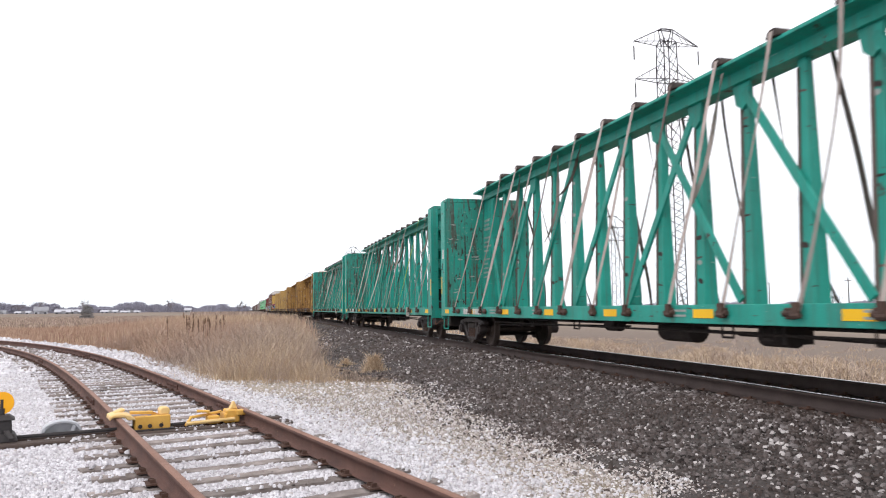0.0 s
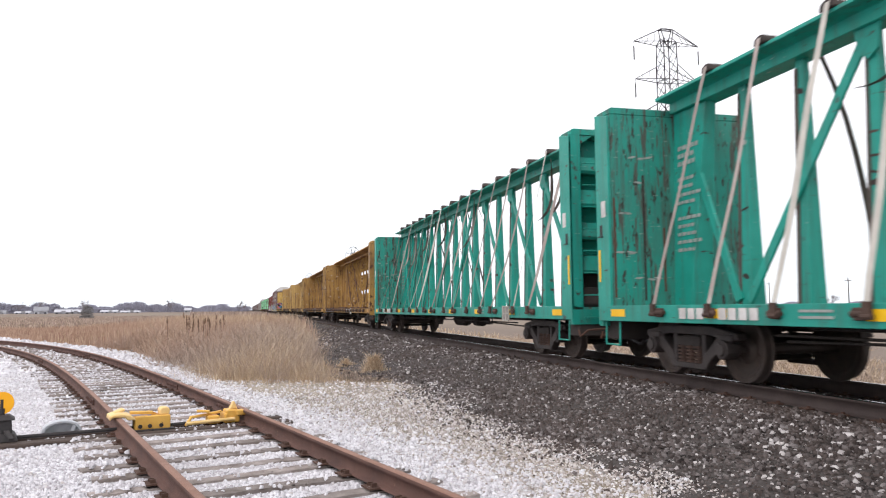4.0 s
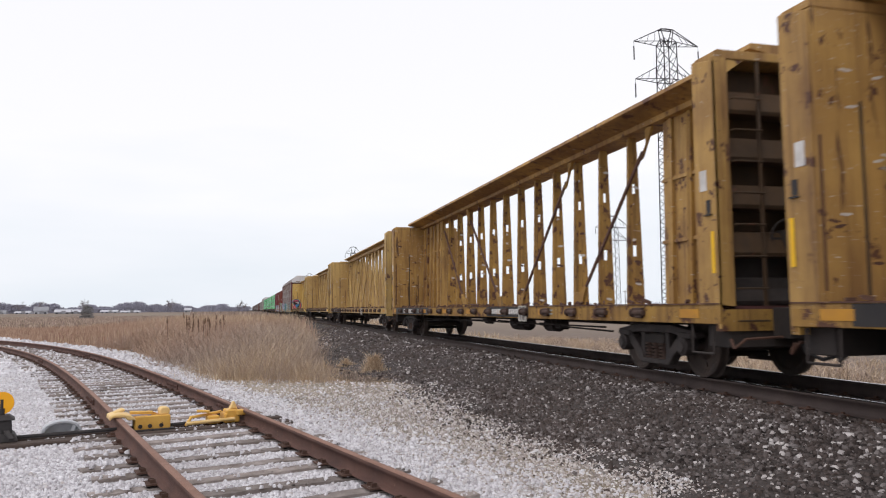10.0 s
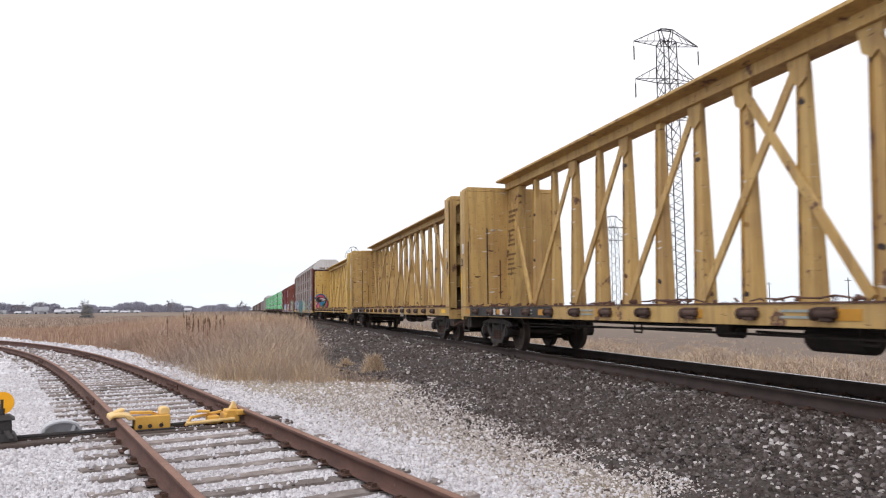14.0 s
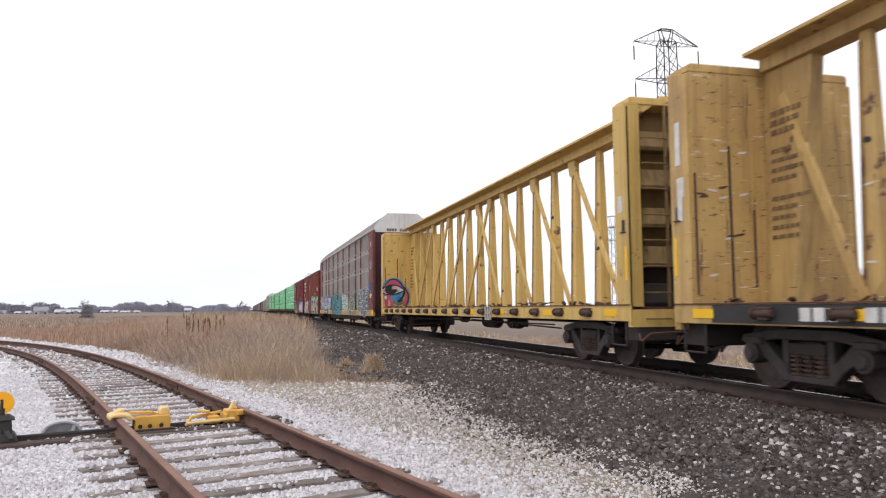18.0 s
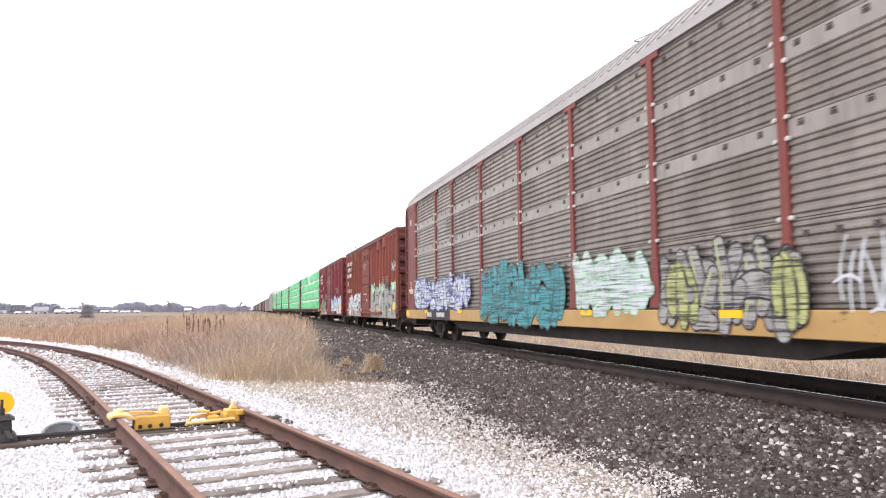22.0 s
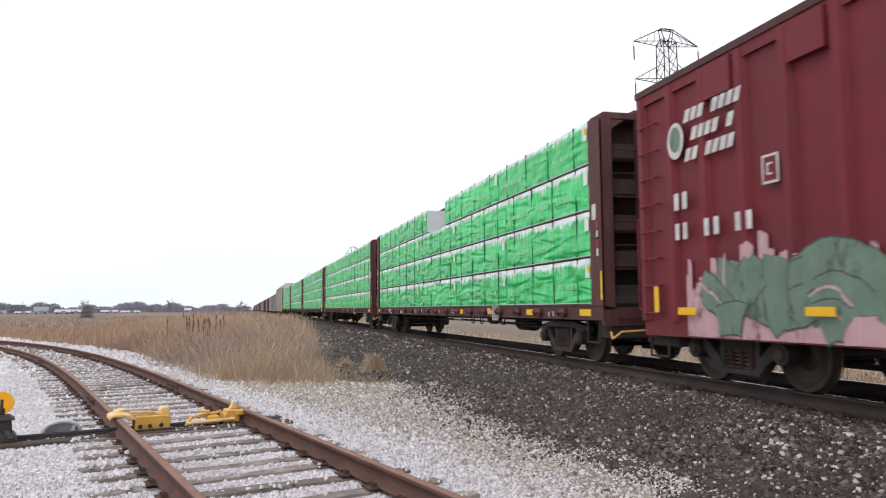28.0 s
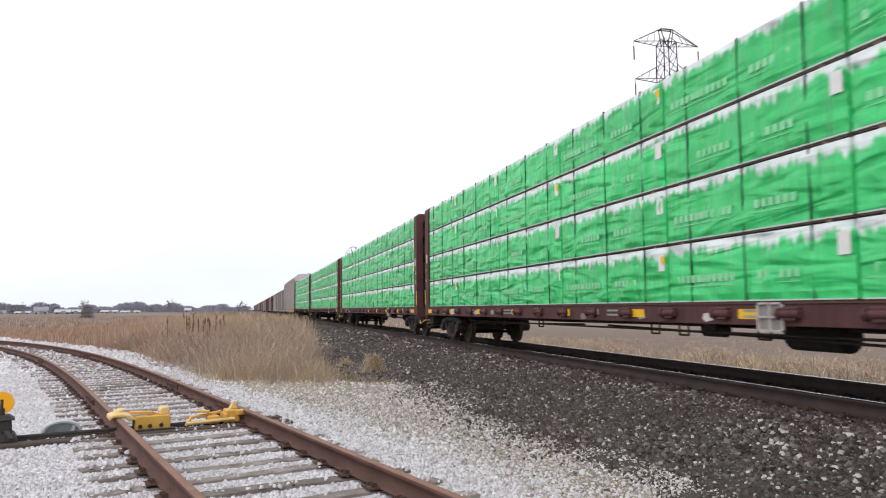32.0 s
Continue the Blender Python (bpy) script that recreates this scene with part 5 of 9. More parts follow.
    for s in (-1, 1):
        e = part("end_wall", Geo().box(-W, W, min(s * (L / 2 - 0.06), s * L / 2), max(s * (L / 2 - 0.06), s * L / 2), z0 - 0.1, z1 - 0.1), m_end, car, "horizontally ribbed end wall darkened with soot and painted shade", key=("bend", s, *k_))
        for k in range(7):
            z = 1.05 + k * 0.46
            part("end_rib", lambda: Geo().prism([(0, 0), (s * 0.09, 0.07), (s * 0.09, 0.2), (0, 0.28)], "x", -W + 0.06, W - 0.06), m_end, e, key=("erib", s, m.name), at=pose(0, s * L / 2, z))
        for k in range(4 if s < 0 else 8):
            part("ladder_rung", lambda: Geo().path([(0, -0.22, 0), (-0.07, -0.22, 0), (-0.07, 0.22, 0), (0, 0.22, 0)], 0.013, 6), m, car, key=("brung", m.name), at=pose(-W - 0.02, s * (L / 2 - 0.35), 0.95 + k * 0.4))
        part("end_frame", lambda: Geo().box(-1.3, 1.3, min(-s * 0.7, -s * 0.02), max(-s * 0.7, -s * 0.02), 0.46, 0.8).box(-0.55, 0.55, min(0, s * 0.36), max(0, s * 0.36), 0.60, 0.98), M["under"], car, "sooty end frame and draft gear", bevel=0.012, key=("bendframe", s), at=pose(0, s * L / 2, 0))
        part("brake_wheel", lambda: Geo().path([(0.27 * math.cos(k * math.pi / 7), 0, 0.27 * math.sin(k * math.pi / 7)) for k in range(15)], 0.016, 6).bar((-0.27, 0, 0), (0.27, 0, 0), 0.03, 0.015, (0, 1, 0)).bar((0, 0, -0.27), (0, 0, 0.27), 0.03, 0.015, (0, 1, 0)).box(-0.14, 0.14, 0.02, 0.2, -0.2, 0.16), M["under"], car, "sooty hand-brake wheel and housing", key="bbwheel", at=pose(-0.1, s * L / 2 - 0.24, 2.0)) if s < 0 else None
        part("end_platform", Geo().box(-0.9, 0.9, 0.02 if s > 0 else -0.5, 0.5 if s > 0 else -0.02, 0.95, 0.99), M["under"], car, key=("plat", s), at=pose(0, s * L / 2, 0))
        part("hand_rail", lambda: Geo().path([(-W + 0.05, 0, 1.0), (-W + 0.05, s * 0.22, 1.0), (-W + 0.05, s * 0.22, 2.4), (-W + 0.05, 0, 2.4)], 0.016, 6).path([(-W + 0.05, s * 0.22, 1.9), (-0.4, s * 0.22, 1.9)], 0.014, 6), m, car, key=("hrail", s, m.name), at=pose(0, s * L / 2, 0))
        part("sill_step", step_geo, M["under"], car, key=("step", "box"), at=pose(-0.05, s * (L / 2 - 0.4), -0.1))
        truck_parts(car, s * (L / 2 - 1.75))
    coupler_parts(car, L)
    underframe(car, L, 0.3)
    return car


def drips(car, label, x, y0, y1, z0, z1, mat, seed):
    """A rough coat of paint with a ragged, dripping upper edge."""
    rnd = random.Random(seed)
    n = int((y1 - y0) / 0.09)
    top, z = [], z1
    for i in range(n + 1):
        z = z1 - abs(rnd.gauss(0, 0.10)) - 0.12 * (1 + math.sin(i * 0.21 + seed)) + (0.22 if rnd.random() < 0.12 else 0)
        top.append((y0 + (y1 - y0) * i / n, z))
    g = Geo()
    for (a, za), (b, zb) in zip(top, top[1:]):
        m_ = (a + b) / 2
        g.add([(x, a, z0), (x, b, z0), (x, b, zb), (x, m_, zb + (za - zb) * 0.2), (x, m_, za), (x, a, za)], [(0, 1, 2, 3, 4, 5)])
    ob = part("dripped_paint", g, mat, car, label)
    ob["kind"] = "stuff"
    return ob


def sprayed(name, c, worn, lines):
    """Spray paint, thin in places so that the car's side shows through; lines: the corrugations break it into bands."""
    m = surface(name, c, tuple(q * 0.78 for q in c), 3.0, 0.6, bump=0.0, streaks=(worn, 0.4))
    nt = m.node_tree
    N, L = nt.nodes.new, nt.links.new
    coord, mp, n, r = N("ShaderNodeTexCoord"), N("ShaderNodeMapping"), N("ShaderNodeTexNoise"), N("ShaderNodeMapRange")
    mp.inputs["Scale"].default_value = (1, 0.7, 16) if lines else (2, 2.2, 1.1)
    n.inputs["Scale"].default_value, n.inputs["Detail"].default_value, n.inputs["Roughness"].default_value = 1.3, 5, 0.65
    r.inputs["From Min"].default_value, r.inputs["From Max"].default_value = (0.36, 0.54) if lines else (0.30, 0.46)
    L(coord.outputs["Object"], mp.inputs["Vector"])
    L(mp.outputs[0], n.inputs["Vector"])
    L(n.outputs["Fac"], r.inputs["Value"])
    L(r.outputs[0], nt.nodes["Principled BSDF"].inputs["Alpha"])
    return m


def drape(me, folds):
    """Lays a coat of paint over upright posts: folds is a list of (y, depth) along the side."""
    ys, ds = [p[0] for p in folds], [p[1] for p in folds]
    bm = bmesh.new()
    bm.from_mesh(me)
    lo, hi = min(v.co.y for v in bm.verts), max(v.co.y for v in bm.verts)
    for y in ys:
        if lo < y < hi:
            bmesh.ops.bisect_plane(bm, geom=bm.verts[:] + bm.edges[:] + bm.faces[:], plane_co=(0, y, 0), plane_no=(0, 1, 0))
    for v in bm.verts:
        v.co.x += float(np.interp(v.co.y, ys, ds))
    bm.to_mesh(me)
    bm.free()


def stroke(g, x, a, b, c, r0, r1, square=False):
    """A thick curved stroke of paint from a over b to c, in the plane at x; round or square ends."""
    n = 7
    mid = []
    for i in range(n):
        t = i / (n - 1)
        mid.append(tuple((1 - t) ** 2 * a[k] + 2 * t * (1 - t) * b[k] + t * t * c[k] for k in (0, 1)))
    left, right = [], []
    for i in range(n):
        p, q = mid[max(i - 1, 0)], mid[min(i + 1, n - 1)]
        d = math.hypot(q[0] - p[0], q[1] - p[1]) or 1.0
        u, v = -(q[1] - p[1]) / d, (q[0] - p[0]) / d
        t = i / (n - 1)
        r = r0 + (r1 - r0) * t if square else (r0 + (r1 - r0) * t) * (0.82 + 0.25 * math.sin(math.pi * t))
        left.append((x, mid[i][0] + u * r, mid[i][1] + v * r))
        right.append((x, mid[i][0] - u * r, mid[i][1] - v * r))
    g.add([p for pair in zip(left, right) for p in pair], [(2 * i, 2 * i + 1, 2 * i + 3, 2 * i + 2) for i in range(n - 1)])
    for k, (p, q, r) in enumerate(((mid[0], mid[1], r0), (mid[-1], mid[-2], r1))):
        h = math.atan2(p[1] - q[1], p[0] - q[0])
        if square:
            continue
        r *= 0.82
        fan = [(x, p[0] + r * math.cos(h + w), p[1] + r * math.sin(h + w)) for w in [math.pi * (m / 8 - 0.5) for m in range(9)]]
        g.add(fan, [tuple(range(9))])


# sprays of fingers and arches that spell nothing, in a box of one by one: start, bend, end
SHAPES = (
    (((0.12, 0.12), (0.02, 0.5), (0.2, 0.86)), ((0.48, 0.0), (0.36, 0.5), (0.52, 1.0)), ((0.86, 0.2), (0.98, 0.5), (0.74, 0.92))),
    (((0.5, 0.1), (0.3, 0.5), (-0.05, 0.8)), ((0.55, 0.05), (0.6, 0.6), (0.45, 1.0)), ((0.6, 0.1), (0.75, 0.3), (1.1, 0.66)), ((0.3, 0.02), (0.5, 0.12), (0.9, 0.0))),
    (((-0.05, 0.45), (0.35, 1.2), (0.95, 0.7)), ((0.1, 0.15), (0.5, 0.75), (0.85, 0.2)), ((0.3, 0.0), (0.5, 0.15), (0.7, 0.0))),
    (((0.1, 0.95), (0.3, 0.6), (0.05, 0.1)), ((0.42, 0.8), (0.62, 0.5), (0.38, 0.05)), ((0.7, 1.0), (0.98, 0.55), (0.72, 0.2)), ((0.15, 0.4), (0.5, 0.6), (1.05, 0.42))),
    (((0.0, 0.75), (0.5, 0.4), (1.0, 0.88)), ((0.02, 0.35), (0.5, 0.02), (1.02, 0.45)), ((0.4, 0.0), (0.62, 0.3), (0.46, 1.0))),
    (((0.2, 0.05), (-0.1, 0.35), (0.3, 0.6)), ((0.55, 0.3), (0.4, 0.7), (0.75, 1.0)), ((0.95, 0.05), (0.8, 0.3), (1.0, 0.7)), ((0.3, 0.7), (0.2, 0.85), (0.35, 1.0)), ((0.45, 0.0), (0.6, 0.1), (0.72, 0.02))))


def graffiti(car, name, label, x, y0, y1, z0, z1, n, fill, rim, shine, seed, edge=0.035, fat=0.17, square=False, folds=None, lift=0.0, thin=0.02):
    """Thick sprayed strokes in overlapping shapes that spell nothing: a rim, the fill and thin glints, each a coat of paint."""
    rnd = random.Random(seed)
    top = new(name)
    top.parent = car
    tagged(top, label)
    w, h = (y1 - y0) / n, z1 - z0
    gr, gf, gs = Geo(), Geo(), Geo()
    layer = 0
    for i in range(n):
        shape = SHAPES[(seed * 3 + i * 2 + rnd.randrange(2)) % len(SHAPES)]
        tall, lo = rnd.uniform(0.8, 1.0) * h, z0 + rnd.uniform(0, 0.1) * h
        hi_ = lift * h * (1 - abs(2 * (i + 0.5) / n - 1))
        wide, tilt = w * rnd.uniform(1.0, 1.35) * rnd.choice((-1, 1)), rnd.uniform(-0.3, 0.3) * w
        cy = y0 + (i + 0.5) * w
        for pts in shape:
            p = [(cy + wide * (0.5 - u) + tilt * (v - 0.5), lo + (tall + hi_) * (0.1 + 0.8 * v)) for u, v in pts]
            r0, r1 = fat * w * rnd.uniform(0.9, 1.25), fat * w * rnd.uniform(0.9, 1.25)
            d = x - layer * 0.0011
            layer += 1
            if fill:
                stroke(gr, d, *p, r0 + edge, r1 + edge, square)
                stroke(gf, d - 0.0007, *p, r0, r1, square)
                if rnd.random() < 0.6:
                    q = [(a + r0 * 0.45, b + r0 * 0.3) for a, b in p]
                    stroke(gs, d - 0.0011, *q, 0.011, 0.02)
            else:
                stroke(gs, d, *p, thin, thin * 0.7)
    for nm, g, mat in (("rim_paint", gr, rim), ("fill_paint", gf, fill), ("stroke_paint", gs, shine)):
        if g.v:
            ob = part(nm, g, mat, top)
            ob["kind"] = "stuff"
            if folds:
                drape(ob.data, folds)
    return top


COATS = (
    ("teal", (0.075, 0.32, 0.36), (0.05, 0.15, 0.17)), ("white", (0.60, 0.62, 0.66), (0.3, 0.32, 0.38)), ("blue", (0.05, 0.09, 0.38), (0.1, 0.12, 0.3)),
    ("black", (0.018, 0.018, 0.022), (0.06, 0.05, 0.05)), ("mint", (0.42, 0.66, 0.46), (0.3, 0.42, 0.32)), ("lime", (0.45, 0.46, 0.2), (0.25, 0.24, 0.14)), ("silver", (0.36, 0.34, 0.33), (0.2, 0.17, 0.16)),
    ("sage", (0.16, 0.24, 0.18), (0.1, 0.14, 0.11)), ("pink", (0.56, 0.36, 0.38), (0.36, 0.2, 0.2)), ("red", (0.42, 0.05, 0.08), (0.25, 0.04, 0.06)), ("sky", (0.06, 0.30, 0.55), (0.05, 0.18, 0.35)), ("rose", (0.55, 0.10, 0.16), (0.35, 0.1, 0.3)), ("magenta", (0.5, 0.06, 0.22), (0.3, 0.05, 0.15)), ("boxside", (0.215, 0.055, 0.045), (0.13, 0.04, 0.035)), ("slate", (0.075, 0.09, 0.09), (0.05, 0.05, 0.05)))
SPRAY = {k: sprayed("spray_" + k, a, b, False) for k, a, b in COATS}
BANDED = {k: sprayed("spray_on_corrugation_" + k, a, b, True) for k, a, b in COATS}


# autorack -------------------------------------------------------------------
def autorack(S, L, side, post, end, label, seed):
    car = thing("autorack_car", label, "freight car", "freight cars of the train", at=pose(TRACK_X, S, RAIL_TOP))
    TRAIN.append((car, S))
    W, z0, z1 = 1.45, 1.02, 4.86
    bay0 = 1.75
    k_ = (L, side.name)
    part("inner_wall", Geo().box(-W + 0.10, W - 0.10, -L / 2 + 0.5, L / 2 - 0.5, z0, z1), M["under"], car, "dark inner wall", key=("rackin", *k_))
    posts = (-12.05, -9.1, -7.1, -4.28, -1.4, 1.4, 4.28, 7.1, 9.1, 12.05)
    bay0 = L / 2 - posts[-1]
    far = side is not M["galv"]
    for y_a, y_b in zip(posts, posts[1:]):
        y, pitch = (y_a + y_b) / 2, y_b - y_a
        for lvl, (z_a, z_b) in enumerate(((0.0, 1.0), (1.0, 2.14), (2.14, 3.04), (3.04, 3.84))):
            a, plain_top = z0 + z_a, 0.25 if lvl in (1, 2) else 0.03

            def panel(pitch=pitch):
                """Sheet with horizontal corrugations, and a flat strip along the top of the middle rows."""
                h = z_b - z_a - 0.012
                pr = []
                m = round((h - plain_top) / 0.112)
                step = (h - plain_top) / m
                for i in range(m):
                    pr += [(0.0, i * step), (0.002, i * step + step * 0.3), (-0.018, i * step + step * 0.52), (-0.018, i * step + step * 0.75)]
                pr += [(0.0, m * step), (-0.012, m * step + 0.01), (-0.012, h)]
                pr += [(0.03, h), (0.03, 0.0)]
                return Geo().prism(pr, "y", -pitch / 2 + 0.07, pitch / 2 - 0.07)
            pn = part("side_panel", panel, side, car, "corrugated steel side panel", key=("rpanel", lvl, round(pitch, 3), side.name), at=pose(-W + 0.05, y, a))
            if far:
                continue
            for q in (-0.36, -0.12, 0.12, 0.36):
                part("vent_slot", lambda: Geo().box(-0.026, -0.018, -0.045, 0.045, -0.022, 0.022).box(-0.026, -0.018, -0.045, 0.045, 0.034, 0.05), M["rack_slot"], pn, key="rslot", at=pose(0, q * pitch, z_b - z_a - (0.10 if lvl in (1, 2) else 0.2)))
            if lvl not in (1, 2):
                continue
            part("panel_strip", lambda: Geo().box(-0.018, -0.010, -pitch / 2 + 0.075, pitch / 2 - 0.075, z_b - z_a - 0.24, z_b - z_a - 0.02), M["galv_light"] if side is M["galv"] else side, pn, "paler flat strip with vent slots", key=("rstrip", lvl, round(pitch, 3), side.name))
    part("far_side", Geo().box(W - 0.10, W - 0.04, -L / 2 + bay0, L / 2 - bay0, z0, z1), side, car, key=("rfar", *k_))
    for y in posts:
        p = part("side_post", lambda: Geo().box(-W - 0.005, -W + 0.05, -0.07, 0.07, z0, z1 - 0.08).box(-W - 0.003, -W + 0.04, -0.26, 0.26, z1 - 0.1, z1).prism([(-0.16, z0), (0.16, z0), (0.12, z0 + 0.2), (0.085, z0 + 0.75), (-0.085, z0 + 0.75), (-0.12, z0 + 0.2)], "x", -W - 0.012, -W + 0.03), post, car, "upright side post", bevel=0.01, key=("rpost", post.name))
        p.matrix_basis = pose(0, y, 0)
        if post is M["rackred"]:
            for z in (1.0, 1.9, 2.15, 2.80, 3.05):
                for o in (-1, 1):
                    part("post_bolt", lambda: Geo().rod((-W - 0.015, 0, 0), (-W + 0.03, 0, 0), 0.028, 6), M["white"], p, key="rbolt", at=pose(0, o * 0.1, z0 + z))
    roof = [(-W - 0.01, z1), (-W + 0.02, z1 + 0.16), (-1.1, z1 + 0.50), (-0.72, z1 + 0.80), (0.72, z1 + 0.80), (1.1, z1 + 0.50), (W - 0.02, z1 + 0.16), (W + 0.01, z1)]
    part("roof", Geo().prism(roof, "y", -L / 2 + 0.24, L / 2 - 0.24), M["roof_white"], car, "chalky white curved roof", key=("rroof", L))
    nrib = 42
    g = Geo()
    for k in range(nrib * 2):
        y = -L / 2 + 0.5 + k * (L - 1.0) / (nrib * 2 - 1)
        for a, b in zip(roof[1:4], roof[2:5]):
            g.bar((a[0] - 0.01, y, a[1] + 0.008), (b[0] - 0.01, y, b[1] + 0.008), 0.08, 0.02, (-0.5, 0, 0.8))
    part("roof_rib", g, M["roof_white"], car, "close-set roof corrugations", key=("rribs", L))
    for s in (-1, 1):
        e = s * (L / 2)
        a, b = sorted((e - s * 0.28, e - s * bay0))
        for o in (-1, 1):
            part("end_side", Geo().box(-0.03, 0.03, a, b, z0 - 0.02, z1 - 0.05), end, car, "plain steel end panel", bevel=0.01, key=("rend", s, *k_), at=pose(o * (W - 0.02), 0, 0))
        d = part("end_door", Geo().box(-W + 0.06, W - 0.06, min(e - s * 0.3, e - s * 0.18), max(e - s * 0.3, e - s * 0.18), z0, z1 - 0.1), M["rack_dark"] if end is M["rackred"] else end, car, "closed end doors", bevel=0.01, key=("rdoor", s, *k_))
        part("end_gable", Geo().prism([(-W + 0.04, z1 - 0.12), (-W + 0.06, z1 + 0.18), (-1.11, z1 + 0.52), (-0.74, z1 + 0.82), (0.74, z1 + 0.82), (1.11, z1 + 0.52), (W - 0.06, z1 + 0.18), (W - 0.04, z1 - 0.12)], "y", min(e - s * 0.26, e - s * 0.12), max(e - s * 0.26, e - s * 0.12)), M["gable_white"], car, "white gable panel", key=("rgab", s, L))
        # ladder plates use the brown that has their shade painted in
        m_lad = M["rack_mid"] if end is M["rackred"] else end
        lad = part("ladder", Geo().box(-W + 0.045, -W + 0.06, min(e - s * 0.05, e - s * 0.45), max(e - s * 0.05, e - s * 0.45), 0.95, z1 - 0.02), m_lad, car, "upright end ladder on a plate", key=("rlad", s, *k_))
        for q in (0.025, 0.475):
            part("ladder_rail", lambda: Geo().box(-W - 0.02, -W + 0.06, -0.025, 0.025, 0.9, z1 - 0.02), m_lad, lad, key=("rladrail", m_lad.name), at=pose(0, e - s * q, 0))
        for k in range(9):
            part("rung", lambda: Geo().rod((-W - 0.01, -0.24, 0), (-W - 0.01, 0.24, 0), 0.014, 6), end, lad, key=("rrung", end.name), at=pose(0, e - s * 0.25, 1.15 + k * 0.42))
        if side is M["galv"]:
            edge_y = e - s * (bay0 - 0.10)
            part("corner_post", lambda: Geo().box(-W - 0.012, -W + 0.06, -0.09, 0.09, z0 - 0.02, z1 - 0.02).prism([(-0.09, z1 - 0.3), (0.09, z1 - 0.3), (0.09, z1 - 0.02), (-0.09, z1 - 0.02)], "x", -W - 0.03, -W), M["rackred"], car, "upright frame post", bevel=0.01, key="rcorner", at=pose(0, edge_y, 0))
            part("top_beam", lambda: Geo().box(-W - 0.02, -W + 0.05, -bay0 / 2 + 0.14, bay0 / 2 - 0.14, z1 - 0.13, z1), M["rackred"], car, key="rbeam", at=pose(0, e - s * bay0 / 2, 0))
            part("door_gap", lambda: Geo().box(-0.005, 0.0, -0.11, 0.11, -0.035, 0.035).box(-0.005, 0.0, -0.11, -0.05, -0.13, 0.0), M["black"], car, "dark gap behind the hinge", key="rgap", at=pose(-W - 0.012, e - s * 0.85, z1 - 0.28))
            part("latch_plate", lambda: Geo().box(-0.03, 0.0, -0.06, 0.06, -0.16, 0.16), M["rackred"], car, bevel=0.01, key="rlatch", at=pose(-W - 0.005, e - s * 0.6, 1.5))
            for r in range(3):
                bars(car, "stencil_line", [(e - s * 0.85, 4.28 - r * 0.075)], M["white"], -W - 0.014, 0.24, 0.045)
        part("grab_rail", lambda: Geo().path([(-W + 0.02, -s * 0.06, 4.62), (-W + 0.02, s * 0.16, 4.66), (-W + 0.02, s * 0.2, 4.5), (-W + 0.02, s * 0.2, 1.2), (-W + 0.02, 0, 1.1)], 0.02, 6), end, car, "bent corner grab rail", key=("rgr", s, end.name), at=pose(0, e, 0))
        part("end_frame", lambda: Geo().box(-1.3, 1.3, min(-s * 0.9, -s * 0.2), max(-s * 0.9, -s * 0.2), 0.48, 0.94).box(-0.55, 0.55, min(-s * 0.2, s * 0.3), max(-s * 0.2, s * 0.3), 0.60, 0.98), M["under"], car, "sooty end frame and draft gear", bevel=0.012, key=("rendframe", s), at=pose(0, e, 0))
        truck_parts(car, s * (L / 2 - 3.6))
        part("grab_bar", lambda: Geo().box(-0.42, 0.42, -0.03, 0.03, -0.10, 0.10), M["black"], d, "dark slotted opening", key="rgrab", at=pose(-0.35, e - s * 0.16, 3.45))
        bars(car, "reflector", [(e - s * 0.35, 0.86)], M["reflect"], -W - 0.03, 0.5, 0.2, "yellow reflective strip")
    part("deck", Geo().box(-W, W, -L / 2 + 0.15, L / 2 - 0.15, 0.92, 1.02), M["under"], car, key=("rdeck", L))
    part("side_sill", Geo().box(-W - 0.02, -W + 0.08, -L / 2 + 0.1, L / 2 - 0.1, 0.68, 0.995).box(W - 0.08, W + 0.02, -L / 2 + 0.1, L / 2 - 0.1, 0.68, 0.995), M["sill_yellow"], car, "ochre side sill", bevel=0.01, key=("rsill", L))
    part("belly", Geo().prism([(-L / 2 + 5.2, 0.7), (-L / 2 + 6.6, 0.42), (L / 2 - 6.6, 0.42), (L / 2 - 5.2, 0.7)], "x", -1.2, 1.2), M["under"], car, "dark well between the trucks", key=("rbelly", L))
    part("number_panel", Geo().box(-W - 0.026, -W - 0.02, L / 2 - 6.3, L / 2 - 3.3, 0.69, 0.985), M["black"], car, "black panel with white lettering bars", key=("rnum", L))
    stencil(car, L / 2 - 3.5, 0.84, 4, 0.13, 0.14, -W - 0.032, M["white"])
    stencil(car, L / 2 - 4.8, 0.84, 6, 0.13, 0.14, -W - 0.032, M["white"])
    for k in range(6):
        bars(car, "reflector", [(-L / 2 + 3.4 + k * 4.1, 0.945)], M["reflect"], -W - 0.034, 0.46, 0.10, "yellow reflective strip")
    coupler_parts(car, L)
    return car


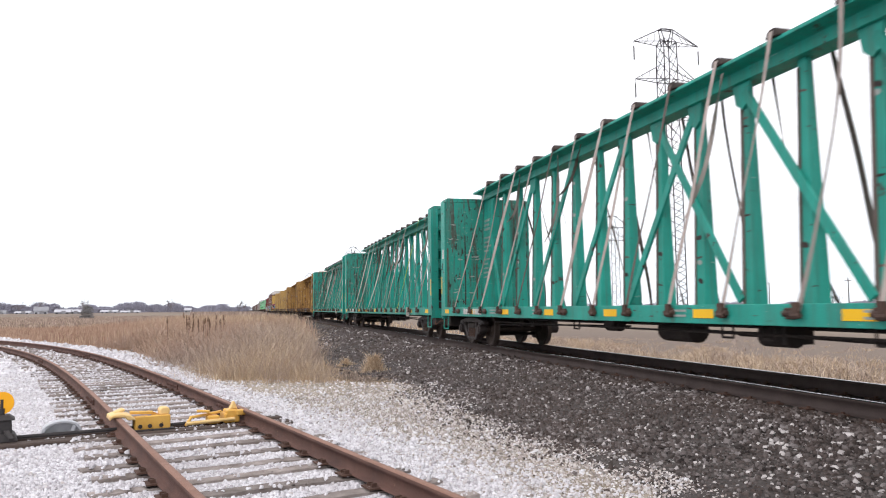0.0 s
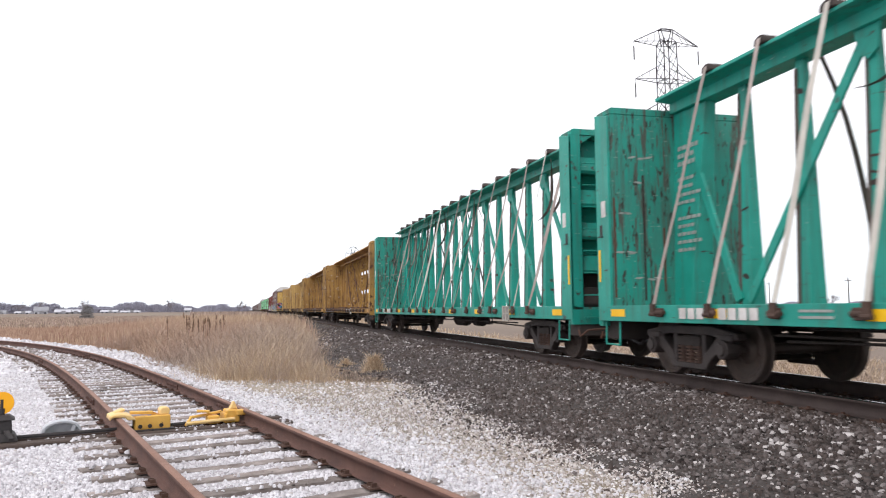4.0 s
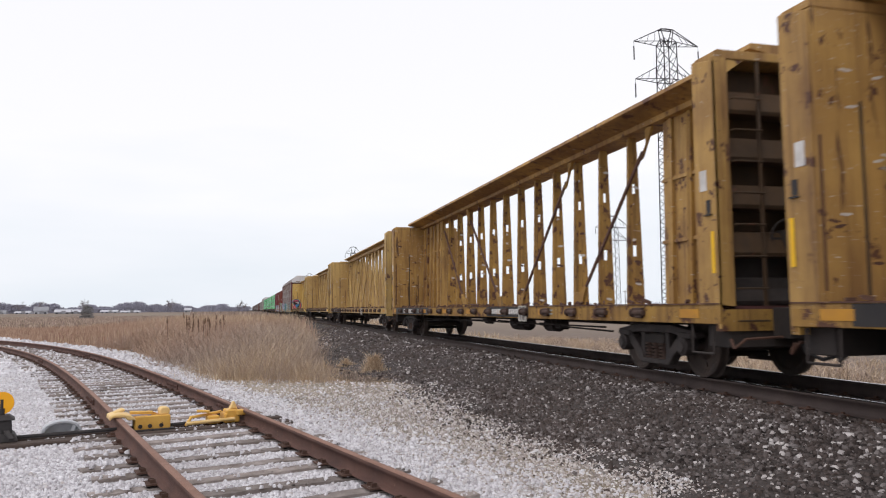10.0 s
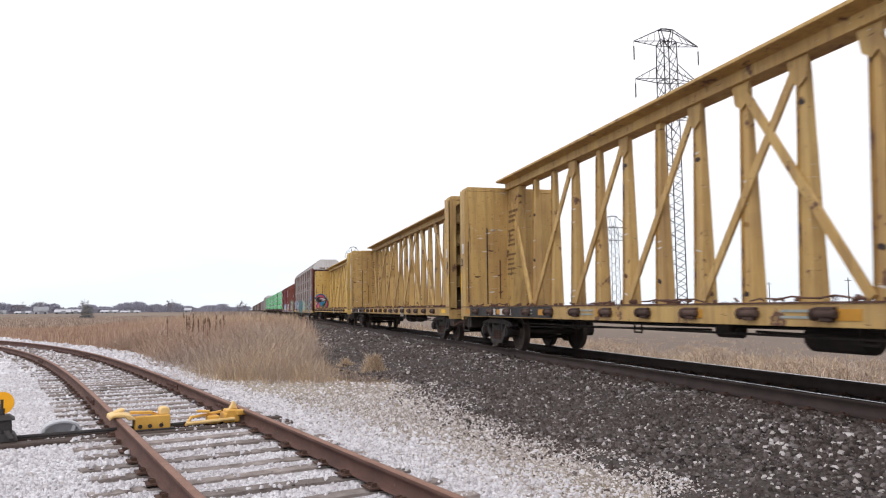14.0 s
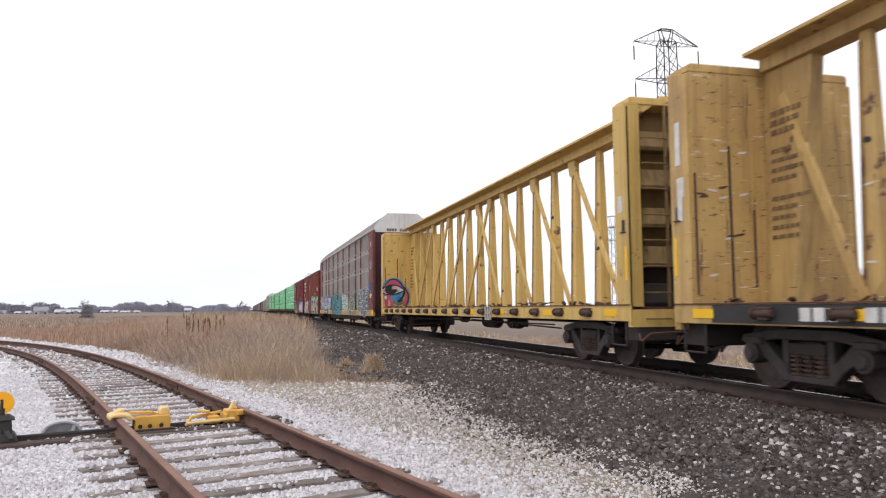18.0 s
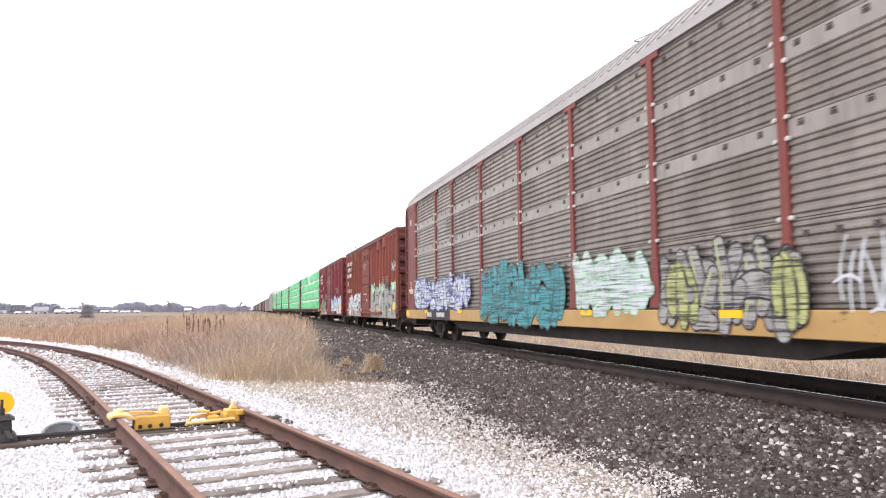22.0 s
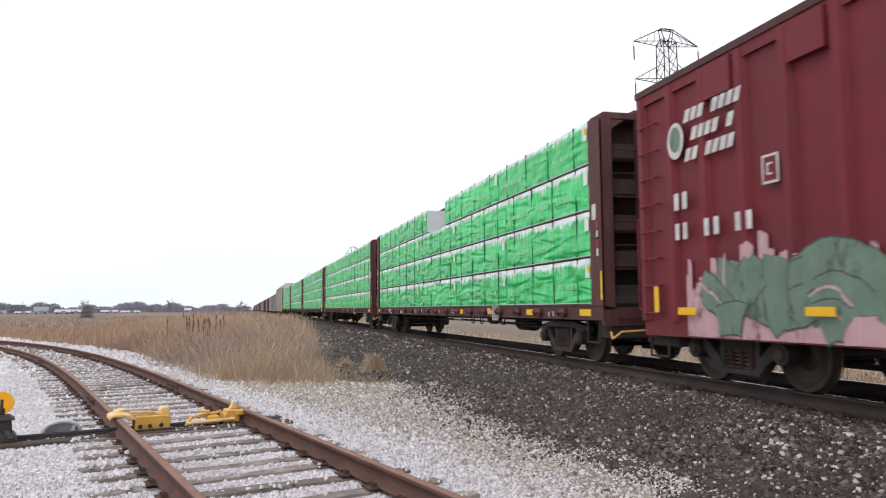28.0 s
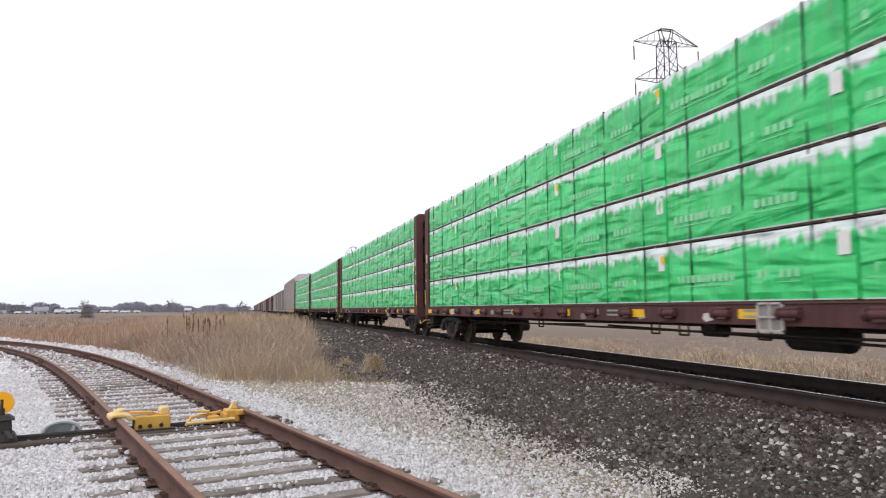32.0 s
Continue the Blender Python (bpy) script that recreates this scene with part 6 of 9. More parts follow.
# lumber bundles -------------------------------------------------------------
def wrap_material():
    m = surface("printed_green_wrap", (0.024, 0.51, 0.125), (0.04, 0.61, 0.175), 1.2, 0.38, bump=0.0, vary=0.08)
    nt = m.node_tree
    N, L = nt.nodes.new, nt.links.new
    bsdf = nt.nodes["Principled BSDF"]
    col = bsdf.inputs["Base Color"].links[0].from_socket
    coord = N("ShaderNodeTexCoord")
    sep = N("ShaderNodeSeparateXYZ")
    L(coord.outputs["Object"], sep.inputs[0])
    info = N("ShaderNodeObjectInfo")
    off = N("ShaderNodeVectorMath")
    off.operation = "MULTIPLY_ADD"
    L(info.outputs["Random"], off.inputs[0])
    off.inputs[1].default_value = (3, 31, 3)
    L(coord.outputs["Object"], off.inputs[2])
    mp = N("ShaderNodeMapping")
    mp.inputs["Scale"].default_value = (0.2, 4.2, 0.55)
    L(off.outputs[0], mp.inputs["Vector"])
    drip = N("ShaderNodeTexNoise")
    drip.inputs["Scale"].default_value, drip.inputs["Detail"].default_value, drip.inputs["Roughness"].default_value = 1.9, 8, 0.72
    L(mp.outputs[0], drip.inputs["Vector"])
    # a white band along the top edge with a dripping lower border
    k = N("ShaderNodeMath")
    k.operation = "MULTIPLY_ADD"
    L(drip.outputs["Fac"], k.inputs[0])
    k.inputs[1].default_value = 0.70
    L(sep.outputs[2], k.inputs[2])
    r = N("ShaderNodeMapRange")
    r.inputs["From Min"].default_value, r.inputs["From Max"].default_value = 1.03, 1.09
    L(k.outputs[0], r.inputs["Value"])
    x = N("ShaderNodeMix")
    x.data_type = "RGBA"
    L(r.outputs[0], x.inputs["Factor"])
    L(col, x.inputs[6])
    x.inputs[7].default_value = (0.70, 0.76, 0.76, 1)
    L(x.outputs[2], bsdf.inputs["Base Color"])
    # taut folds that slant across the film
    mp2 = N("ShaderNodeMapping")
    mp2.inputs["Rotation"].default_value = (radians(-48), 0, 0)
    mp2.inputs["Scale"].default_value = (1, 0.6, 3.2)
    L(off.outputs[0], mp2.inputs["Vector"])
    fold = N("ShaderNodeTexNoise")
    fold.inputs["Scale"].default_value, fold.inputs["Detail"].default_value, fold.inputs["Distortion"].default_value = 1.1, 1.5, 0.8
    L(mp2.outputs[0], fold.inputs["Vector"])
    mp3 = N("ShaderNodeMapping")
    mp3.inputs["Scale"].default_value = (1, 5.0, 1.0)
    L(off.outputs[0], mp3.inputs["Vector"])
    pleat = N("ShaderNodeTexNoise")
    pleat.inputs["Scale"].default_value, pleat.inputs["Detail"].default_value = 0.9, 1.5
    L(mp3.outputs[0], pleat.inputs["Vector"])
    add = N("ShaderNodeMath")
    L(fold.outputs["Fac"], add.inputs[0])
    L(pleat.outputs["Fac"], add.inputs[1])
    b = N("ShaderNodeBump")
    b.inputs["Strength"].default_value, b.inputs["Distance"].default_value = 1.0, 0.11
    L(add.outputs[0], b.inputs["Height"])
    L(b.outputs[0], bsdf.inputs["Normal"])
    bsdf.inputs["Specular IOR Level"].default_value = 0.6
    return m


WRAP = wrap_material()
M["wrap_white"] = surface("white_wrap_end", (0.58, 0.60, 0.62), (0.46, 0.48, 0.50), 1.0, 0.5, bump=0.3, grain=5)
M["tag"] = surface("white_paper_tag", (0.78, 0.78, 0.76), (0.70, 0.70, 0.68), 6.0, 0.7, bump=0)
M["wood"] = surface("grey_dunnage_wood", (0.22, 0.17, 0.12), (0.15, 0.11, 0.08), 6.0, 0.9)
M["band"] = surface("dark_steel_band", (0.03, 0.05, 0.04), (0.02, 0.035, 0.03), 3.0, 0.5, bump=0)
M["print"] = surface("white_film_print", (0.30, 0.70, 0.40), (0.18, 0.62, 0.28), 4.0, 0.5, bump=0)


def disc(g, y, z, a, b, x, n=28):
    g.prism([(y + a * math.cos(2 * math.pi * i / n), z + b * math.sin(2 * math.pi * i / n)) for i in range(n)], "x", x, x + 0.004)
    return g


def bundle_geo(length, width, h, seed):
    """A wrapped pack of boards: long sides gently bulged between the bands."""
    rnd = random.Random(seed)
    g = Geo()
    ny, nz = max(4, int(length / 0.11)), 9
    f = []
    for i in range(ny + 1):
        y = -length / 2 + length * i / ny
        for j in range(nz + 1):
            z = 0.03 + (h - 0.03) * j / nz
            edge = 1 if 0 < i < ny and 0 < j < nz else 0
            crease = abs(noise.noise(Vector((y * 1.1 - z * 2.6 + seed * 5.3, (y + z) * 0.45, seed * 2.3))))
            ridge = abs(noise.noise(Vector((y * 2.6 + z * 1.1, z * 0.6, seed * 4.1 + 9))))
            bulge = edge * (0.012 + 0.020 * max(0.0, 0.4 - crease * 2.2) + 0.012 * max(0.0, 0.3 - ridge * 2) + 0.014 * noise.noise(Vector((y * 1.3 + z * 2.4, y * 2.0 - z * 1.6, seed * 1.7))) + 0.014 * noise.noise(Vector((y * 2.2, z * 2.5, seed * 3.1))) + 0.008 * math.sin(y * 9 + z * 6 + seed))
            g.v.append((-width / 2 - bulge, y, z))
    m = nz + 1
    f = [(i * m + j, i * m + j + 1, (i + 1) * m + j + 1, (i + 1) * m + j) for i in range(ny) for j in range(nz)]
    n0 = len(g.v)
    for y in (-length / 2, length / 2):
        g.v.extend([(width / 2, y, 0.03), (width / 2, y, h)])
    a, b, c, d = 0, nz, ny * m, ny * m + nz
    f += [(b, a, n0, n0 + 1), (c, d, n0 + 3, n0 + 2), (n0, n0 + 2, n0 + 3, n0 + 1)]
    f += [tuple([i * m + nz for i in range(ny + 1)] + [n0 + 3, n0 + 1]), tuple([i * m for i in range(ny, -1, -1)] + [n0, n0 + 2])]
    g.f = f
    return g


def print_geo():
    """A row of plain bars and an underline, in place of the maker's print."""
    g = Geo()
    for c in range(6):
        y = 0.30 - c * 0.125
        g.box(-0.004, 0.0, y - 0.045, y + 0.045, -0.05, 0.05)
    return g.box(-0.004, 0.0, -0.36, 0.46, -0.105, -0.095)


def bundle(S, y, z, length, h, side, seed, label_tag, end_white=False):
    """One wrapped pack on a car at S; y, z: place on the car; side -1 near, 1 far."""
    W = 1.22
    x = side * (0.13 + W / 2)
    place = pose(TRACK_X + x, S + y, RAIL_TOP + z, 0, 0, 0 if side < 0 else 180)
    b = thing("lumber_bundle", "lumber bundle in green printed wrap with a white top edge" if not end_white else "lumber bundle in green wrap with a bare white end", "lumber bundle", "lumber bundles on the flat cars", at=place)
    TRAIN.append((b, S + y))
    part("wrap", lambda: bundle_geo(length, W, h, seed % 5), WRAP, b, "taut green plastic wrap with white upper band", smooth=False, key=("wrap", round(length, 2), round(h, 2), seed % 5))
    if side < 0:
        n = max(2, round(length / 1.22))
        for k in range(n):
            yy = -length / 2 + length * (k + 0.5) / n
            part("band", lambda: Geo().box(-W / 2 - 0.022, -W / 2 - 0.0, -0.009, 0.009, 0.02, h + 0.01).box(-W / 2 - 0.02, W / 2, -0.009, 0.009, h + 0.002, h + 0.012), M["band"], b, key=("band", round(h, 2)), at=pose(0, yy, 0))
            rr = random.Random(seed * 7 + k)
            if rr.random() < 0.85 and (k < n - 1 or length / n > 1.1):
                part("printed_mark", print_geo, M["print"], b, "row of small white printed bars", key="pbar", at=pose(-W / 2 - 0.021, min(yy + length / n / 2, length / 2 - 0.55), h * 0.40))["kind"] = "stuff"
        if label_tag:
            part("paper_tag", lambda: Geo().box(-0.005, 0, -0.085, 0.085, -0.12, 0.12), M["tag"], b, "pale paper tag", key="ptag", at=pose(-W / 2 - 0.022, -length / 2 + 0.12, h * 0.72))
            if seed % 3 == 0:
                part("sticker", lambda: disc(Geo(), 0, 0, 0.055, 0.07, -0.008), M["reflect"], b, "small yellow sticker on the tag", key="psticker", at=pose(-W / 2 - 0.022, -length / 2 + 0.08, h * 0.72 + 0.04))
    part("wrap_end", Geo().box(-W / 2 + 0.01, W / 2, -length / 2 - 0.006, -length / 2, 0.04, h - 0.01), M["wrap_white"] if end_white else WRAP, b, key=("wend", round(length, 2), round(h, 2), end_white))
    part("dunnage", lambda: Geo().box(-W / 2, W / 2, -length / 2 + 0.3, -length / 2 + 0.38, -0.035, 0.03).box(-W / 2, W / 2, length / 2 - 0.4, length / 2 - 0.32, -0.035, 0.03).box(-W / 2 + 0.02, W / 2, -length / 2 + 0.02, length / 2 - 0.02, 0.0, 0.03), M["wood"], b, "grey wooden runners", key=("dun", round(length, 2)))
    part("wrap_hem", lambda: Geo().box(-W / 2 - 0.016, -W / 2 + 0.01, -length / 2 + 0.01, length / 2 - 0.01, 0.018, 0.034), M["wrap_white"], b, "pale folded lower edge", key=("hem", round(length, 2)))
    return b


def lumber_car(S, L, seed, lens, far=False, gap=False, inset=2.2):
    car = centre_beam(S, L, M["brown"], M["brown"], M["brown"], "truss", "oxide-brown centre-beam flat car loaded with green-wrapped lumber", seed, shift=-0.7, placard=-5.85, loaded=True, inset=inset)
    car["group"] = "freight cars of the train"
    rnd = random.Random(seed)
    room = L - 0.98
    tiers = ((1.085, 0.835), (1.945, 0.82), (2.79, 0.81), (3.625, 0.79))
    scale_ = room / sum(lens)
    for t, (z, h) in enumerate(tiers):
        order = lens
        if gap and t == 3:
            order = [4.9, 5.05, 2.31, 4.9, 4.3]
            scale_ = room / sum(order)
        y = -room / 2
        for i, ln in enumerate(order):
            ln = ln * scale_
            for side in (-1, 1):
                if gap and t == 3 and side < 0 and i == 2:
                    continue
                if far and side > 0:
                    continue
                bundle(S, y + ln / 2, z, ln - 0.05, h, side, seed * 31 + t * 7 + i, rnd.random() < 0.7, gap and t == 3 and (i == 3 or side > 0))
            y += ln
    return car


# ---- make up the train, from the leading car back ----
GREEN_LABEL = "teal-green centre-beam flat car, empty, with slack grey straps"
centre_beam(11.45, 22.6, M["green"], M["green"], M["green"], "truss", GREEN_LABEL, 1, straps="plain", shift=-0.68, placard=-7.6, panel=M["green_dirty"])
centre_beam(35.35, 22.65, M["green"], M["green"], M["green"], "truss", GREEN_LABEL, 2, straps="bright", shift=-0.7, placard=-7.6, panel=M["green_dirty"])
centre_beam(59.05, 22.55, M["green"], M["green"], M["green"], "truss", GREEN_LABEL, 3, straps="plain", shift=-0.7, placard=-7.6, panel=M["green_dirty"])
OCHRE_LABEL = "rust-streaked ochre centre-beam flat car with slotted columns, empty"
centre_beam(82.95, 22.4, M["ochre"], M["ochre_rusty"], M["ochre"], "slot", OCHRE_LABEL, 4, shift=-0.27, m_col=M["ochre_rusty"], panel=M["ochre_panel"], dark_sill=True, old=True)
centre_beam(106.75, 22.65, M["ochre"], M["ochre_rusty"], M["ochre"], "slot", OCHRE_LABEL, 5, shift=-0.32, m_col=M["ochre_rusty"], panel=M["ochre_panel"], dark_sill=True, old=True)
YELLOW_LABEL = "chipped yellow centre-beam flat car with braced columns, empty"
centre_beam(130.85, 22.95, M["yellow"], M["yellow"], M["yellow"], "truss", YELLOW_LABEL, 6, shift=-0.7, panel=M["yellow_panel"], dark_sill=True, old=True)
WORN = centre_beam(154.85, 22.5, M["yellow"], M["yellow"], M["yellow"], "truss", YELLOW_LABEL, 7, shift=-0.74, panel=M["yellow_panel"], dark_sill=True)
bars(WORN, "worn_patch", [(11.25 - 0.22, 3.35), (11.25 - 0.24, 2.55)], M["white"], -1.404, 0.12, 0.62, "peeling white strip on the post")
EYE_CAR = centre_beam(178.8, 22.9, M["yellow_new"], M["yellow_new"], M["yellow_new"], "truss", "bright yellow centre-beam flat car with a painted eye, empty", 8, shift=-0.42)
RACK = autorack(205.6, 27.2, M["galv"], M["rackred"], M["rackred"], "closed autorack with grey corrugated sides and brown posts", 9)
BOX_A = boxcar(228.98, 16.05, M["boxred"], "red-brown ribbed boxcar with graffiti along the bottom", 10)
BOX_B = boxcar(246.48, 14.8, M["boxcrim"], "crimson ribbed boxcar with white markings and sage graffiti", 11)
LUMBER = [(lumber_car(266.85, 23.1, 12, (4.55, 4.4, 4.9, 4.3, 3.95), gap=True, inset=2.45), 23.1), (lumber_car(291.7, 23.3, 13, (4.05, 3.5, 3.8, 3.75, 3.7, 3.5)), 23.3), (lumber_car(316.1, 22.9, 14, (4.9, 4.9, 3.68, 3.68, 4.3)), 22.9)]
lumber_car(340.4, 22.9, 15, (3.68, 4.9, 4.3, 4.9, 3.68), far=True)
lumber_car(364.6, 22.9, 16, (4.3, 4.9, 4.9, 3.68, 3.68), far=True)
autorack(391.2, 27.2, M["tan"], M["tan"], M["tan"], "pale grey-tan closed autorack far down the train", 17)


def plain_boxcar(S, L, m, label):
    """A closed car far down the train."""
    W, z0, z1 = 1.42, 0.80, 4.36
    car = thing("boxcar", label, "freight car", "freight cars of the train", at=pose(TRACK_X, S, RAIL_TOP))
    TRAIN.append((car, S))
    k_ = (L, m.name)
    part("body", lambda: Geo().box(-W, W, -L / 2, L / 2, z0 - 0.15, z1 - 0.1), m, car, key=("pbody", *k_))
    part("roof", lambda: Geo().prism([(-W - 0.06, z1 - 0.12), (-W - 0.06, z1 - 0.02), (0, z1 + 0.12), (W + 0.06, z1 - 0.02), (W + 0.06, z1 - 0.12)], "y", -L / 2, L / 2), m, car, key=("proof", *k_))
    part("sliding_door", lambda: Geo().box(-W - 0.06, -W, -1.6, 1.6, 0.9, z1 - 0.2), m, car, key=("pdoor", m.name))
    for s in (-1, 1):
        for y in (3.2, 5.0, 6.8):
            part("side_post", lambda: Geo().box(-W - 0.08, -W, -0.08, 0.08, 0.84, z1 - 0.14), m, car, key=("ppost", m.name), at=pose(0, s * y, 0))
        tk = part("truck", lambda: Geo().box(-1.1, 1.1, -0.5, 0.5, 0.3, 0.8).box(-1.12, -0.95, -1.1, 1.1, 0.5, 0.7), M["under"], car, key="ptruck", at=pose(0, s * (L / 2 - 2.2), 0))
        for q in (-1, 1):
            part("wheelset", lambda: Geo().lathe([(-0.82, 0.3), (-0.82, 0.457), (-0.7, 0.457), (-0.68, 0.1), (0.68, 0.1), (0.7, 0.457), (0.82, 0.457), (0.82, 0.3)], (0, 0), 12), M["wheel"], tk, key="pwheel", at=pose(0, q * 0.889, WHEEL_R))
        part("coupler", lambda: Geo().box(-0.15, 0.15, -0.55, 0.55, 0.7, 0.98), M["under"], car, key="pcoup", at=pose(0, s * (L / 2 + 0.45), 0))
    return car


place = 405.9
FAR_CARS = (("freightgrey", "weathered grey boxcar far down the train"), ("freightgrey", "weathered grey boxcar far down the train"), ("tan", "dusty tan boxcar far down the train"), ("brown", "dark brown boxcar far down the train"),
            ("freightgrey", "weathered grey boxcar far down the train"), ("boxred", "faded red boxcar far down the train"), ("black", "dull black boxcar far down the train"))
for i in range(34):
    tone, words = FAR_CARS[i % 7]
    ln = (15.4, 16.05)[i % 2]
    plain_boxcar(place + ln / 2, ln, M[tone], words)
    place += ln + 2.0


# ---- loose stone ----
def stone_material(name, stops, rough=0.9, dirt=None):
    m = bpy.data.materials.new(name)
    m.use_nodes = True
    nt = m.node_tree
    N, L = nt.nodes.new, nt.links.new
    bsdf = nt.nodes["Principled BSDF"]
    geo, ramp = N("ShaderNodeNewGeometry"), N("ShaderNodeValToRGB")
    L(geo.outputs["Random Per Island"], ramp.inputs["Fac"])
    e = ramp.color_ramp.elements
    while len(e) < len(stops):
        e.new(0.5)
    for q, (p, c) in zip(e, stops):
        q.position, q.color = p, (*c, 1)
    n = N("ShaderNodeTexNoise")
    n.inputs["Scale"].default_value, n.inputs["Detail"].default_value = 55, 4
    L(geo.outputs["Position"], n.inputs["Vector"])
    r = N("ShaderNodeMapRange")
    r.inputs["To Min"].default_value, r.inputs["To Max"].default_value = 0.65, 1.3
    L(n.outputs["Fac"], r.inputs["Value"])
    hsv = N("ShaderNodeHueSaturation")
    L(ramp.outputs["Color"], hsv.inputs["Color"])
    L(r.outputs[0], hsv.inputs["Value"])
    col = hsv.outputs[0]
    if dirt:
        # drifts of fine dirt over the stone
        big, span, x = N("ShaderNodeTexNoise"), N("ShaderNodeMapRange"), N("ShaderNodeMix")
        big.inputs["Scale"].default_value, big.inputs["Detail"].default_value = dirt[2], 5
        span.inputs["From Min"].default_value, span.inputs["From Max"].default_value = 0.42, 0.62
        span.inputs["To Max"].default_value = dirt[1]
        x.data_type = "RGBA"
        L(geo.outputs["Position"], big.inputs["Vector"])
        L(big.outputs["Fac"], span.inputs["Value"])
        L(span.outputs[0], x.inputs["Factor"])
        L(col, x.inputs[6])
        x.inputs[7].default_value = (*dirt[0], 1)
        col = x.outputs[2]
    L(col, bsdf.inputs["Base Color"])
    bsdf.inputs["Roughness"].default_value = rough
    bsdf.inputs["Specular IOR Level"].default_value = 0.2
    b = N("ShaderNodeBump")
    b.inputs["Strength"].default_value, b.inputs["Distance"].default_value = 0.5, 0.01
    L(n.outputs["Fac"], b.inputs["Height"])
    L(b.outputs[0], bsdf.inputs["Normal"])
    return m


def stones(name, label, pts, size, material, rng):
    """Crushed stones at pts (n x 3), each an uneven block."""
    n = len(pts)
    c = np.array([(-1, -1, -1), (1, -1, -1), (1, 1, -1), (-1, 1, -1), (-1, -1, 1), (1, -1, 1), (1, 1, 1), (-1, 1, 1)], float)
    v = np.repeat(c[None], n, 0) * rng.uniform(0.4, 1.05, (n, 8, 3))
    v[:, 4:, :2] *= rng.uniform(0.4, 0.95, (n, 1, 1))
    v *= rng.uniform(0.7, 1.15, (n, 1, 3)) * np.array([1, 1, 0.72])
    a, t = rng.uniform(0, 6.283, n), rng.uniform(-0.6, 0.6, n)
    ca, sa, ct, st = np.cos(a), np.sin(a), np.cos(t), np.sin(t)
    x, y, z = v[..., 0], v[..., 1] * ct[:, None] - v[..., 2] * st[:, None], v[..., 1] * st[:, None] + v[..., 2] * ct[:, None]
    w = np.stack([x * ca[:, None] - y * sa[:, None], x * sa[:, None] + y * ca[:, None], z], 2) * (size[:, None, None] / 2) + pts[:, None]
    f = np.array([(4, 5, 6, 7), (0, 1, 5, 4), (1, 2, 6, 5), (2, 3, 7, 6), (3, 0, 4, 7)])
    faces = (f[None] + (np.arange(n) * 8)[:, None, None]).reshape(-1, 4)
    return tagged(bulk(name, w.reshape(-1, 3), faces, material), label, "gravel" if "gravel" in name else "ballast", kind="stuff")


def scatter(rng, x0, x1, y0, y1, gap):
    nx, ny = int((x1 - x0) / gap), int((y1 - y0) / gap)
    gx, gy = np.meshgrid(np.linspace(x0, x1, nx), np.linspace(y0, y1, ny))
    p = np.stack([gx.ravel(), gy.ravel()], 1)
    return p + rng.uniform(-0.5, 0.5, p.shape) * gap


def grass_front(p):
    """How far p (n x 2) lies inside the grass, from its front beside the siding."""
    x, y = p[:, 0], p[:, 1]
    return np.minimum(y - 16.3 + 0.6 * x, np.maximum((x + 0.285 * y - 4.1) / 1.04, (y + 1.935 * x - 21.6) / 2.18))


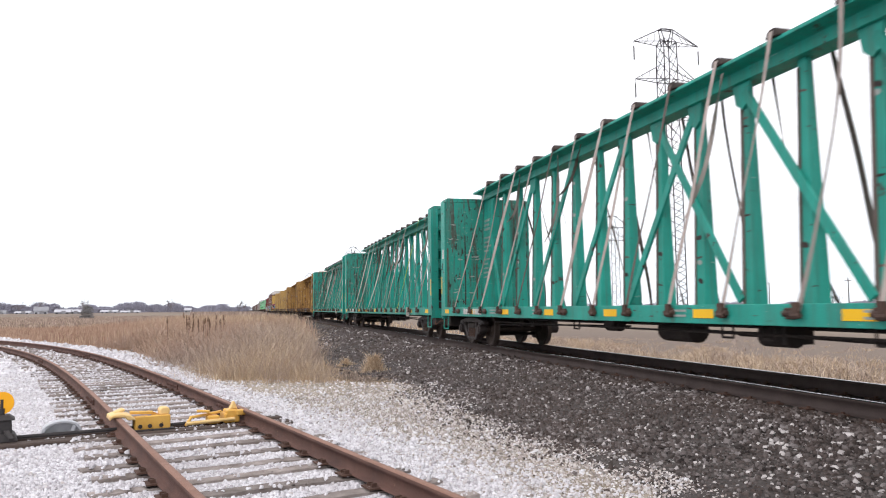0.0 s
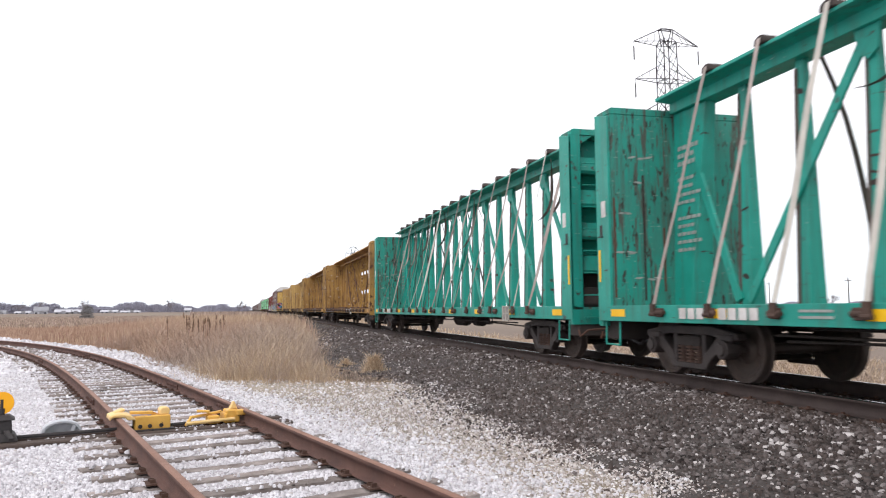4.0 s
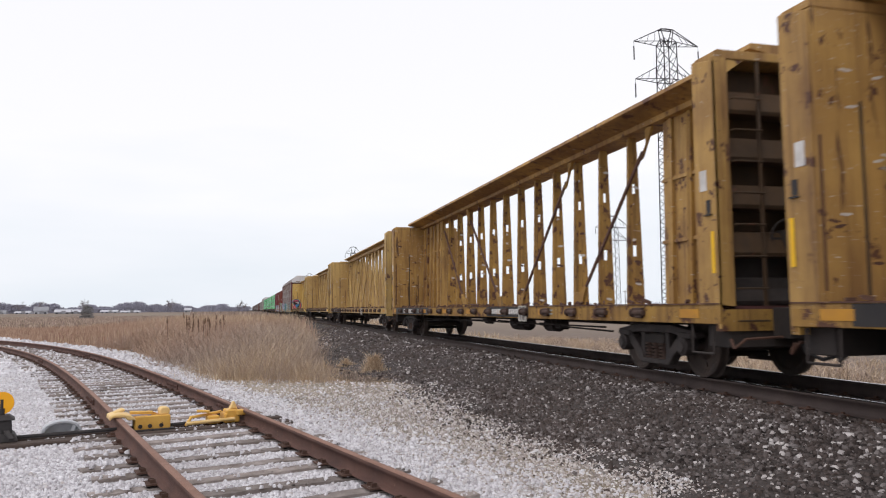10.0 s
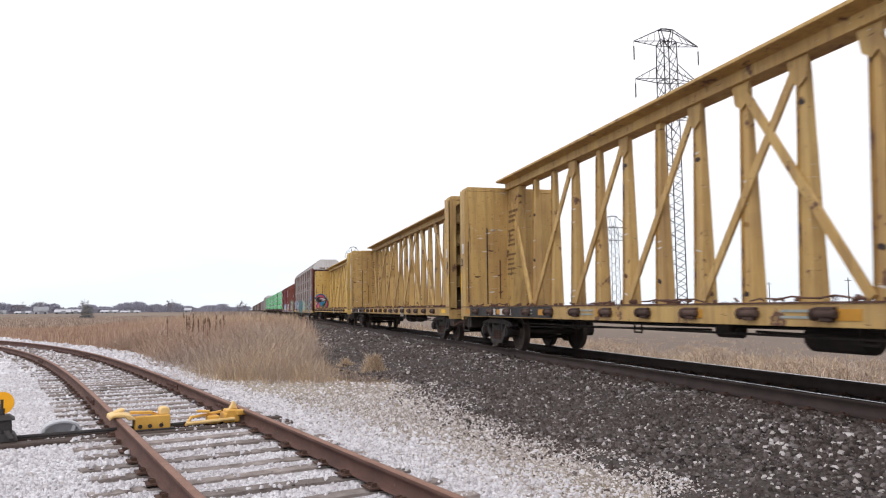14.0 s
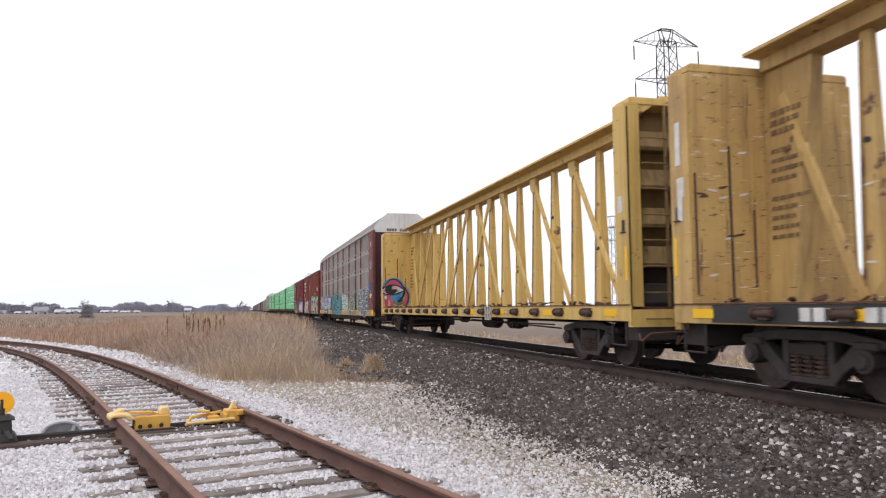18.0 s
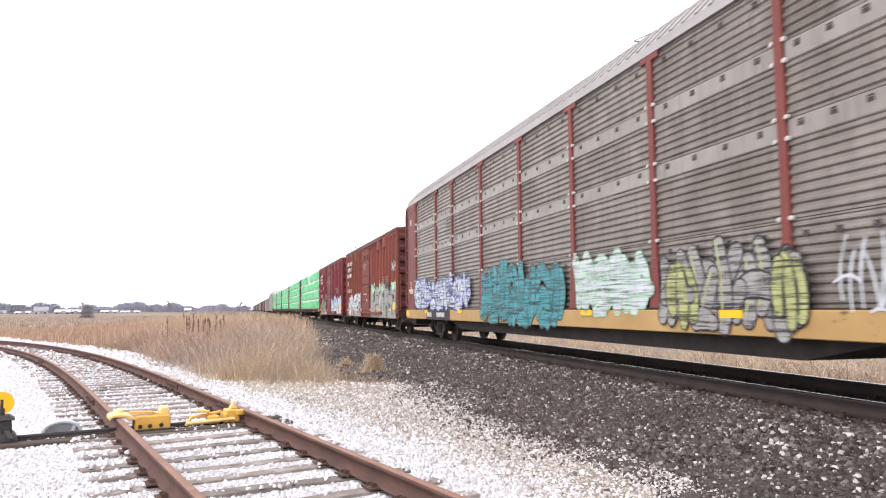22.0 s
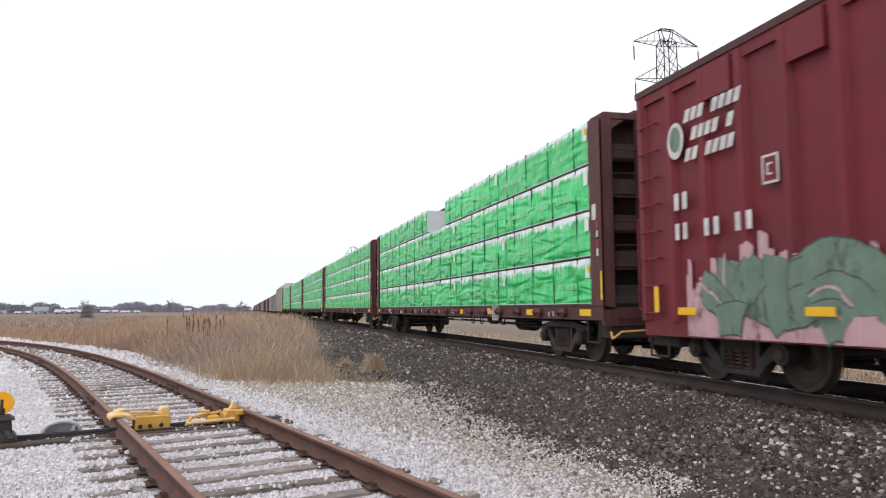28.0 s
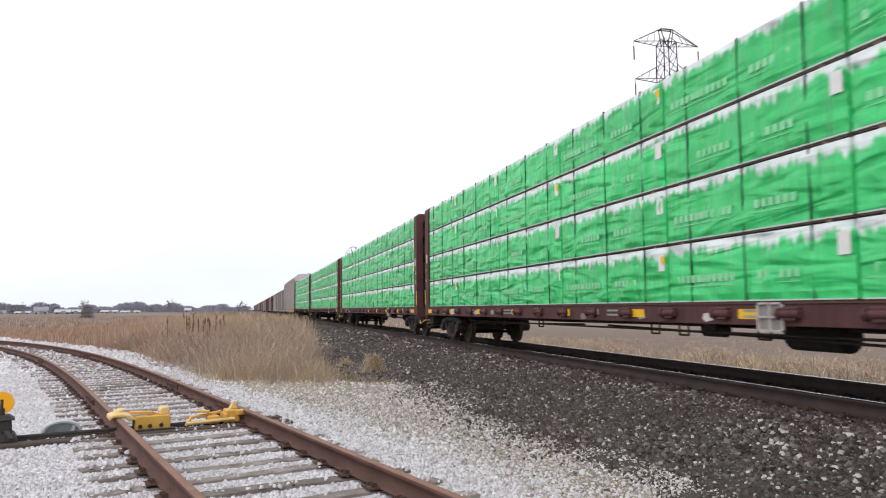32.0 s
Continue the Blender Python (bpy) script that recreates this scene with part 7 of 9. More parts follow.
def lay_stone():
    rng = np.random.default_rng(7)
    side_s = np.arange(-8, 46, 0.1)
    line = np.array([siding_at(s)[:2] for s in side_s])
    head = np.array([siding_at(s)[2] for s in side_s])
    ties = np.array(TIE_S)

    def wob(p):
        return 0.5 * np.sin(p[:, 0] * 1.7 + p[:, 1] * 0.9) + 0.35 * np.sin(p[:, 1] * 2.3 - p[:, 0] * 1.1) + rng.uniform(-0.45, 0.45, len(p))

    def foot(y):
        """Where the ballast bank's foot lies."""
        return 2.72 + 0.45 * np.clip((y - 10) / 8, 0, 1) + 0.6 * np.clip((8.5 - y) / 3.5, 0, 1) - 0.9 * np.clip((y - 20) / 12, 0, 1)

    def siding_place(p):
        """Offset across the siding and distance along it."""
        i = np.empty(len(p), int)
        for k in range(0, len(p), 4000):
            q = p[k:k + 4000]
            i[k:k + 4000] = ((q[:, None] - line[None]) ** 2).sum(2).argmin(1)
        d = p - line[i]
        off = d[:, 0] * np.cos(head[i]) + d[:, 1] * np.sin(head[i])
        along = side_s[i] - d[:, 0] * np.sin(head[i]) + d[:, 1] * np.cos(head[i])
        return off, along

    sets = [(-7.0, 3.2, -7.0, 4.0, 0.10, 0.10), (-5.2, 3.6, 4.0, 8.0, 0.026, 0.039), (-6.5, 4.2, 8.0, 13.0, 0.033, 0.044), (-9, 3.6, 13.0, 20.0, 0.052, 0.058), (-12, 1.0, 20.0, 30.0, 0.12, 0.11), (-22, -5.0, 30.0, 48.0, 0.2, 0.15)]
    white, size_w, mixed, size_m = [], [], [], []
    for x0, x1, y0, y1, gap, big in sets:
        p = scatter(rng, x0, x1, y0, y1, gap)
        w = wob(p)
        yard = grass_front(p) + 0.35 * w < 0.25
        keep = yard & (p[:, 0] + 0.35 * w < foot(p[:, 1]) + 0.6) & (p[:, 0] > -0.30 * p[:, 1] - 2.5)
        bare = (((p[:, 0] - 2.45) * 1.15) ** 2 + ((p[:, 1] - 17.4) * 0.42) ** 2 + 0.25 * w < 0.85) & (rng.random(len(p)) < 0.88)
        keep &= ~bare
        p, w = p[keep], w[keep]
        off, along = siding_place(p)
        rail_ = np.abs(np.abs(off) - GAUGE) < 0.075
        j = np.clip(np.searchsorted(ties, along), 1, len(ties) - 1)
        near_tie = np.minimum(np.abs(along - ties[j]), np.abs(along - ties[j - 1])) < 0.125
        on_tie = near_tie & (np.abs(off) < 1.27)
        drop = rail_ | (on_tie & (rng.random(len(p)) > 0.035 + 0.22 * (np.abs(off) > 1.0)))
        p, w, off, on_tie = p[~drop], w[~drop], off[~drop], on_tie[~drop]
        z = -0.003 + 0.008 * np.clip((1.75 - np.abs(off)) / 0.4, 0, 1) + rng.uniform(-0.012, 0.010, len(p)) + on_tie * 0.045
        z = np.maximum(z, np.where(p[:, 0] > 2.2, np.array([bed_height(x) for x in p[:, 0]]) + rng.uniform(-0.004, 0.008, len(p)), -1))
        s = big * rng.uniform(0.42, 1.3, len(p)) ** 1.3
        # towards the bank and the grass the stone turns brown and small
        u = p[:, 0] + 0.285 * p[:, 1] - 3.95 + 0.22 * w
        dusty = rng.random(len(p)) < np.clip((u + 0.45) / 1.1, 0, 0.93)
        pts = np.column_stack([p, z])
        white.append(pts[~dusty]); size_w.append(s[~dusty])
        half = rng.random(dusty.sum()) < np.where(p[dusty][:, 1] > 11, 0.5, 0.8)
        mixed.append(pts[dusty][half]); size_m.append(s[dusty][half] * 0.72)
    white, size_w, mixed, size_m = np.vstack(white), np.concatenate(size_w), np.vstack(mixed), np.concatenate(size_m)
    stones("gravel_white", "pale grey-white crushed limestone round the siding", white, size_w,
           stone_material("limestone", ((0.0, (0.38, 0.35, 0.365)), (0.18, (0.54, 0.515, 0.54)), (0.6, (0.69, 0.67, 0.70)), (0.92, (0.79, 0.77, 0.80)), (1.0, (0.48, 0.43, 0.41))), 0.9, ((0.52, 0.49, 0.51), 0.5, 0.9)), rng)
    stones("gravel_brown", "dusty brown-grey gravel beside the ballast bank", mixed, size_m,
           stone_material("dusty_stone", ((0.0, (0.25, 0.21, 0.19)), (0.4, (0.45, 0.395, 0.37)), (0.75, (0.61, 0.56, 0.54)), (0.93, (0.70, 0.67, 0.65)), (1.0, (0.17, 0.15, 0.14)))), rng)
    pts, size = [], []
    for y0, y1, gap, big in ((-8.0, 4.2, 0.11, 0.11), (4.2, 9.0, 0.038, 0.048), (9.0, 16.0, 0.046, 0.054), (16.0, 26.0, 0.075, 0.08), (26.0, 50.0, 0.15, 0.13)):
        p = scatter(rng, 2.2, 6.35, y0, y1, gap)
        w = wob(p)
        p = p[rng.random(len(p)) < np.clip((p[:, 0] + 0.3 * w - foot(p[:, 1]) + 0.35) / 0.8, 0.05, 1)]
        z = np.maximum(np.array([bed_height(x) for x in p[:, 0]]), -0.012) + rng.uniform(-0.01, 0.02, len(p))
        pts.append(np.column_stack([p, z]))
        # coarse near the rail and at the near end, fine dirt-choked chips in the middle of the slope
        coarse = np.clip(0.72 + 0.5 * np.clip((p[:, 0] - 4.9) / 1.0, 0, 1) + 0.3 * np.sin(p[:, 0] * 1.3 + p[:, 1] * 0.8) * np.sin(p[:, 1] * 0.55 + 1), 0.5, 1.5)
        size.append(big * coarse * rng.uniform(0.5, 1.35, len(p)) ** 1.4)
    p = scatter(rng, 2.6, 6.35, 4.2, 18.0, 0.21)
    p = p[rng.random(len(p)) < np.clip(0.25 + 0.5 * (p[:, 0] - 4.4), 0.18, 0.95)]
    pts.append(np.column_stack([p, np.array([bed_height(x) for x in p[:, 0]]) + rng.uniform(0.0, 0.025, len(p))]))
    size.append(rng.uniform(0.06, 0.105, len(p)))
    for y0, y1, gap in ((3.0, 16.0, 0.09),):
        p = scatter(rng, 6.7, 7.9, y0, y1, gap)
        pts.append(np.column_stack([p, np.full(len(p), BED_TOP + 0.005)]))
        size.append(0.07 * rng.uniform(0.6, 1.2, len(p)))
    stones("ballast_stone", "dark grey crushed ballast with a few white stones", np.vstack(pts), np.concatenate(size),
           stone_material("trap_rock", ((0.0, (0.022, 0.017, 0.016)), (0.35, (0.075, 0.058, 0.053)), (0.7, (0.115, 0.096, 0.092)), (0.92, (0.23, 0.205, 0.202)), (0.975, (0.54, 0.50, 0.49))), 0.75, ((0.075, 0.052, 0.043), 0.38, 0.55)), rng)


lay_stone()


# ---- dry grass ----
def blade_material(name, stops):
    m = stone_material(name, stops, 0.85)
    return m


def blades(name, label, pts, height, width, lean, material, rng, away=None):
    """Dry stems at pts: each a bent ribbon of two pieces."""
    n = len(pts)
    a, b = rng.uniform(0, 6.283, n), (rng.uniform(0, 6.283, n) if away is None else away)
    side = np.stack([np.cos(a), np.sin(a), np.zeros(n)], 1) * (width / 2)[:, None]
    tip = np.stack([np.cos(b), np.sin(b), np.zeros(n)], 1) * (lean * height)[:, None]
    up = np.array([0, 0, 1.0])[None] * height[:, None]
    droop = (lean * rng.uniform(0.2, 0.9, n))[:, None]
    mid, high, top = pts + up * 0.45 + tip * 0.16, pts + up * 0.8 + tip * 0.5, pts + up * (1.0 - 0.25 * droop) + tip * 1.05
    v = np.stack([pts - side, pts + side, mid - side * 0.85, mid + side * 0.85, high - side * 0.6, high + side * 0.6, top - side * 0.2, top + side * 0.2], 1)
    f = np.array([(0, 1, 3, 2), (2, 3, 5, 4), (4, 5, 7, 6)])
    faces = (f[None] + (np.arange(n) * 8)[:, None, None]).reshape(-1, 4)
    return tagged(bulk(name, v.reshape(-1, 3), faces, material), label, "dry grass", kind="stuff")


def meadow():
    rng = np.random.default_rng(11)
    straw = blade_material("straw", ((0.0, (0.30, 0.205, 0.14)), (0.3, (0.46, 0.335, 0.225)), (0.7, (0.60, 0.46, 0.32)), (1.0, (0.70, 0.57, 0.43))))
    mauve = blade_material("grey_brown_stems", ((0.0, (0.22, 0.16, 0.135)), (0.4, (0.37, 0.285, 0.24)), (0.8, (0.49, 0.385, 0.32)), (1.0, (0.58, 0.47, 0.375))))
    rust = blade_material("russet_reeds", ((0.0, (0.28, 0.165, 0.125)), (0.5, (0.44, 0.295, 0.22)), (1.0, (0.55, 0.40, 0.30))))

    def soil(p):
        return np.array([soil_height(x, y) for x, y in p]) - 0.02

    def patch(x, y, s):
        return np.sin(x * s + 1.0) * np.sin(y * s * 0.7 + 2.0) + 0.6 * np.sin(x * s * 2.3 - y * s * 1.1)

    def between(p):
        """The strip between the siding and the bank."""
        w = 0.5 * np.sin(p[:, 0] * 1.9) + rng.uniform(-0.4, 0.4, len(p)) + 0.5 * np.sin(p[:, 0] * 0.8 + p[:, 1] * 0.5)
        front = grass_front(p) + w * 0.35
        right = 1.62 + 0.05 * (p[:, 1] - 15.5) + 0.4 * np.clip((p[:, 1] - 20) / 6, 0, 1) + 0.3 * w - p[:, 0]
        return np.minimum(front, right * 1.6)

    # the strip grows in clumps, each spreading out from its middle
    c = scatter(rng, -20, 3.4, 13.5, 36, 0.25)
    dc = between(c)
    c = c[(dc > 0.02) & (rng.random(len(c)) < np.where(dc < 2.6, 1.0, 0.6))]
    spread = rng.uniform(0.05, 0.15, len(c))
    tone = patch(c[:, 0], c[:, 1], 0.35) + rng.uniform(-1.1, 1.1, len(c)) + 0.5 * ((c[:, 0] > -4) & (c[:, 0] < 0.2)) + 0.3 * (c[:, 1] > 19)
    size = rng.uniform(0.45, 1.15, len(c))
    i = np.repeat(np.arange(len(c)), 34)
    r = rng.normal(0, 1, (len(i), 2))
    p = c[i] + r * spread[i][:, None]
    d = np.maximum(between(p), 0.02)
    low = np.clip((p[:, 0] / p[:, 1] + 0.24) / 0.15, 0, 1)
    h = (0.66 + 0.72 * low + 0.15 * patch(p[:, 0], p[:, 1], 0.9) + 0.10 * patch(p[:, 0], p[:, 1], 2.3)) * np.clip(0.34 + d * 0.27 + 0.16 * patch(p[:, 0], p[:, 1], 1.7), 0.25, 1) * size[i] * rng.beta(2.6, 1.4, len(p)) * 1.2
    h = np.clip(h, 0.10, 1.5)
    pts = np.column_stack([p, soil(p)])
    away = np.arctan2(r[:, 1], r[:, 0]) + rng.normal(0, 0.7, len(p))
    kind = tone[i]
    reed = (p[:, 1] > 23) & (p[:, 0] < 0.0) & (rng.random(len(p)) < 0.6)
    for sel, mat, nm in ((~reed & (kind < 0.25), straw, "straw-coloured tall dry grass beside the siding"), (~reed & (kind >= 0.25), mauve, "grey-brown dead weed stems in the grass"), (reed, rust, "russet dry reeds beside the siding")):
        k = sel.sum()
        blades("tall_grass", nm, pts[sel], h[sel], rng.uniform(0.0028, 0.0062, k) * np.where(p[sel][:, 1] > 22, 1.6, 1.0), rng.beta(1.5, 1.6, k) * 1.45 + 0.06, mat, rng, away[sel])
    # short, trampled fringe before the tall grass
    p = scatter(rng, -12, 3.0, 12.0, 32, 0.07)
    d = between(p)
    p = p[(d > -0.9) & (d < 0.3) & (rng.random(len(p)) < np.clip(0.55 + 0.6 * d, 0.03, 1))]
    blades("low_grass", "short trampled straw along the gravel's edge", np.column_stack([p, soil(p)]), rng.uniform(0.05, 0.22, len(p)), rng.uniform(0.006, 0.012, len(p)), rng.uniform(0.3, 1.2, len(p)), straw, rng)
    # reeds and fields further on
    p = scatter(rng, -46, 3.6, 36, 80, 0.19)
    d = between(p)
    p = p[d > 0]
    low = np.clip((p[:, 0] / p[:, 1] + 0.20) / 0.14, 0, 1)
    h = (0.45 + 0.95 * low) * rng.uniform(0.5, 1.05, len(p)) + 0.10 * patch(p[:, 0], p[:, 1], 0.3)
    pts = np.column_stack([p, soil(p)])
    sel = patch(p[:, 0], p[:, 1], 0.22) + rng.uniform(-0.7, 0.7, len(p)) > 0.1 - 1.6 * (1 - low)
    blades("tall_grass", "russet reeds in the field", pts[sel], h[sel], rng.uniform(0.02, 0.04, sel.sum()), rng.uniform(0.03, 0.2, sel.sum()), rust, rng)
    blades("tall_grass", "straw-coloured tall grass in the field", pts[~sel], h[~sel], rng.uniform(0.02, 0.04, (~sel).sum()), rng.uniform(0.03, 0.2, (~sel).sum()), straw, rng)
    p = scatter(rng, -95, 4.0, 80, 230, 0.75)
    p = p[(p[:, 0] < 3.6) & (p[:, 0] > -0.5 * p[:, 1])]
    h = np.where(p[:, 0] > -0.07 * p[:, 1], 1.4, 0.35) * rng.uniform(0.6, 1.05, len(p))
    blades("tall_grass", "grey-brown grass far off in the field", np.column_stack([p, soil(p)]), h, rng.uniform(0.1, 0.2, len(p)), rng.uniform(0.03, 0.2, len(p)), mauve, rng)
    # beyond the main track: low tufts that thin out over bare soil
    c = scatter(rng, TRACK_X + 3.4, 30, 4, 46, 0.42)
    thick_ = patch(c[:, 0], c[:, 1], 0.55)
    c = c[rng.random(len(c)) < np.clip(1.75 - (c[:, 0] - 11.0) / 7.0 + 0.4 * thick_, 0.06, 1)]
    i = np.repeat(np.arange(len(c)), 22)
    r = rng.normal(0, 1, (len(i), 2))
    p = c[i] + r * 0.13
    h = (rng.uniform(0.22, 0.66, len(c)))[i] * rng.beta(2.4, 1.6, len(p)) * 1.3 * np.clip(1.15 - (p[:, 0] - 11) / 16, 0.4, 1)
    pale = rng.random(len(c))[i] < 0.55
    away = np.arctan2(r[:, 1], r[:, 0]) + rng.normal(0, 0.8, len(p))
    for sel, mat, nm in ((pale, straw, "pale tufts of dry grass beyond the main line"), (~pale, mauve, "grey-brown tufts of dry grass beyond the main line")):
        k = sel.sum()
        blades("tall_grass", nm, np.column_stack([p[sel], soil(p[sel])]), np.clip(h[sel], 0.06, 1), rng.uniform(0.008, 0.016, k), rng.uniform(0.4, 1.3, k), mat, rng, away[sel])
    p = scatter(rng, TRACK_X + 3.6, 70, 46, 160, 0.75)
    p = p[p[:, 0] < TRACK_X + 6 + 0.05 * p[:, 1] + 3 * rng.random(len(p))]
    h = 0.4 * rng.uniform(0.5, 1.2, len(p))
    blades("tall_grass", "dry grass far beyond the main line", np.column_stack([p, soil(p)]), h, rng.uniform(0.06, 0.1, len(p)), rng.uniform(0.1, 0.5, len(p)), straw, rng)
    # litter of broken straw on bare soil where the strip ends against the bank
    p = rng.normal(0, 1, (1500, 2)) * (0.75, 1.9) + (2.45, 17.6)
    p = p[(between(p) < 0.3) & (p[:, 0] < 3.2)]
    z = np.array([max(bed_height(x), soil_height(x, y)) for x, y in p]) + 0.004
    k = len(p)
    blades("straw_litter", "flattened straw litter on dark soil by the bank", np.column_stack([p, z]), rng.uniform(0.02, 0.06, k), rng.uniform(0.006, 0.012, k), rng.uniform(1.5, 4.0, k), mauve, rng)
    # two small tufts at the foot of the bank
    for x, y, r, hh, n in ((2.95, 18.0, 0.26, 0.52, 800), (2.62, 20.6, 0.22, 0.27, 320)):
        q = rng.normal(0, 1, (n, 2)) * r * 0.5
        z = np.array([max(bed_height(x + a), soil_height(x + a, y + b)) for a, b in q])
        hh_ = hh * rng.uniform(0.5, 1.1, n) * np.exp(-(q ** 2).sum(1) / (r * r))
        t = blades("grass_tuft", "small tuft of dry grass at the foot of the bank", np.column_stack([q + (x, y), z - 0.02]), np.maximum(hh_, 0.06), rng.uniform(0.008, 0.014, n), rng.uniform(0.2, 0.7, n), straw, rng)
    # dark seed heads standing above the reeds
    g = Geo()
    rnd = random.Random(3)
    for _ in range(34):
        x, y = rnd.uniform(-2.7, -0.9), rnd.uniform(27, 36)
        z = soil_height(x, y)
        top = 1.25 + rnd.uniform(-0.45, 0.2)
        dx = rnd.uniform(-0.12, 0.12)
        g.rod((x, y, z), (x + dx, y, z + top), 0.008, 3)
        g.rod((x + dx, y, z + top - 0.03), (x + dx * 1.2, y + 0.02, z + top + rnd.uniform(0.12, 0.22)), 0.034, 5, 0.012)
    tagged(part("seed_heads", g, M["seed"]), "dark seed heads on dead reeds", "reeds", kind="stuff")


meadow()


# ---- derail and its stand on the siding ----
def on_siding(s, u, v=0.0, z=0.0):
    """A pose u metres right of the siding's centre line at s."""
    x, y, t = siding_at(s)
    return Matrix.Translation((x + u * math.cos(t) - v * math.sin(t), y + u * math.sin(t) + v * math.cos(t), z)) @ pose(0, 0, 0, 0, 0, math.degrees(t))


def derail():
    T = SIDE_TOP
    d = thing("derail", "chipped yellow derail clamped between the siding's rails", "derail", at=on_siding(4.15, 0, 0, 0))
    # shoe over the first rail
    part("derail_shoe", Geo().prism([(-0.86, T - 0.02), (-0.86, T + 0.035), (-0.80, T + 0.052), (-0.72, T + 0.056), (-0.62, T + 0.03), (-0.56, T - 0.03), (-0.66, T - 0.03), (-0.69, T + 0.012), (-0.82, T + 0.012)], "y", -0.16, 0.17), M["derail_pale"], d, "sun-bleached casting over the rail head", bevel=0.012)
    part("derail_horn", Geo().prism([(-0.82, T + 0.03), (-0.70, T + 0.05), (-0.66, T + 0.07), (-0.69, T + 0.10), (-0.79, T + 0.06)], "y", 0.03, 0.15), M["derail_pale"], d, bevel=0.012)
    part("guide_box", Geo().box(-0.58, -0.40, -0.13, 0.06, 0.06, T - 0.005).box(-0.37, -0.17, -0.13, 0.06, 0.06, T + 0.0).box(-0.58, -0.17, -0.15, -0.125, 0.05, T + 0.01), M["derail"], d, "yellow guide box", bevel=0.012)
    part("guide_lug", Geo().prism([(-0.29, T), (-0.17, T), (-0.17, T + 0.075), (-0.20, T + 0.095), (-0.26, T + 0.095), (-0.29, T + 0.07)], "y", -0.09, 0.07), M["derail_pale"], d, bevel=0.015)
    for u in (-0.52, -0.41, -0.28):
        part("bolt", lambda: Geo().rod((0, -0.16, 0.10), (0, -0.175, 0.10), 0.026, 6), M["cast"], d, key="derail_bolt", at=pose(u, 0, 0))
    part("hinge_bar", Geo().bar((-0.62, 0.0, T + 0.045), (-0.36, -0.02, T + 0.03), 0.09, 0.035, (0, 0, 1)).bar((-0.40, 0.02, T + 0.04), (-0.28, 0.1, T - 0.02), 0.05, 0.03, (0, 0, 1)), M["derail"], d, bevel=0.006)
    part("base_plate", Geo().box(-0.66, -0.12, -0.2, 0.16, 0.03, 0.062), M["cast"], d, bevel=0.006)
    # block against the second rail
    part("rail_block", Geo().box(0.52, 0.69, -0.11, 0.11, 0.05, T + 0.0).box(0.49, 0.54, -0.13, 0.13, 0.05, T - 0.04), M["derail"], d, "yellow rail block", bevel=0.014)
    part("block_spike", Geo().prism([(0.57, T), (0.68, T), (0.655, T + 0.05), (0.64, T + 0.10), (0.62, T + 0.10), (0.60, T + 0.05)], "y", -0.04, 0.04), M["derail_pale"], d, "pointed locking lug", bevel=0.01)
    part("block_ear", Geo().box(0.64, 0.76, -0.16, -0.05, T - 0.07, T + 0.0).box(0.30, 0.44, -0.1, 0.1, 0.05, T - 0.06), M["derail"], d, bevel=0.012)
    part("crank_link", Geo().bar((0.48, 0.0, T - 0.02), (0.10, 0.06, 0.13), 0.05, 0.03, (0, 0, 1)).bar((0.33, -0.02, T - 0.01), (0.18, 0.03, T + 0.0), 0.06, 0.03, (0, 0, 1)).bar((0.12, 0.06, 0.14), (0.02, -0.1, 0.06), 0.03, 0.03, (0, 0, 1)), M["derail"], d, "thin yellow links", bevel=0.005)
    part("pipe_rod", Geo().rod((0.02, -0.14, 0.085), (0.62, -0.12, 0.10), 0.022, 8), M["derail_pale"], d)
    part("throw_rod", Geo().rod((-2.0, -0.03, 0.075), (-0.6, -0.03, 0.075), 0.022, 8).rod((-0.6, -0.03, 0.075), (0.5, 0.0, 0.075), 0.02, 8), M["cast"], d, "dark throw rod")
    # two long head-block timbers carry the stand
    for v in (-0.24, 0.20):
        tb = thing("head_block_tie", "long dark head-block timber under the derail stand", "railroad tie", "head-block ties", at=on_siding(4.15, 0, v, T - 0.165))
        part("timber", lambda: Geo().box(-2.25, 1.32, -0.115, 0.115, -0.15, 0.0), M["tie_wet"], tb, bevel=0.014, key="head_timber")


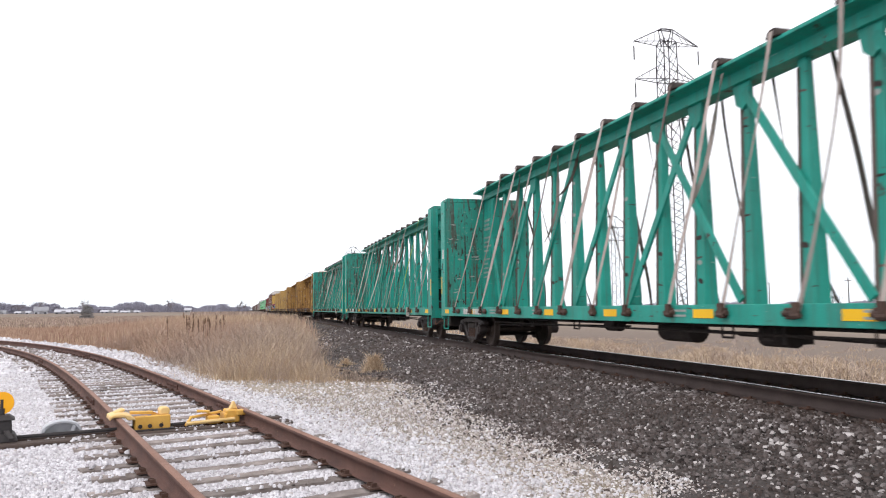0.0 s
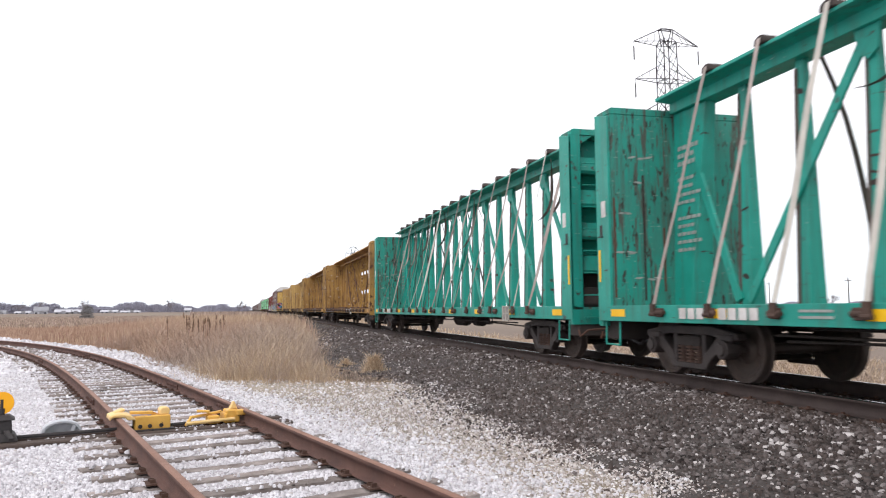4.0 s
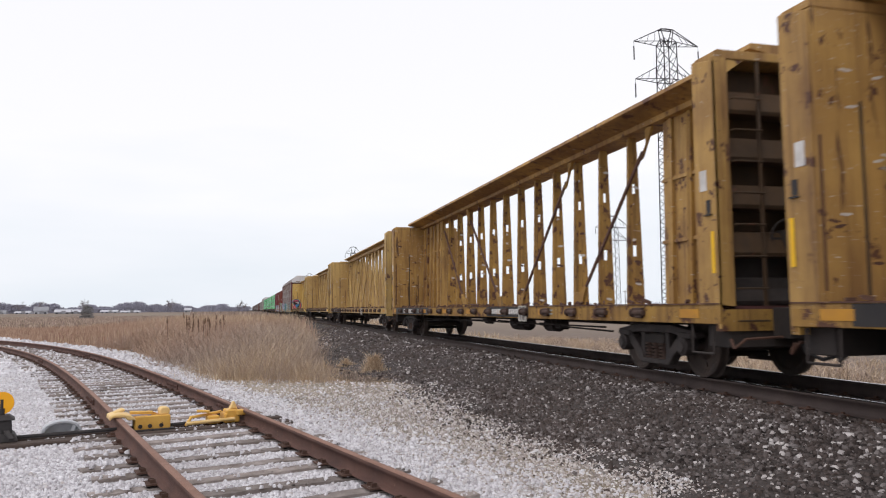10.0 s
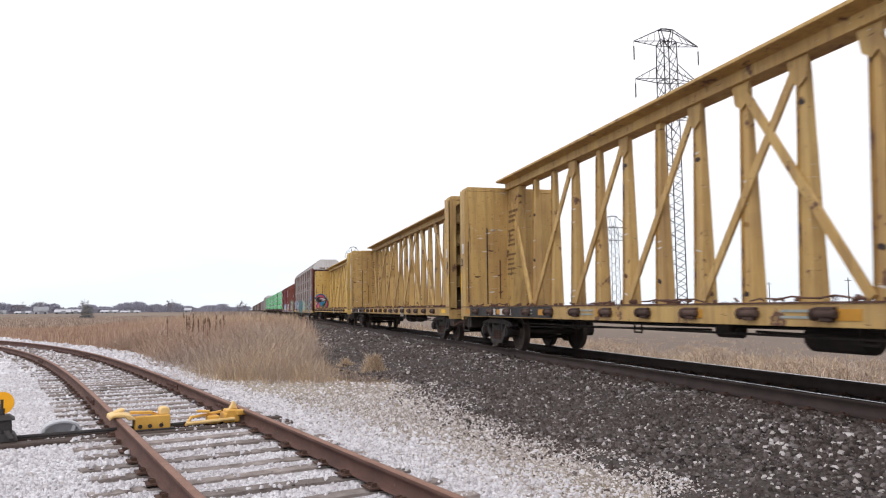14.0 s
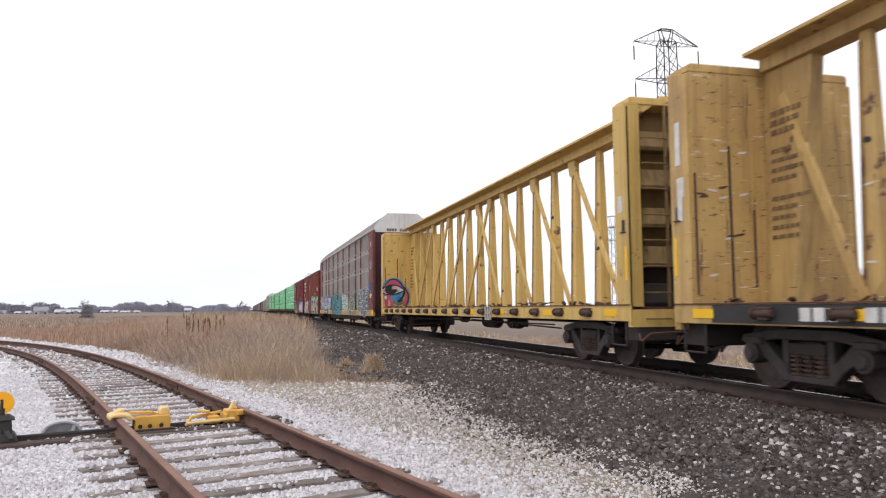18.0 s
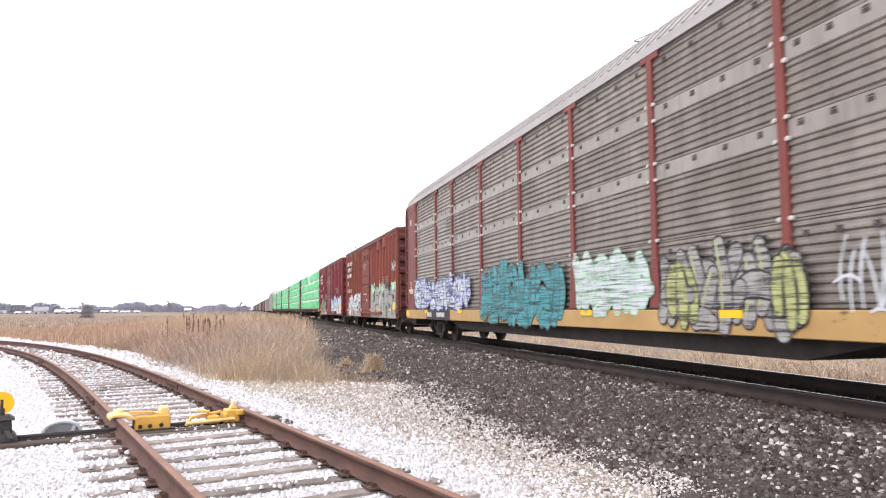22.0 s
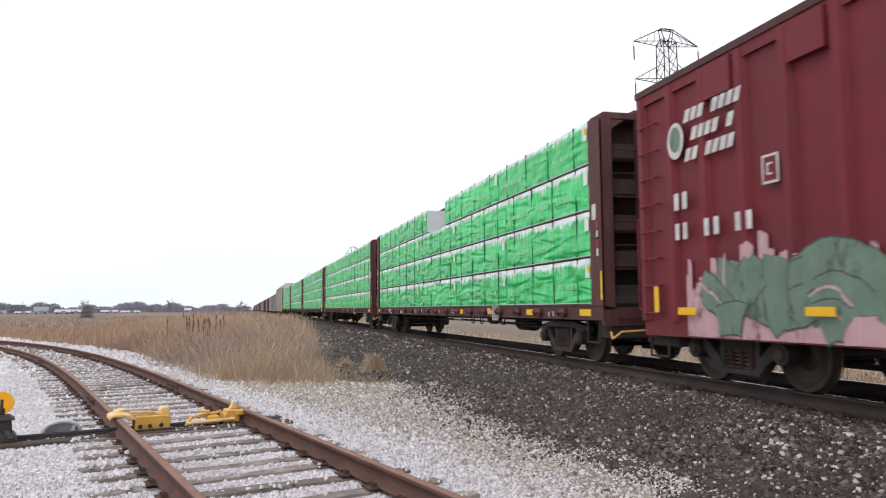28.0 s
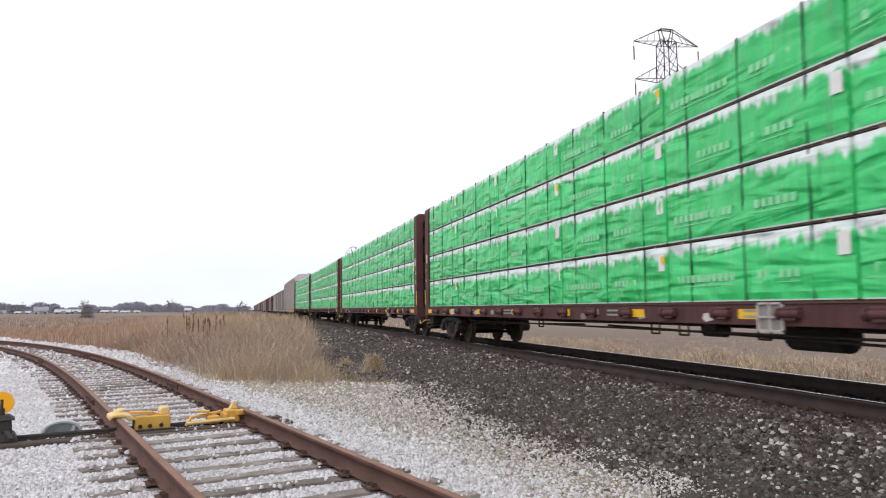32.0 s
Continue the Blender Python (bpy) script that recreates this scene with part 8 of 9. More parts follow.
def stand():
    st = thing("derail_stand", "black cast-iron derail stand with a round amber target", "switch stand", at=on_siding(4.15, -1.96, 0.0, SIDE_TOP - 0.165))
    part("base", Geo().frustum((-0.17, 0.17, -0.19, 0.19), (-0.13, 0.13, -0.15, 0.15), 0.0, 0.09).frustum((-0.11, 0.11, -0.12, 0.12), (-0.10, 0.10, -0.11, 0.11), 0.085, 0.24), M["cast"], st, bevel=0.012)
    part("cap", Geo().frustum((-0.14, 0.14, -0.14, 0.14), (-0.08, 0.08, -0.08, 0.08), 0.235, 0.29), M["cast"], st, bevel=0.01)
    part("spindle", Geo().rod((0, 0, 0.28), (0, 0, 0.46), 0.018, 8).rod((0, 0, 0.28), (0, 0, 0.36), 0.034, 8), M["cast"], st)
    part("target", Geo().rod((0, -0.006, 0.42), (0, 0.006, 0.42), 0.125, 32), M["target"], st, "round amber target disc", at=pose(0, 0, 0, 0, 0, -18))
    part("hand_lever", Geo().bar((0.05, -0.15, 0.12), (0.1, -0.30, 0.05), 0.05, 0.025, (0, 0, 1)), M["cast"], st)
    cv = thing("rod_guard", "arched galvanised guard beside the throw rod", "rod guard", at=on_siding(4.15, -1.34, 0.18, 0.0))
    arc = [(0.22 * math.cos(a), 0.20 * math.sin(a) ** 0.6) for a in [math.pi * i / 14 for i in range(15)]]
    shell = arc + [(p[0] * 0.86, p[1] * 0.86) for p in arc[::-1]]
    part("hoop", Geo().prism(shell, "y", -0.05, 0.10), M["zinc"], cv, "galvanised hoop", bevel=0.005)
    part("web", Geo().prism([(p[0] * 0.88, p[1] * 0.88) for p in arc], "y", 0.05, 0.06), M["zinc"], cv)
    part("brace", Geo().bar((0.08, -0.03, 0.0), (0.14, -0.03, 0.17), 0.04, 0.02, (0, 1, 0)), M["zinc"], cv)


M["tie_wet"] = surface("dark_head_block_timber", (0.085, 0.062, 0.052), (0.055, 0.04, 0.034), 5.0, 0.85, bump=0.5, vary=0.2)
derail()
stand()


# ---- pylons, poles, trees and farms ----
def pylon(x, y, z0, H, W, arms, label, turn=0.0, panel=2.0):
    """A square lattice tower whose two horns rise above the top arms."""
    t = thing("lattice_pylon", label, "pylon", "pylons of the power line", at=pose(x, y, z0, 0, 0, turn))
    half = W / 2
    r = 0.062 if math.hypot(x, y) < 150 else 0.085
    waist = arms[0][0]

    def w(z):
        return half * (1.25 - 0.25 * min(z / H, 1))
    corners = ((-1, -1), (1, -1), (1, 1), (-1, 1))
    for sx, sy in corners:
        part("leg", Geo().rod((sx * w(0), sy * w(0), 0), (sx * w(waist), sy * w(waist), waist), r * 1.3, 5), M["tower"], t)
        part("horn", Geo().rod((sx * w(waist), sy * w(waist), waist), (sx * half * 0.62, sy * half * 0.3, waist + 0.9), r, 5).rod((sx * half * 0.45, sy * half * 0.6, waist - 0.2), (sx * half * 1.0, sy * half * 0.3, H), r * 1.2, 5).rod((sx * half * 0.4, sy * half * 0.5, waist), (-sx * half * 0.62, sy * half * 0.3, waist + 0.9), r * 0.8, 4), M["tower"], t)
    n = int(waist / panel)
    for i in range(n):
        a, b = waist * i / n, waist * (i + 1) / n
        c = (a + b) / 2
        g = Geo()
        for (p, q) in zip(corners, corners[1:] + corners[:1]):
            mid = ((p[0] * w(c) + q[0] * w(c)) / 2, (p[1] * w(c) + q[1] * w(c)) / 2, c)
            if b > arms[-1][0] - 2:
                g.rod((p[0] * w(a), p[1] * w(a), a), (q[0] * w(b), q[1] * w(b), b), r * 0.75, 4)
                g.rod((q[0] * w(a), q[1] * w(a), a), (p[0] * w(b), p[1] * w(b), b), r * 0.75, 4)
            else:
                g.rod((p[0] * w(a), p[1] * w(a), a), (q[0] * w(c), q[1] * w(c), c), r * 0.8, 4)
                g.rod((q[0] * w(c), q[1] * w(c), c), (p[0] * w(b), p[1] * w(b), b), r * 0.8, 4)
        part("lattice_panel", g, M["tower"], t)
    for k, (z, reach) in enumerate(arms):
        stay = H - z if k == 0 else W * 1.15
        root = half if k == 0 else w(z + stay)
        for s in (-1, 1):
            g = Geo()
            tip = (s * reach, 0, z)
            for sy in (-1, 1):
                g.rod((s * w(z), sy * w(z), z), tip, r, 4)
                g.rod((s * root, sy * root * (0.3 if k == 0 else 1), z + stay), tip, r, 4)
                g.rod((s * w(z), sy * w(z), z), (s * w(z), -sy * w(z), z), r, 4)
            for q in (0.3, 0.55, 0.8):
                u = s * (w(z) + (reach - w(z)) * q)
                g.rod((u, -w(z) * (1 - q), z), (u, w(z) * (1 - q), z), r * 0.7, 4)
                g.rod((u, -w(z) * (1 - q), z), (s * (root + (reach - root) * (q - 0.12)), 0, z + stay * (1.12 - q)), r * 0.6, 4)
            part("cross_arm", g, M["tower"], t)
            part("insulator", Geo().rod((s * reach, 0, z), (s * reach, 0, z - 0.75), r * 0.4, 4).rod((s * reach, 0, z - 0.75), (s * reach, 0, z - 2.75), r * 1.5, 6), M["tower"], t, "hanging insulator string")
        part("arm_frame", Geo().rod((-w(z), -w(z), z), (w(z), -w(z), z), r * 1.1, 4).rod((-w(z), w(z), z), (w(z), w(z), z), r * 1.1, 4).rod((-w(z), -w(z), z), (w(z), w(z), z), r, 4), M["tower"], t)
    part("earth_peak", Geo().rod((-half, -half * 0.3, H), (half, -half * 0.3, H), r * 1.6, 4).rod((-half, half * 0.3, H), (half, half * 0.3, H), r * 1.6, 4).rod((-half * 0.9, 0, H), (0, 0, H + 0.25), r, 4).rod((half * 0.9, 0, H), (0, 0, H + 0.25), r, 4), M["tower"], t)
    return t


def far(direction, dist):
    q = Vector(direction).normalized() * dist
    return q.x, q.y


BASE = -0.45
x, y = far((0.5288, 0.8487), 112)
pylon(x, y, BASE, 42.5, 2.05, ((40.4, 5.3), (34.8, 5.2), (29.3, 5.2)), "tall narrow steel lattice pylon in the field", 0)
x, y = far((0.464, 0.886), 330)
pylon(x, y, BASE, 41.0, 3.2, ((36.0, 8.2), (30.5, 7.0)), "distant steel lattice pylon", 0, 4.0)
x, y = far((0.1361, 0.9907), 470)
pylon(x, y, BASE, 40.5, 3.0, ((36.5, 5.0), (30.5, 5.0), (25.0, 5.0)), "distant steel lattice pylon", 0, 4.0)
x, y = far((0.0793, 0.9969), 800)
pylon(x, y, BASE, 39.5, 3.0, ((35.5, 5.0), (30.0, 5.0), (24.5, 5.0)), "distant steel lattice pylon", 0, 4.0)


def bearing(px):
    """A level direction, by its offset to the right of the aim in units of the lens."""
    a = YAW + math.atan((px - 784) / 1318)
    return math.sin(a), math.cos(a)


def utility_pole(px, dist, h):
    x, y = far(bearing(px), dist)
    p = thing("utility_pole", "thin grey utility pole in the distance", "utility pole", "utility poles", at=pose(x, y, BASE))
    part("pole", Geo().rod((0, 0, 0), (0, 0, h), 0.2, 6, 0.14), M["pole"], p)
    part("crossarm", Geo().box(-1.1, 1.1, -0.08, 0.08, h - 0.9, h - 0.7), M["pole"], p)


for px, dist, h in ((1341, 260, 10), (1360, 300, 10.5), (1105, 380, 10), (1500, 240, 9.5)):
    utility_pole(px, dist, h)


def bare_tree(name, x, y, z, h, spread, seed, label, dense=1.0, twig="twigs"):
    """A leafless tree: tapered trunk, limbs and a haze of fine twigs."""
    rnd = random.Random(seed)
    t = thing(name, label, "tree", "trees round the fields", at=pose(x, y, z))
    trunk, limbs, twigs = Geo(), Geo(), Geo()
    trunk.rod((0, 0, 0), (0, 0, h * 0.5), h * 0.022, 7, h * 0.012)
    for _ in range(11):
        z0 = h * rnd.uniform(0.18, 0.5)
        a, up, ln = rnd.uniform(0, 6.28), rnd.uniform(0.5, 2.2), h * rnd.uniform(0.28, 0.46)
        d = Vector((math.cos(a) * spread, math.sin(a) * spread, up)).normalized()
        e = Vector((0, 0, z0)) + d * ln
        limbs.rod((0, 0, z0), e, h * 0.008, 5, h * 0.003)
        for _ in range(7):
            b = Vector((0, 0, z0)).lerp(e, rnd.uniform(0.3, 1.0))
            q = (d + Vector((rnd.uniform(-1, 1), rnd.uniform(-1, 1), rnd.uniform(-0.5, 0.7)))).normalized()
            c = b + q * h * rnd.uniform(0.08, 0.18)
            twigs.rod(b, c, h * 0.003, 3, h * 0.0015)
            for _ in range(int(12 * dense)):
                f = b.lerp(c, rnd.uniform(0.2, 1.0))
                g = (q * 0.6 + Vector((rnd.uniform(-1, 1), rnd.uniform(-1, 1), rnd.uniform(-0.6, 0.8)))).normalized()
                twigs.rod(f, f + g * h * rnd.uniform(0.04, 0.11), h * 0.0018, 3, h * 0.0008)
    part("trunk", trunk, M["twigs"], t)
    part("limb", limbs, M["twigs"], t)
    part("crown", twigs, M[twig], t, "open crown of bare twigs")["kind"] = "stuff"


for i, (px, dist, h, sp) in enumerate(((150, 420, 8.5, 1.0), (303, 620, 13.0, 1.0), (425, 560, 9.0, 0.8), (432, 600, 8.0, 1.0), (1470, 240, 6.2, 1.2), (1452, 260, 5.0, 1.2), (1250, 420, 8.0, 1.2), (1120, 430, 7.5, 1.2), (1425, 330, 6.0, 1.3), (1232, 380, 6.0, 1.3), (70, 620, 12, 1.2), (35, 640, 11, 1.2))):
    x, y = far(bearing(px), dist)
    bare_tree("bare_tree", x, y, BASE, h, sp, 60 + i, "leafless grey-brown tree at the edge of the fields")


def shrub(px, dist, h):
    x, y = far(bearing(px), dist)
    rnd = random.Random(int(px))
    s = thing("dark_shrub", "dense dark shrub in the field", "shrub", at=pose(x, y, BASE))
    g = Geo()
    for _ in range(900):
        a, r, z = rnd.uniform(0, 6.28), rnd.random() ** 0.5, rnd.random()
        rr = h * 0.5 * math.sqrt(max(0.0, 1 - (z * 1.15 - 0.25) ** 2)) * r * rnd.uniform(0.8, 1.1)
        p = Vector((rr * math.cos(a), rr * math.sin(a), z * h))
        q = p + Vector((rnd.uniform(-1, 1), rnd.uniform(-1, 1), rnd.uniform(-0.3, 0.6))) * 0.22
        g.bar(p, q, 0.14, 0.03)
    part("foliage", g, M["shrub"], s)["kind"] = "stuff"
    part("stem", Geo().rod((0, 0, -0.1), (0, 0, h * 0.6), 0.08, 6, 0.04), M["bark"], s)


M["shrub"] = surface("dark_shrub_foliage", (0.19, 0.19, 0.195), (0.23, 0.225, 0.225), 1.0, 0.95, bump=0)
shrub(155, 185, 3.1)


def far_woods():
    """The belt of leafless woods along the horizon; its pale colour holds the haze."""
    rng = np.random.default_rng(21)
    rows = []
    for px in np.arange(-40, 440, 1.6):
        top = 5.9 + 1.3 * math.sin(px * 0.031) + 1.6 * math.sin(px * 0.083 + 1) + 0.9 * math.sin(px * 0.21) + rng.uniform(-0.8, 0.8)
        if 185 < px < 280:
            top += 0.6
        if px > 400:
            top *= 0.75
        rows.append((px, rng.uniform(700, 830), max(top, 3.0)))
    for px in np.arange(1040, 1640, 3.0):
        rows.append((px, rng.uniform(900, 1100), max(3.0 + 2.2 * math.sin(px * 0.05) + rng.uniform(-1.5, 1.5), 1.2)))
    pts, hh = [], []
    for px, dist, top in rows:
        x, y = far(bearing(px), dist)
        n = 110
        z = top * rng.random(n) ** 0.9
        spread = 5.5 * (1 - 0.5 * (z / top))
        pts.append(np.stack([x + rng.normal(0, 1, n) * spread * 0.5, y + rng.normal(0, 1, n) * 3, BASE + z], 1))
    p = np.vstack(pts)
    n = len(p)
    a = rng.uniform(0, 6.283, n)
    w, h = rng.uniform(0.3, 1.0, n), rng.uniform(0.4, 1.3, n)
    side = np.stack([np.cos(a) * w, np.sin(a) * w, np.zeros(n)], 1)
    tip = p + np.stack([rng.normal(0, 0.4, n), rng.normal(0, 0.4, n), h], 1)
    v = np.stack([p - side, p + side, tip], 1).reshape(-1, 3)
    tagged(bulk("far_woods", v, np.arange(n * 3).reshape(-1, 3), M["woods"]), "belt of leafless woods on the horizon, tinted grey-mauve for haze", "woods", kind="stuff")


# distance haze is painted in as this pale bluish tone
M["woods"] = surface("haze_tinted_woods", (0.31, 0.305, 0.365), (0.24, 0.235, 0.29), 0.02, 0.95, bump=0)
far_woods()


def farm_building(px, dist, w, d, h, roof_h, label, turn=0.0, wall="barn_white", roof="barn_roof", windows=4):
    x, y = far(bearing(px), dist)
    b = thing("farm_building", label, "farm building", "distant buildings", at=pose(x, y, BASE - 0.25 * h, 0, 0, turn))
    part("wall", Geo().box(-w / 2, w / 2, -d / 2, d / 2, 0, h), M[wall], b)
    part("roof", Geo().prism([(-d / 2 - 0.4, h), (d / 2 + 0.4, h), (0, h + roof_h)], "x", -w / 2 - 0.4, w / 2 + 0.4), M[roof], b)
    for k in range(windows):
        part("window", lambda: Geo().box(-0.7, 0.7, -0.05, 0.05, -0.6, 0.6), M["window"], b, key="farm_window", at=pose(-w / 2 + w * (k + 0.5) / windows, -d / 2 - 0.04, h * 0.5))
    part("door", lambda: Geo().box(-1.3, 1.3, -0.06, 0.06, 0, 2.6), M["barn_roof"], b, key="farm_door", at=pose(w * 0.1, -d / 2 - 0.05, 0))


farm_building(113, 560, 9.5, 7, 1.6, 1.9, "long low barn with a bright white roof", 0, "barn_roof", "barn_white", 3)
farm_building(135, 565, 7.0, 7, 1.6, 1.8, "low shed with a bright white roof", 0, "barn_roof", "barn_white", 2)
farm_building(74, 600, 8.5, 8, 3.0, 3.0, "pale two-storey farmhouse with a grey roof", 10, "barn_white", "barn_roof", 3)
farm_building(43, 590, 9.5, 8, 1.3, 1.2, "low white shed by the woods", 0, "barn_white", "barn_white", 3)
farm_building(195, 640, 12, 8, 1.6, 1.4, "long pale barn by the woods", 0, "barn_white", "barn_white", 4)
farm_building(232, 650, 14, 8, 1.0, 1.2, "long low white shed by the woods", 0, "barn_white", "barn_white", 4)
farm_building(333, 680, 5, 6, 2.4, 2.0, "small white house by the woods", 0, "barn_white", "barn_white", 2)
farm_building(3, 600, 7, 7, 1.6, 1.6, "white shed at the edge of the woods", 0, "barn_white", "barn_roof", 2)


# ---- paint and markings on the cars ----
def painted_eye(car, L):
    """The big eye sprayed on the inner face of the rear bulkhead, which looks down the car."""
    y = L / 2 - 0.46
    e = new("eye_painting")
    e.parent = car
    tagged(e, "sprayed eye with a rose lid, blue rim and magenta drips")
    e.matrix_basis = pose(-0.84, y - 0.009, 0, 0, 0, -90)

    depth = [0.0]

    def coat(nm, tone, shape):
        depth[0] += 0.0016
        g = Geo()
        g.add([(depth[0], u, z) for u, z in shape], [tuple(range(len(shape)))])
        part(nm, g, M["black"] if tone == "black" else SPRAY[tone], e)

    def line(nm, tone, a, b, c, r0, r1):
        depth[0] += 0.0016
        g = Geo()
        stroke(g, depth[0], a, b, c, r0, r1)
        part(nm, g, M["black"] if tone == "black" else SPRAY[tone], e)

    def oval(u, z, a, b, t0=0, t1=360, n=26):
        return [(u + a * math.cos(radians(t0 + (t1 - t0) * i / n)), z + b * math.sin(radians(t0 + (t1 - t0) * i / n))) for i in range(n + 1)]
    coat("halo_paint", "sky", oval(-0.08, 1.92, 0.54, 0.50, 0, 180))
    coat("cheek_paint", "rose", [(-0.55, 1.72), (-0.12, 1.72), (-0.16, 1.42), (-0.52, 1.40)])
    coat("cheek_paint", "sky", [(-0.22, 1.74), (0.36, 1.74), (0.30, 1.46), (0.05, 1.34), (-0.18, 1.42)])
    coat("drip_paint", "mint", [(-0.50, 1.60), (-0.40, 1.62), (-0.40, 1.40), (-0.49, 1.40)])
    coat("swirl_paint", "sage", [(-0.14, 1.42), (0.06, 1.34), (0.34, 1.44), (0.38, 1.26), (0.12, 1.16), (-0.12, 1.26)])
    coat("drip_paint", "magenta", [(-0.50, 1.46), (-0.33, 1.46), (-0.34, 1.10), (-0.47, 1.10)])
    coat("drip_paint", "rose", [(-0.26, 1.46), (-0.13, 1.46), (-0.08, 1.10), (-0.22, 1.10)])
    line("swirl_paint", "rose", (0.50, 1.84), (0.60, 1.55), (0.42, 1.20), 0.07, 0.09)
    coat("lid_paint", "rose", oval(-0.10, 1.94, 0.46, 0.38, 4, 176))
    line("lash_paint", "black", (-0.56, 1.98), (-0.06, 2.78), (0.40, 1.96), 0.022, 0.03)
    coat("eyeball_paint", "white", [(-0.56, 1.86), (-0.50, 2.02), (-0.20, 2.10), (0.14, 2.03), (0.40, 1.87), (0.10, 1.72), (-0.25, 1.67), (-0.50, 1.72)])
    coat("iris_paint", "black", oval(-0.20, 1.89, 0.28, 0.21))
    coat("glint_paint", "pink", [(-0.17, 1.91), (0.08, 1.91), (0.09, 2.05), (-0.16, 2.06)])
    line("lash_paint", "black", (-0.57, 1.94), (-0.10, 2.30), (0.42, 1.88), 0.025, 0.03)
    line("lash_paint", "black", (-0.55, 1.73), (-0.10, 1.56), (0.42, 1.86), 0.025, 0.03)
    line("rim_paint", "black", (0.41, 1.90), (0.44, 1.56), (0.12, 1.37), 0.05, 0.045)
    line("rim_paint", "black", (0.12, 1.37), (0.14, 1.28), (0.34, 1.45), 0.04, 0.02)
    line("rim_paint", "black", (0.42, 2.0), (0.76, 1.60), (0.46, 1.12), 0.02, 0.03)
    line("rim_paint", "sky", (0.46, 2.04), (0.80, 1.60), (0.52, 1.14), 0.014, 0.014)


painted_eye(EYE_CAR, 22.9)

RX = -1.476
graffiti(RACK, "graffiti", "slate-green shapes with thick white outlines, unreadable", RX, -11.95, -8.75, 0.60, 2.15, 4, BANDED["slate"], SPRAY["white"], BANDED["slate"], 1, edge=0.04, fat=0.2)
graffiti(RACK, "graffiti", "thin white scribble, unreadable", RX, -8.6, -7.85, 0.8, 1.95, 2, None, None, SPRAY["white"], 12)
graffiti(RACK, "graffiti", "silver shapes with dark outlines and pale yellow glints, unreadable", RX, -7.35, -4.6, 0.60, 1.90, 5, BANDED["silver"], SPRAY["black"], SPRAY["lime"], 2, edge=0.03, fat=0.22)
for a, b in ((-7.35, -6.95), (-5.3, -4.75)):
    graffiti(RACK, "graffiti", "pale yellow shape among silver ones", RX - 0.018, a, b, 0.66, 1.8, 1, BANDED["lime"], SPRAY["black"], SPRAY["black"], 22, edge=0.025, fat=0.2)
graffiti(RACK, "graffiti", "pale grey shapes outlined in mint, unreadable", RX, -4.05, -1.7, 0.86, 1.95, 4, BANDED["white"], BANDED["mint"], SPRAY["mint"], 3, edge=0.045, fat=0.2)
graffiti(RACK, "graffiti", "teal shapes with dark outlines, unreadable", RX, -0.9, 3.95, 0.60, 2.0, 8, BANDED["teal"], SPRAY["slate"], SPRAY["black"], 4, edge=0.035, fat=0.26, lift=0.12)
graffiti(RACK, "graffiti", "white shapes with blue outlines, unreadable", RX, 5.35, 11.7, 1.03, 1.98, 9, BANDED["white"], BANDED["blue"], SPRAY["blue"], 5, edge=0.05, fat=0.23)


def box_folds(L):
    """The boxcar side's outline along y, from its ribs."""
    door, n, out = 1.62, 8 if L > 15.5 else 7, []
    for s in (-1, 1):
        for k in range(n + 1):
            y = s * (door + 0.12 + k * (L / 2 - door - 0.24) / n)
            out += [(y - 0.115, 0.0), (y - 0.065, -0.05), (y + 0.065, -0.05), (y + 0.115, 0.0)]
    return sorted(out)


BX = -1.456
FA, FB = box_folds(16.05), box_folds(14.8)
drape(drips(BOX_A, "mint paint drips behind the letters", BX, -7.9, -1.75, 0.64, 2.25, SPRAY["mint"], 3).data, FA)
drape(drips(BOX_A, "silver paint behind the letters", BX - 0.003, -7.9, -1.75, 0.64, 1.15, SPRAY["silver"], 13).data, FA)
graffiti(BOX_A, "graffiti", "silver blocks with dark outlines over mint drips", BX - 0.006, -7.8, -1.8, 0.72, 2.05, 6, SPRAY["silver"], SPRAY["slate"], SPRAY["mint"], 6, edge=0.05, fat=0.2, square=True, folds=FA)
graffiti(BOX_A, "graffiti", "white scrawl on the side", BX - 0.004, -7.9, -7.0, 2.55, 3.15, 4, None, None, SPRAY["white"], 16, folds=FA)
drape(drips(BOX_A, "pale paint along the bottom of the side", BX, 1.75, 6.6, 0.64, 1.15, SPRAY["silver"], 4).data, FA)
graffiti(BOX_A, "graffiti", "white blocks on the rear half of the side", BX - 0.004, 1.8, 6.5, 0.66, 2.0, 6, SPRAY["white"], SPRAY["silver"], SPRAY["slate"], 7, edge=0.03, fat=0.16, square=True, folds=FA)
drape(drips(BOX_B, "pink paint behind the letters", BX, 1.9, 6.2, 0.64, 1.72, SPRAY["pink"], 5).data, FB)
graffiti(BOX_B, "graffiti", "sage blocks over pink paint, unreadable", BX - 0.004, 2.3, 5.6, 0.66, 1.72, 4, SPRAY["sage"], SPRAY["slate"], SPRAY["pink"], 8, edge=0.02, fat=0.24, square=True, folds=FB)
graffiti(BOX_B, "graffiti", "white blocks with blue outlines on the leading half", BX - 0.004, -6.9, -1.7, 0.72, 1.9, 7, SPRAY["white"], SPRAY["sky"], SPRAY["red"], 9, edge=0.04, fat=0.2, folds=FB)
graffiti(BOX_B, "graffiti", "thin white loops on the door", -1.51, -1.2, 0.4, 1.25, 2.15, 1, None, None, SPRAY["pink"], 19, thin=0.013)


